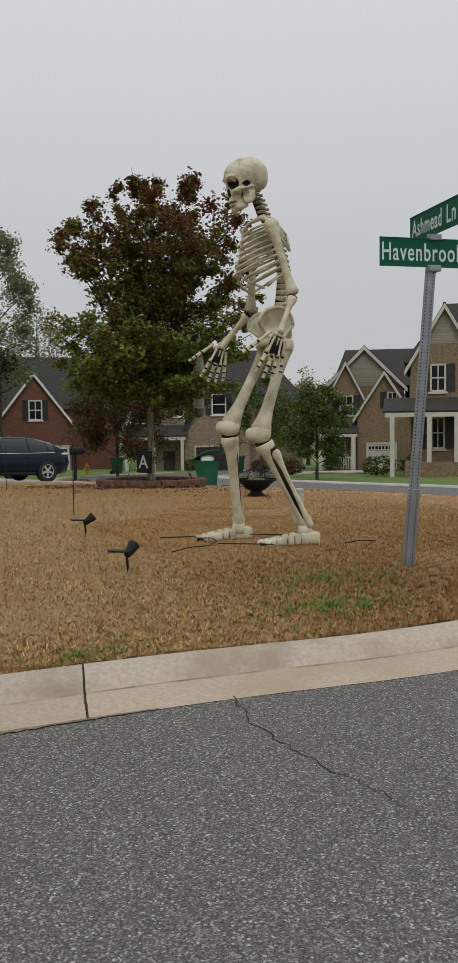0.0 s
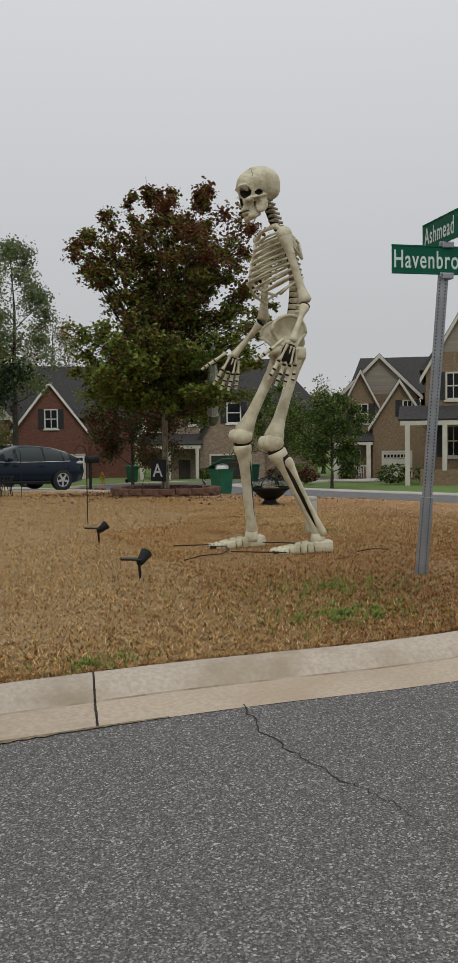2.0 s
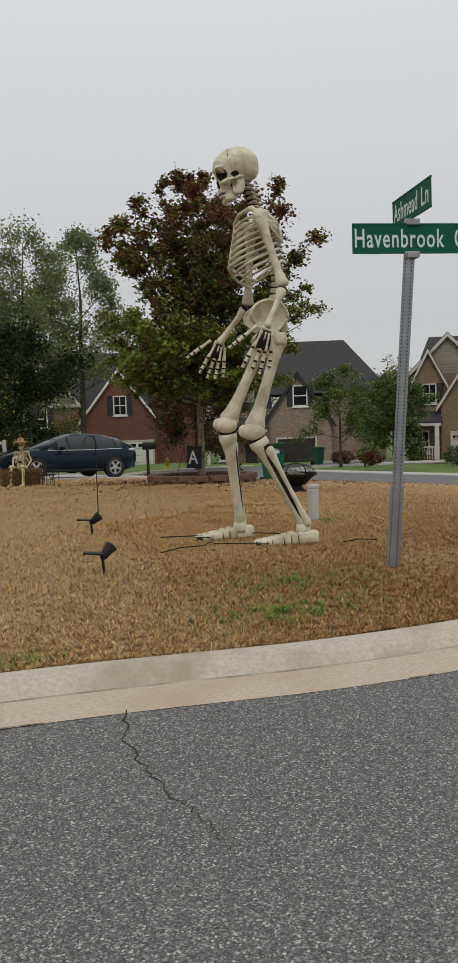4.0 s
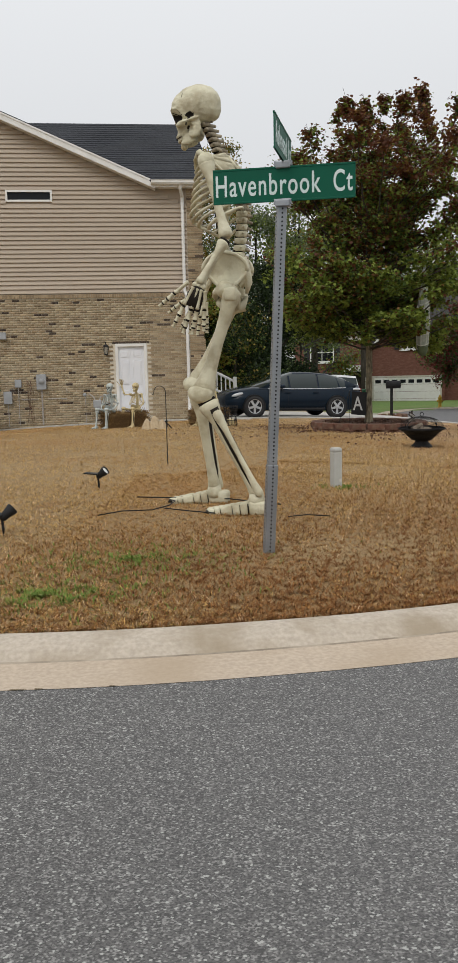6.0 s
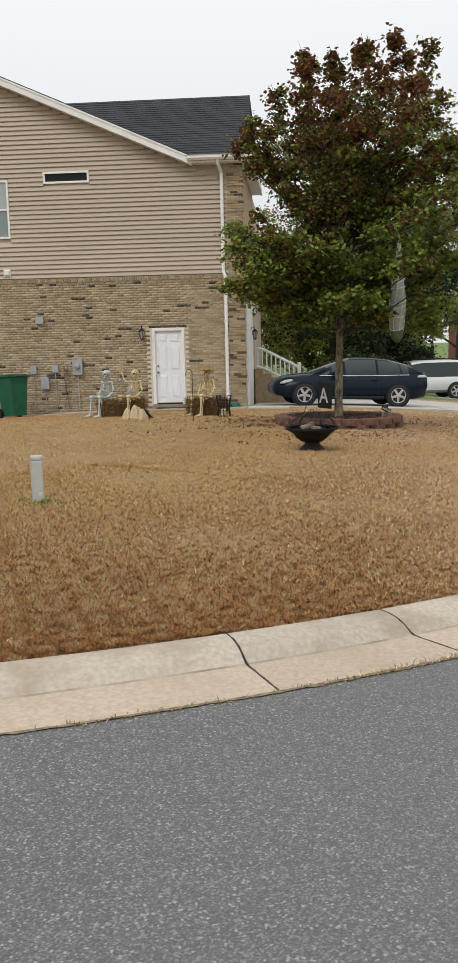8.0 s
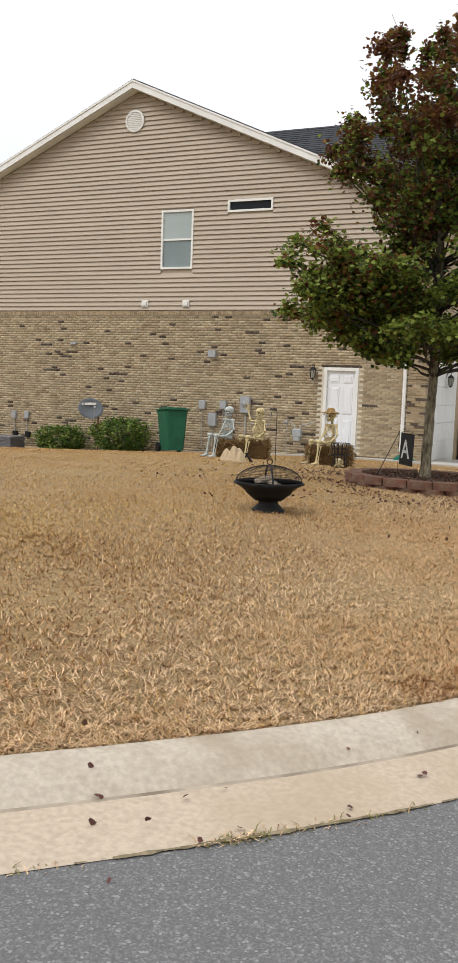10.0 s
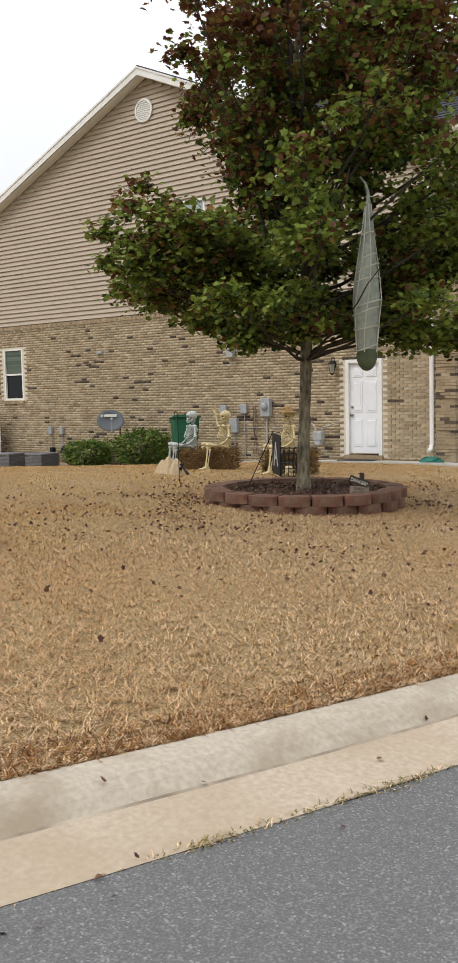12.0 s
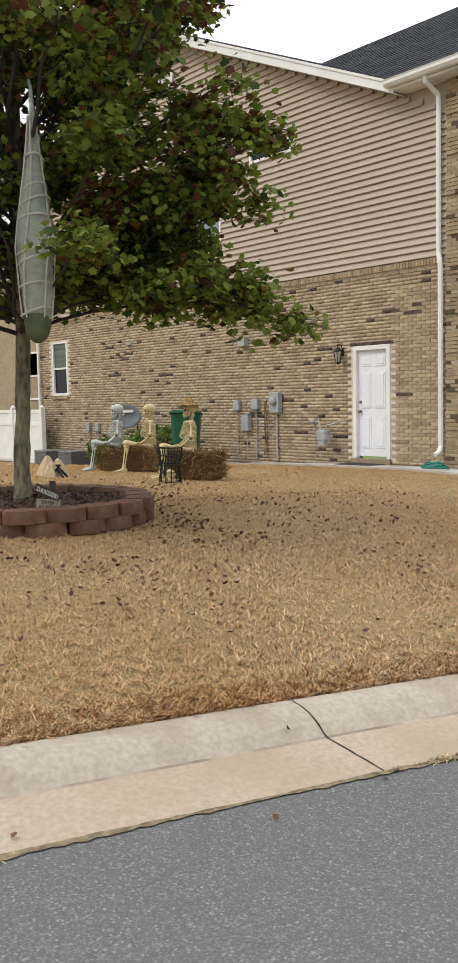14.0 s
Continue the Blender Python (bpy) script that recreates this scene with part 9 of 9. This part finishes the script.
# house at the end of the row, nearer
h = Facade("brick_house", (36.1, 40.45), (38.91, 37.62), -1.68, "dark brick two-storey house with a covered front porch")
h.gable(1.3, 5.1, 6.3, 9.5, 0.0, 9, BROWN_BRICK, CREAM, board=TAUPE, split=7.3)
h.window(2.85, 4.55, 0.9, 1.6, 0, True, 1)
h.window(2.85, 1.25, 0.8, 1.85, 0, True, 1)
h.box("side_wall", 5.1, 12, 0.6, 9, -0.6, 6.3, BROWN_BRICK)
h.hip(0.9, 13, 0.3, 10, 6.3, 10.2, 2.5)
bm = bmesh.new()
roof_plane(bm, (-0.2, -2.0, 3.45), (9, -2.0, 3.45), (9, 0.1, 4.25), (-0.2, 0.1, 4.25))
h.put("porch_roof", bm, ROOF_FAR)
h.box("porch_beam", -0.1, 9, -1.95, -1.75, 3.1, 3.42, CREAM)
h.box("porch_floor", 1.0, 9, -2.0, 0.0, -0.6, 0.55, BROWN_BRICK)
for u in (0.3, 2.35, 3.85, 5.6):
    h.box("porch_column", u - 0.13, u + 0.13, -1.95, -1.7, 0.55 if u > 1 else -0.4, 3.1, CREAM)
h.window(5.9, 4.55, 0.9, 1.6, 0.6, True, 1)
bm = bmesh.new()
loft(bm, [h.m.inverted() @ (h.m @ Vector(p)) for p in ((4.55, -0.1, 6.2), (4.55, -0.1, 4.6), (4.4, -0.1, 4.3))], [0.06] * 3, 6)
h.put("downspout", bm, CREAM)

for n_, x0, x1, y0, y1, nx_ in (("driveway_red_house", 29.0, 36.5, 63.5, 84.0, 2), ("driveway_tan_house", 41.5, 46, 61.5, 66.5, 1), ("driveway_mid_house", 39.0, 43.5, 47.5, 53.0, 1)):
    paving(n_, x0, x1, y0, y1, "pale concrete driveway across the street", nx_, 2, -0.02)

# ---------------------------------------------------------------- shrubs and trees far off
GREENS = [LEAF_DARK, LEAF_GREEN, SHRUB]
for x, y, w, hh, sd in ((36.6, 41.8, 2.2, 1.1, 51), (38.3, 40.2, 2.4, 1.1, 52), (43.2, 54.0, 1.6, 1.0, 53), (40.6, 56.6, 1.8, 1.2, 54), (39.0, 67.6, 2.0, 1.0, 55)):
    shrub(x, y, w, hh, 700, sd, [LEAF_DARK, LEAF_DARK, LEAF_GREEN], 0.16, "clipped dark green shrub in front of a house")
for x, y, w, hh, sd in ((33.5, 46.3, 1.5, 0.9, 61), (35.9, 53.0, 1.7, 0.9, 62)):
    shrub(x, y, w, hh, 500, sd, [LEAF_CRIMSON, LEAF_CRIMSON, SHRUB], 0.16, "low crimson-leaved shrub by a driveway")


def lz(x, y):
    return (x, y, float(land(x, y)) - 0.05)


crown_tree("ornamental_tree", lz(25.4, 54.5), 6.0, 6.5, 0.8, 9000, 0.22, [LEAF_CRIMSON, LEAF_RED, LEAF_DARK], (3, 2, 5), 71, "low spreading tree with crimson autumn leaves", 0.12)
crown_tree("small_tree", lz(29.2, 38.5), 4.9, 3.4, 0.8, 10000, 0.15, [LEAF_DARK, LEAF_GREEN, LEAF_HAZED], (6, 2, 1), 72, "dense upright green tree before a house", 0.09, limbs_n=24)
crown_tree("small_tree", lz(33.0, 49.0), 6.5, 4.6, 1.4, 3600, 0.18, [LEAF_DARK, LEAF_GREEN], (4, 2), 73, "small dark green tree before a house", 0.1)
crown_tree("small_tree", lz(47.5, 66.0), 6.6, 4.5, 1.0, 2800, 0.24, [LEAF_DARK, LEAF_GREEN], (4, 2), 74, "small dark green tree before a house", 0.1)
# woods behind the driveway
crown_tree("evergreen_tree", lz(11.6, 48.0), 7.6, 8.0, 0.4, 13000, 0.22, [LEAF_EVERGREEN, LEAF_EVERGREEN, LEAF_DARK], (9, 7, 2), 81, "broad dark evergreen tree behind the driveway", 0.2)
crown_tree("evergreen_tree", lz(9.3, 49.0), 6.6, 6.5, 0.4, 10000, 0.21, [LEAF_EVERGREEN, LEAF_DARK, LEAF_YELLOW], (9, 2, 0.5), 83, "dark evergreen tree with some yellow leaves", 0.2)
crown_tree("tall_tree", lz(15.8, 60.0), 16.5, 8.5, 4.0, 6000, 0.24, [LEAF_HAZED, LEAF_GREEN, LEAF_YELLOW], (6, 2, 1), 84, "tall haze-paled green tree with a thin crown", 0.24, limbs_n=24)
crown_tree("tall_tree", lz(12.6, 58.0), 13.5, 6.5, 1.5, 7000, 0.22, [LEAF_HAZED, LEAF_GREEN, LEAF_DARK], (6, 2, 2), 85, "tall haze-paled grey-green tree behind the driveway", 0.2, limbs_n=28)
crown_tree("tall_tree", lz(9.9, 57.0), 17.5, 5.5, 2.0, 5200, 0.21, [LEAF_YELLOW, LEAF_ORANGE, LEAF_HAZED], (5, 1, 3), 86, "tall slender tree with thin yellow leaves", 0.16, limbs_n=30)
crown_tree("tall_tree", lz(7.3, 57.0), 16.5, 5.0, 2.0, 5200, 0.21, [LEAF_YELLOW, LEAF_ORANGE, LEAF_HAZED], (5, 2, 3), 87, "tall slender tree with thin yellow-brown leaves", 0.16, limbs_n=28)
crown_tree("tall_tree", lz(11.2, 64.0), 17.0, 7.0, 3.0, 900, 0.22, [LEAF_HAZED, LEAF_ORANGE], (3, 1), 88, "tall nearly bare tree with grey twigs", 0.2, limbs_n=30)
crown_tree("young_tree", lz(7.4, 43.0), 6.2, 5.2, 0.3, 6000, 0.18, [LEAF_YELLOW, LEAF_GREEN, LEAF_ORANGE], (4, 5, 1), 89, "low tree with yellow-green leaves behind the porch", 0.1)
crown_tree("young_tree", lz(8.9, 42.0), 4.5, 5.0, 0.3, 5000, 0.18, [LEAF_EVERGREEN, LEAF_DARK, LEAF_YELLOW], (6, 3, 1), 90, "low green tree behind the driveway", 0.1)
crown_tree("tall_tree", lz(23.6, 72.3), 21.5, 8.0, 7.0, 6000, 0.30, [LEAF_HAZED, LEAF_HAZED, LEAF_GREEN], (6, 3, 1), 91, "tall haze-paled green tree with a thin crown", 0.26, gaps=0.15, limbs_n=22)
crown_tree("tall_tree", lz(19.5, 72.0), 15.0, 10.0, 2.0, 6500, 0.34, [LEAF_GREEN, LEAF_ORANGE, LEAF_HAZED], (4, 2, 3), 92, "tall mixed green and brown tree", 0.3)
crown_tree("tall_tree", lz(36.5, 97.0), 18.5, 10.0, 3.0, 4500, 0.26, [LEAF_ORANGE, LEAF_HAZED, LEAF_GREEN], (3, 3, 1), 93, "tall thin brownish autumn tree behind the houses", 0.25, limbs_n=26)
rw = random.Random(77)
for k in range(16):
    a = radians(38 + k * 4.6)
    d = rw.uniform(105, 135)
    x, y = -1 + d * math.cos(a), 1 + d * math.sin(a)
    crown_tree("distant_tree", lz(x, y), rw.uniform(6.5, 9.5), rw.uniform(9, 13), 1.0, 5000, 0.36, [LEAF_HAZED, LEAF_GREEN, LEAF_ORANGE], (4, 3, rw.uniform(0.5, 2.5)), 200 + k, "distant autumn tree behind the houses", 0.3, limbs_n=10)
# behind the west fence
crown_tree("small_tree", lz(-19, 34), 5.0, 5.0, 0.5, 3000, 0.22, [LEAF_GREEN, LEAF_DARK], (4, 3), 95, "green garden tree behind the white fence", 0.1)

# ---------------------------------------------------------------- dry grass blades
def blades(name, x, y, length, width, flat, material, label, seed, parent=None, base=None):
    """Thin bent blades standing or lying at the places given."""
    r_ = np.random.default_rng(seed)
    n = len(x)
    yaw = r_.uniform(0, math.tau, n)
    up = np.clip(r_.normal(flat, 0.17, n), 0.03, 1.5)
    ln = length * r_.uniform(0.5, 1.4, n)
    dx, dy, dz = np.cos(yaw) * np.cos(up), np.sin(yaw) * np.cos(up), np.sin(up)
    sx, sy = -np.sin(yaw) * width / 2, np.cos(yaw) * width / 2
    z = (lawn_z(x, y) if base is None else base) + 0.002
    bend = r_.uniform(-3.2, 3.2, n)
    mx, my, mz = x + dx * ln * 0.55, y + dy * ln * 0.55, z + dz * ln * 0.62
    ex, ey, ez = x + dx * ln - sy * bend * 4, y + dy * ln + sx * bend * 4, z + dz * ln * 0.92
    v = np.empty((n, 5, 3), np.float32)
    v[:, 0] = np.stack([x - sx, y - sy, z - 0.01], -1)
    v[:, 1] = np.stack([x + sx, y + sy, z - 0.01], -1)
    v[:, 2] = np.stack([mx + sx, my + sy, mz], -1)
    v[:, 3] = np.stack([mx - sx, my - sy, mz], -1)
    v[:, 4] = np.stack([ex, ey, ez], -1)
    i = np.arange(n)[:, None] * 5
    tri = np.concatenate([i + np.array([0, 1, 2]), i + np.array([0, 2, 3]), i + np.array([3, 2, 4])], 0)
    ob = soup(name, v.reshape(-1, 3), tri, material, parent, label, None, "stuff")
    ob["category"] = "grass"
    return ob


rg = np.random.default_rng(17)


def strewn(n, s0, s1, o0, o1, power=1.0):
    """Places along the kerb, between two distances inside it."""
    s = rg.uniform(s0, s1, n)
    o = o0 + (o1 - o0) * rg.random(n) ** power
    p = along(s, o)
    return p[:, 0], p[:, 1]


cgx, cgy = np.arange(-14, 18.01, 0.125), np.arange(2, 30.01, 0.125)
cgm = np.meshgrid(cgx, cgy)
cgd = inward(cgm[0], cgm[1], True).reshape(cgm[0].shape)


def past_kerb(x, y):
    """How far places lie past the back of the kerb, from a table."""
    u, v = np.clip((x + 14) / 0.125, 0, len(cgx) - 1.001), np.clip((y - 2) / 0.125, 0, len(cgy) - 1.001)
    i, j = u.astype(int), v.astype(int)
    u, v = u - i, v - j
    return (cgd[j, i] * (1 - u) + cgd[j, i + 1] * u) * (1 - v) + (cgd[j + 1, i] * (1 - u) + cgd[j + 1, i + 1] * u) * v


def clear(x, y):
    """Leaves out the ring, the paths and the house."""
    ok = (np.hypot(x - TX, y - TY) > RR + 0.08) & (y < 26.4 + 0.9 * (x < -0.5)) & (past_kerb(x, y) > 0.005) & ~((x > 5.9) & (y > 26.2)) & (x > -13)
    return x[ok], y[ok]


def deadness(x, y):
    """How far the grass has died back to rust: most by the kerb round the corner, in uneven patches."""
    blot = np.sin(x * 2.1 + 1.3 * np.sin(y * 1.7)) * np.sin(y * 2.6 + np.sin(x * 3.1)) * 0.5 + 0.5
    return np.clip(1.35 - past_kerb(x, y) / 3.1, 0, 1) * (0.66 + 0.34 * blot) * np.clip((x - 1.4) / 2.2, 0.22, 1) * np.clip((9.4 - x) / 1.8, 0.05, 1)


def sward(name, x, y, length, width, flat, label, seed):
    """Straw, tawny and rust blades mixed as the lawn changes."""
    x, y = clear(x, y)
    u = rg.random(len(x))
    dead = np.minimum(1.12 * deadness(x, y), 0.96)
    tawny = np.clip((9.6 - x) / 4, 0.12, 0.72)
    kind = np.where(u < dead, 2, np.where(rg.random(len(x)) < tawny, 1, 0))
    for k, (m_, what) in enumerate(((STRAW, "straw-coloured"), (TAWNY, "tawny brown"), (RUST, "rust-brown"))):
        w = kind == k
        blades(name, x[w], y[w], length, width, flat, m_, what + label, seed * 3 + k)


# all over the lawn, in matted clumps, denser by the kerb
n = 560000
x, y = rg.uniform(-6, 14.5, n), 4.2 + 22.5 * rg.random(n) ** 1.35
x, y = x + 0.025 * np.sin(x * 31 + 2 * np.sin(y * 13)), y + 0.025 * np.sin(y * 37 + 2 * np.sin(x * 11))
sward("dry_grass", x, y, 0.044, 0.0040, 0.17, " short matted dormant grass", 1)
x, y = strewn(420000, s_of(-2, 4.9), s_of(14.3, 22), KERB, 6.5, 1.9)
x, y = x + 0.018 * np.sin(x * 43 + 2 * np.sin(y * 17)), y + 0.018 * np.sin(y * 47 + 2 * np.sin(x * 19))
sward("kerbside_dry_grass", x, y, 0.040, 0.0033, 0.22, " longer grass beside the kerb", 2)
x, y = clear(*strewn(16000, s_of(10.8, 8.15), s_of(14.3, 22), KERB, 0.8, 1.8))
blades("rusty_dry_grass", x, y, 0.055, 0.0042, 0.2, RUST, "rust-brown thatch along the kerb", 4)
# green weeds
for k, (gx_, gy_, q, m_) in enumerate(((2.7, 5.15, 0.30, 1100), (3.2, 5.95, 0.42, 900), (5.33, 8.8, 0.13, 170), (1.0, 4.98, 0.14, 300))):
    a, d = rg.uniform(0, math.tau, m_), np.abs(rg.normal(0, q, m_))
    x, y = gx_ + 1.4 * d * np.cos(a), gy_ + 0.9 * d * np.sin(a)
    x, y = x + 0.05 * np.sin(x * 23 + 2 * np.sin(y * 19)), y + 0.05 * np.sin(y * 27 + 2 * np.sin(x * 17))
    x, y = clear(x, y)
    blades("green_weeds", x, y, 0.045, 0.006, 0.5, GREEN_BLADE, "small patch of green weeds in the dry lawn", 10 + k)
# tufts in the seam between gutter and asphalt
seam = []
for k in range(38):
    s = rg.uniform(s_of(6.6, 4.62), s_of(14.3, 22))
    w = rg.uniform(0.05, 0.35)
    m_ = int(rg.uniform(40, 160))
    ss = rg.normal(s, w, m_)
    p = along(ss, rg.normal(0.0, 0.012, m_))
    seam.append(p)
seam = np.concatenate(seam)
zz = land(seam[:, 0], seam[:, 1]) + 0.004
cut = rg.random(len(seam)) < 0.5
blades("seam_grass", seam[cut, 0], seam[cut, 1], 0.03, 0.004, 0.35, STRAW, "dry grass tufts in the gutter seam", 21, base=zz[cut])
blades("seam_grass", seam[~cut, 0], seam[~cut, 1], 0.027, 0.004, 0.4, mat("olive_blade", (0.20, 0.18, 0.05), (0.13, 0.12, 0.035), 30, 0.9), "olive grass tufts in the gutter seam", 22, base=zz[~cut])
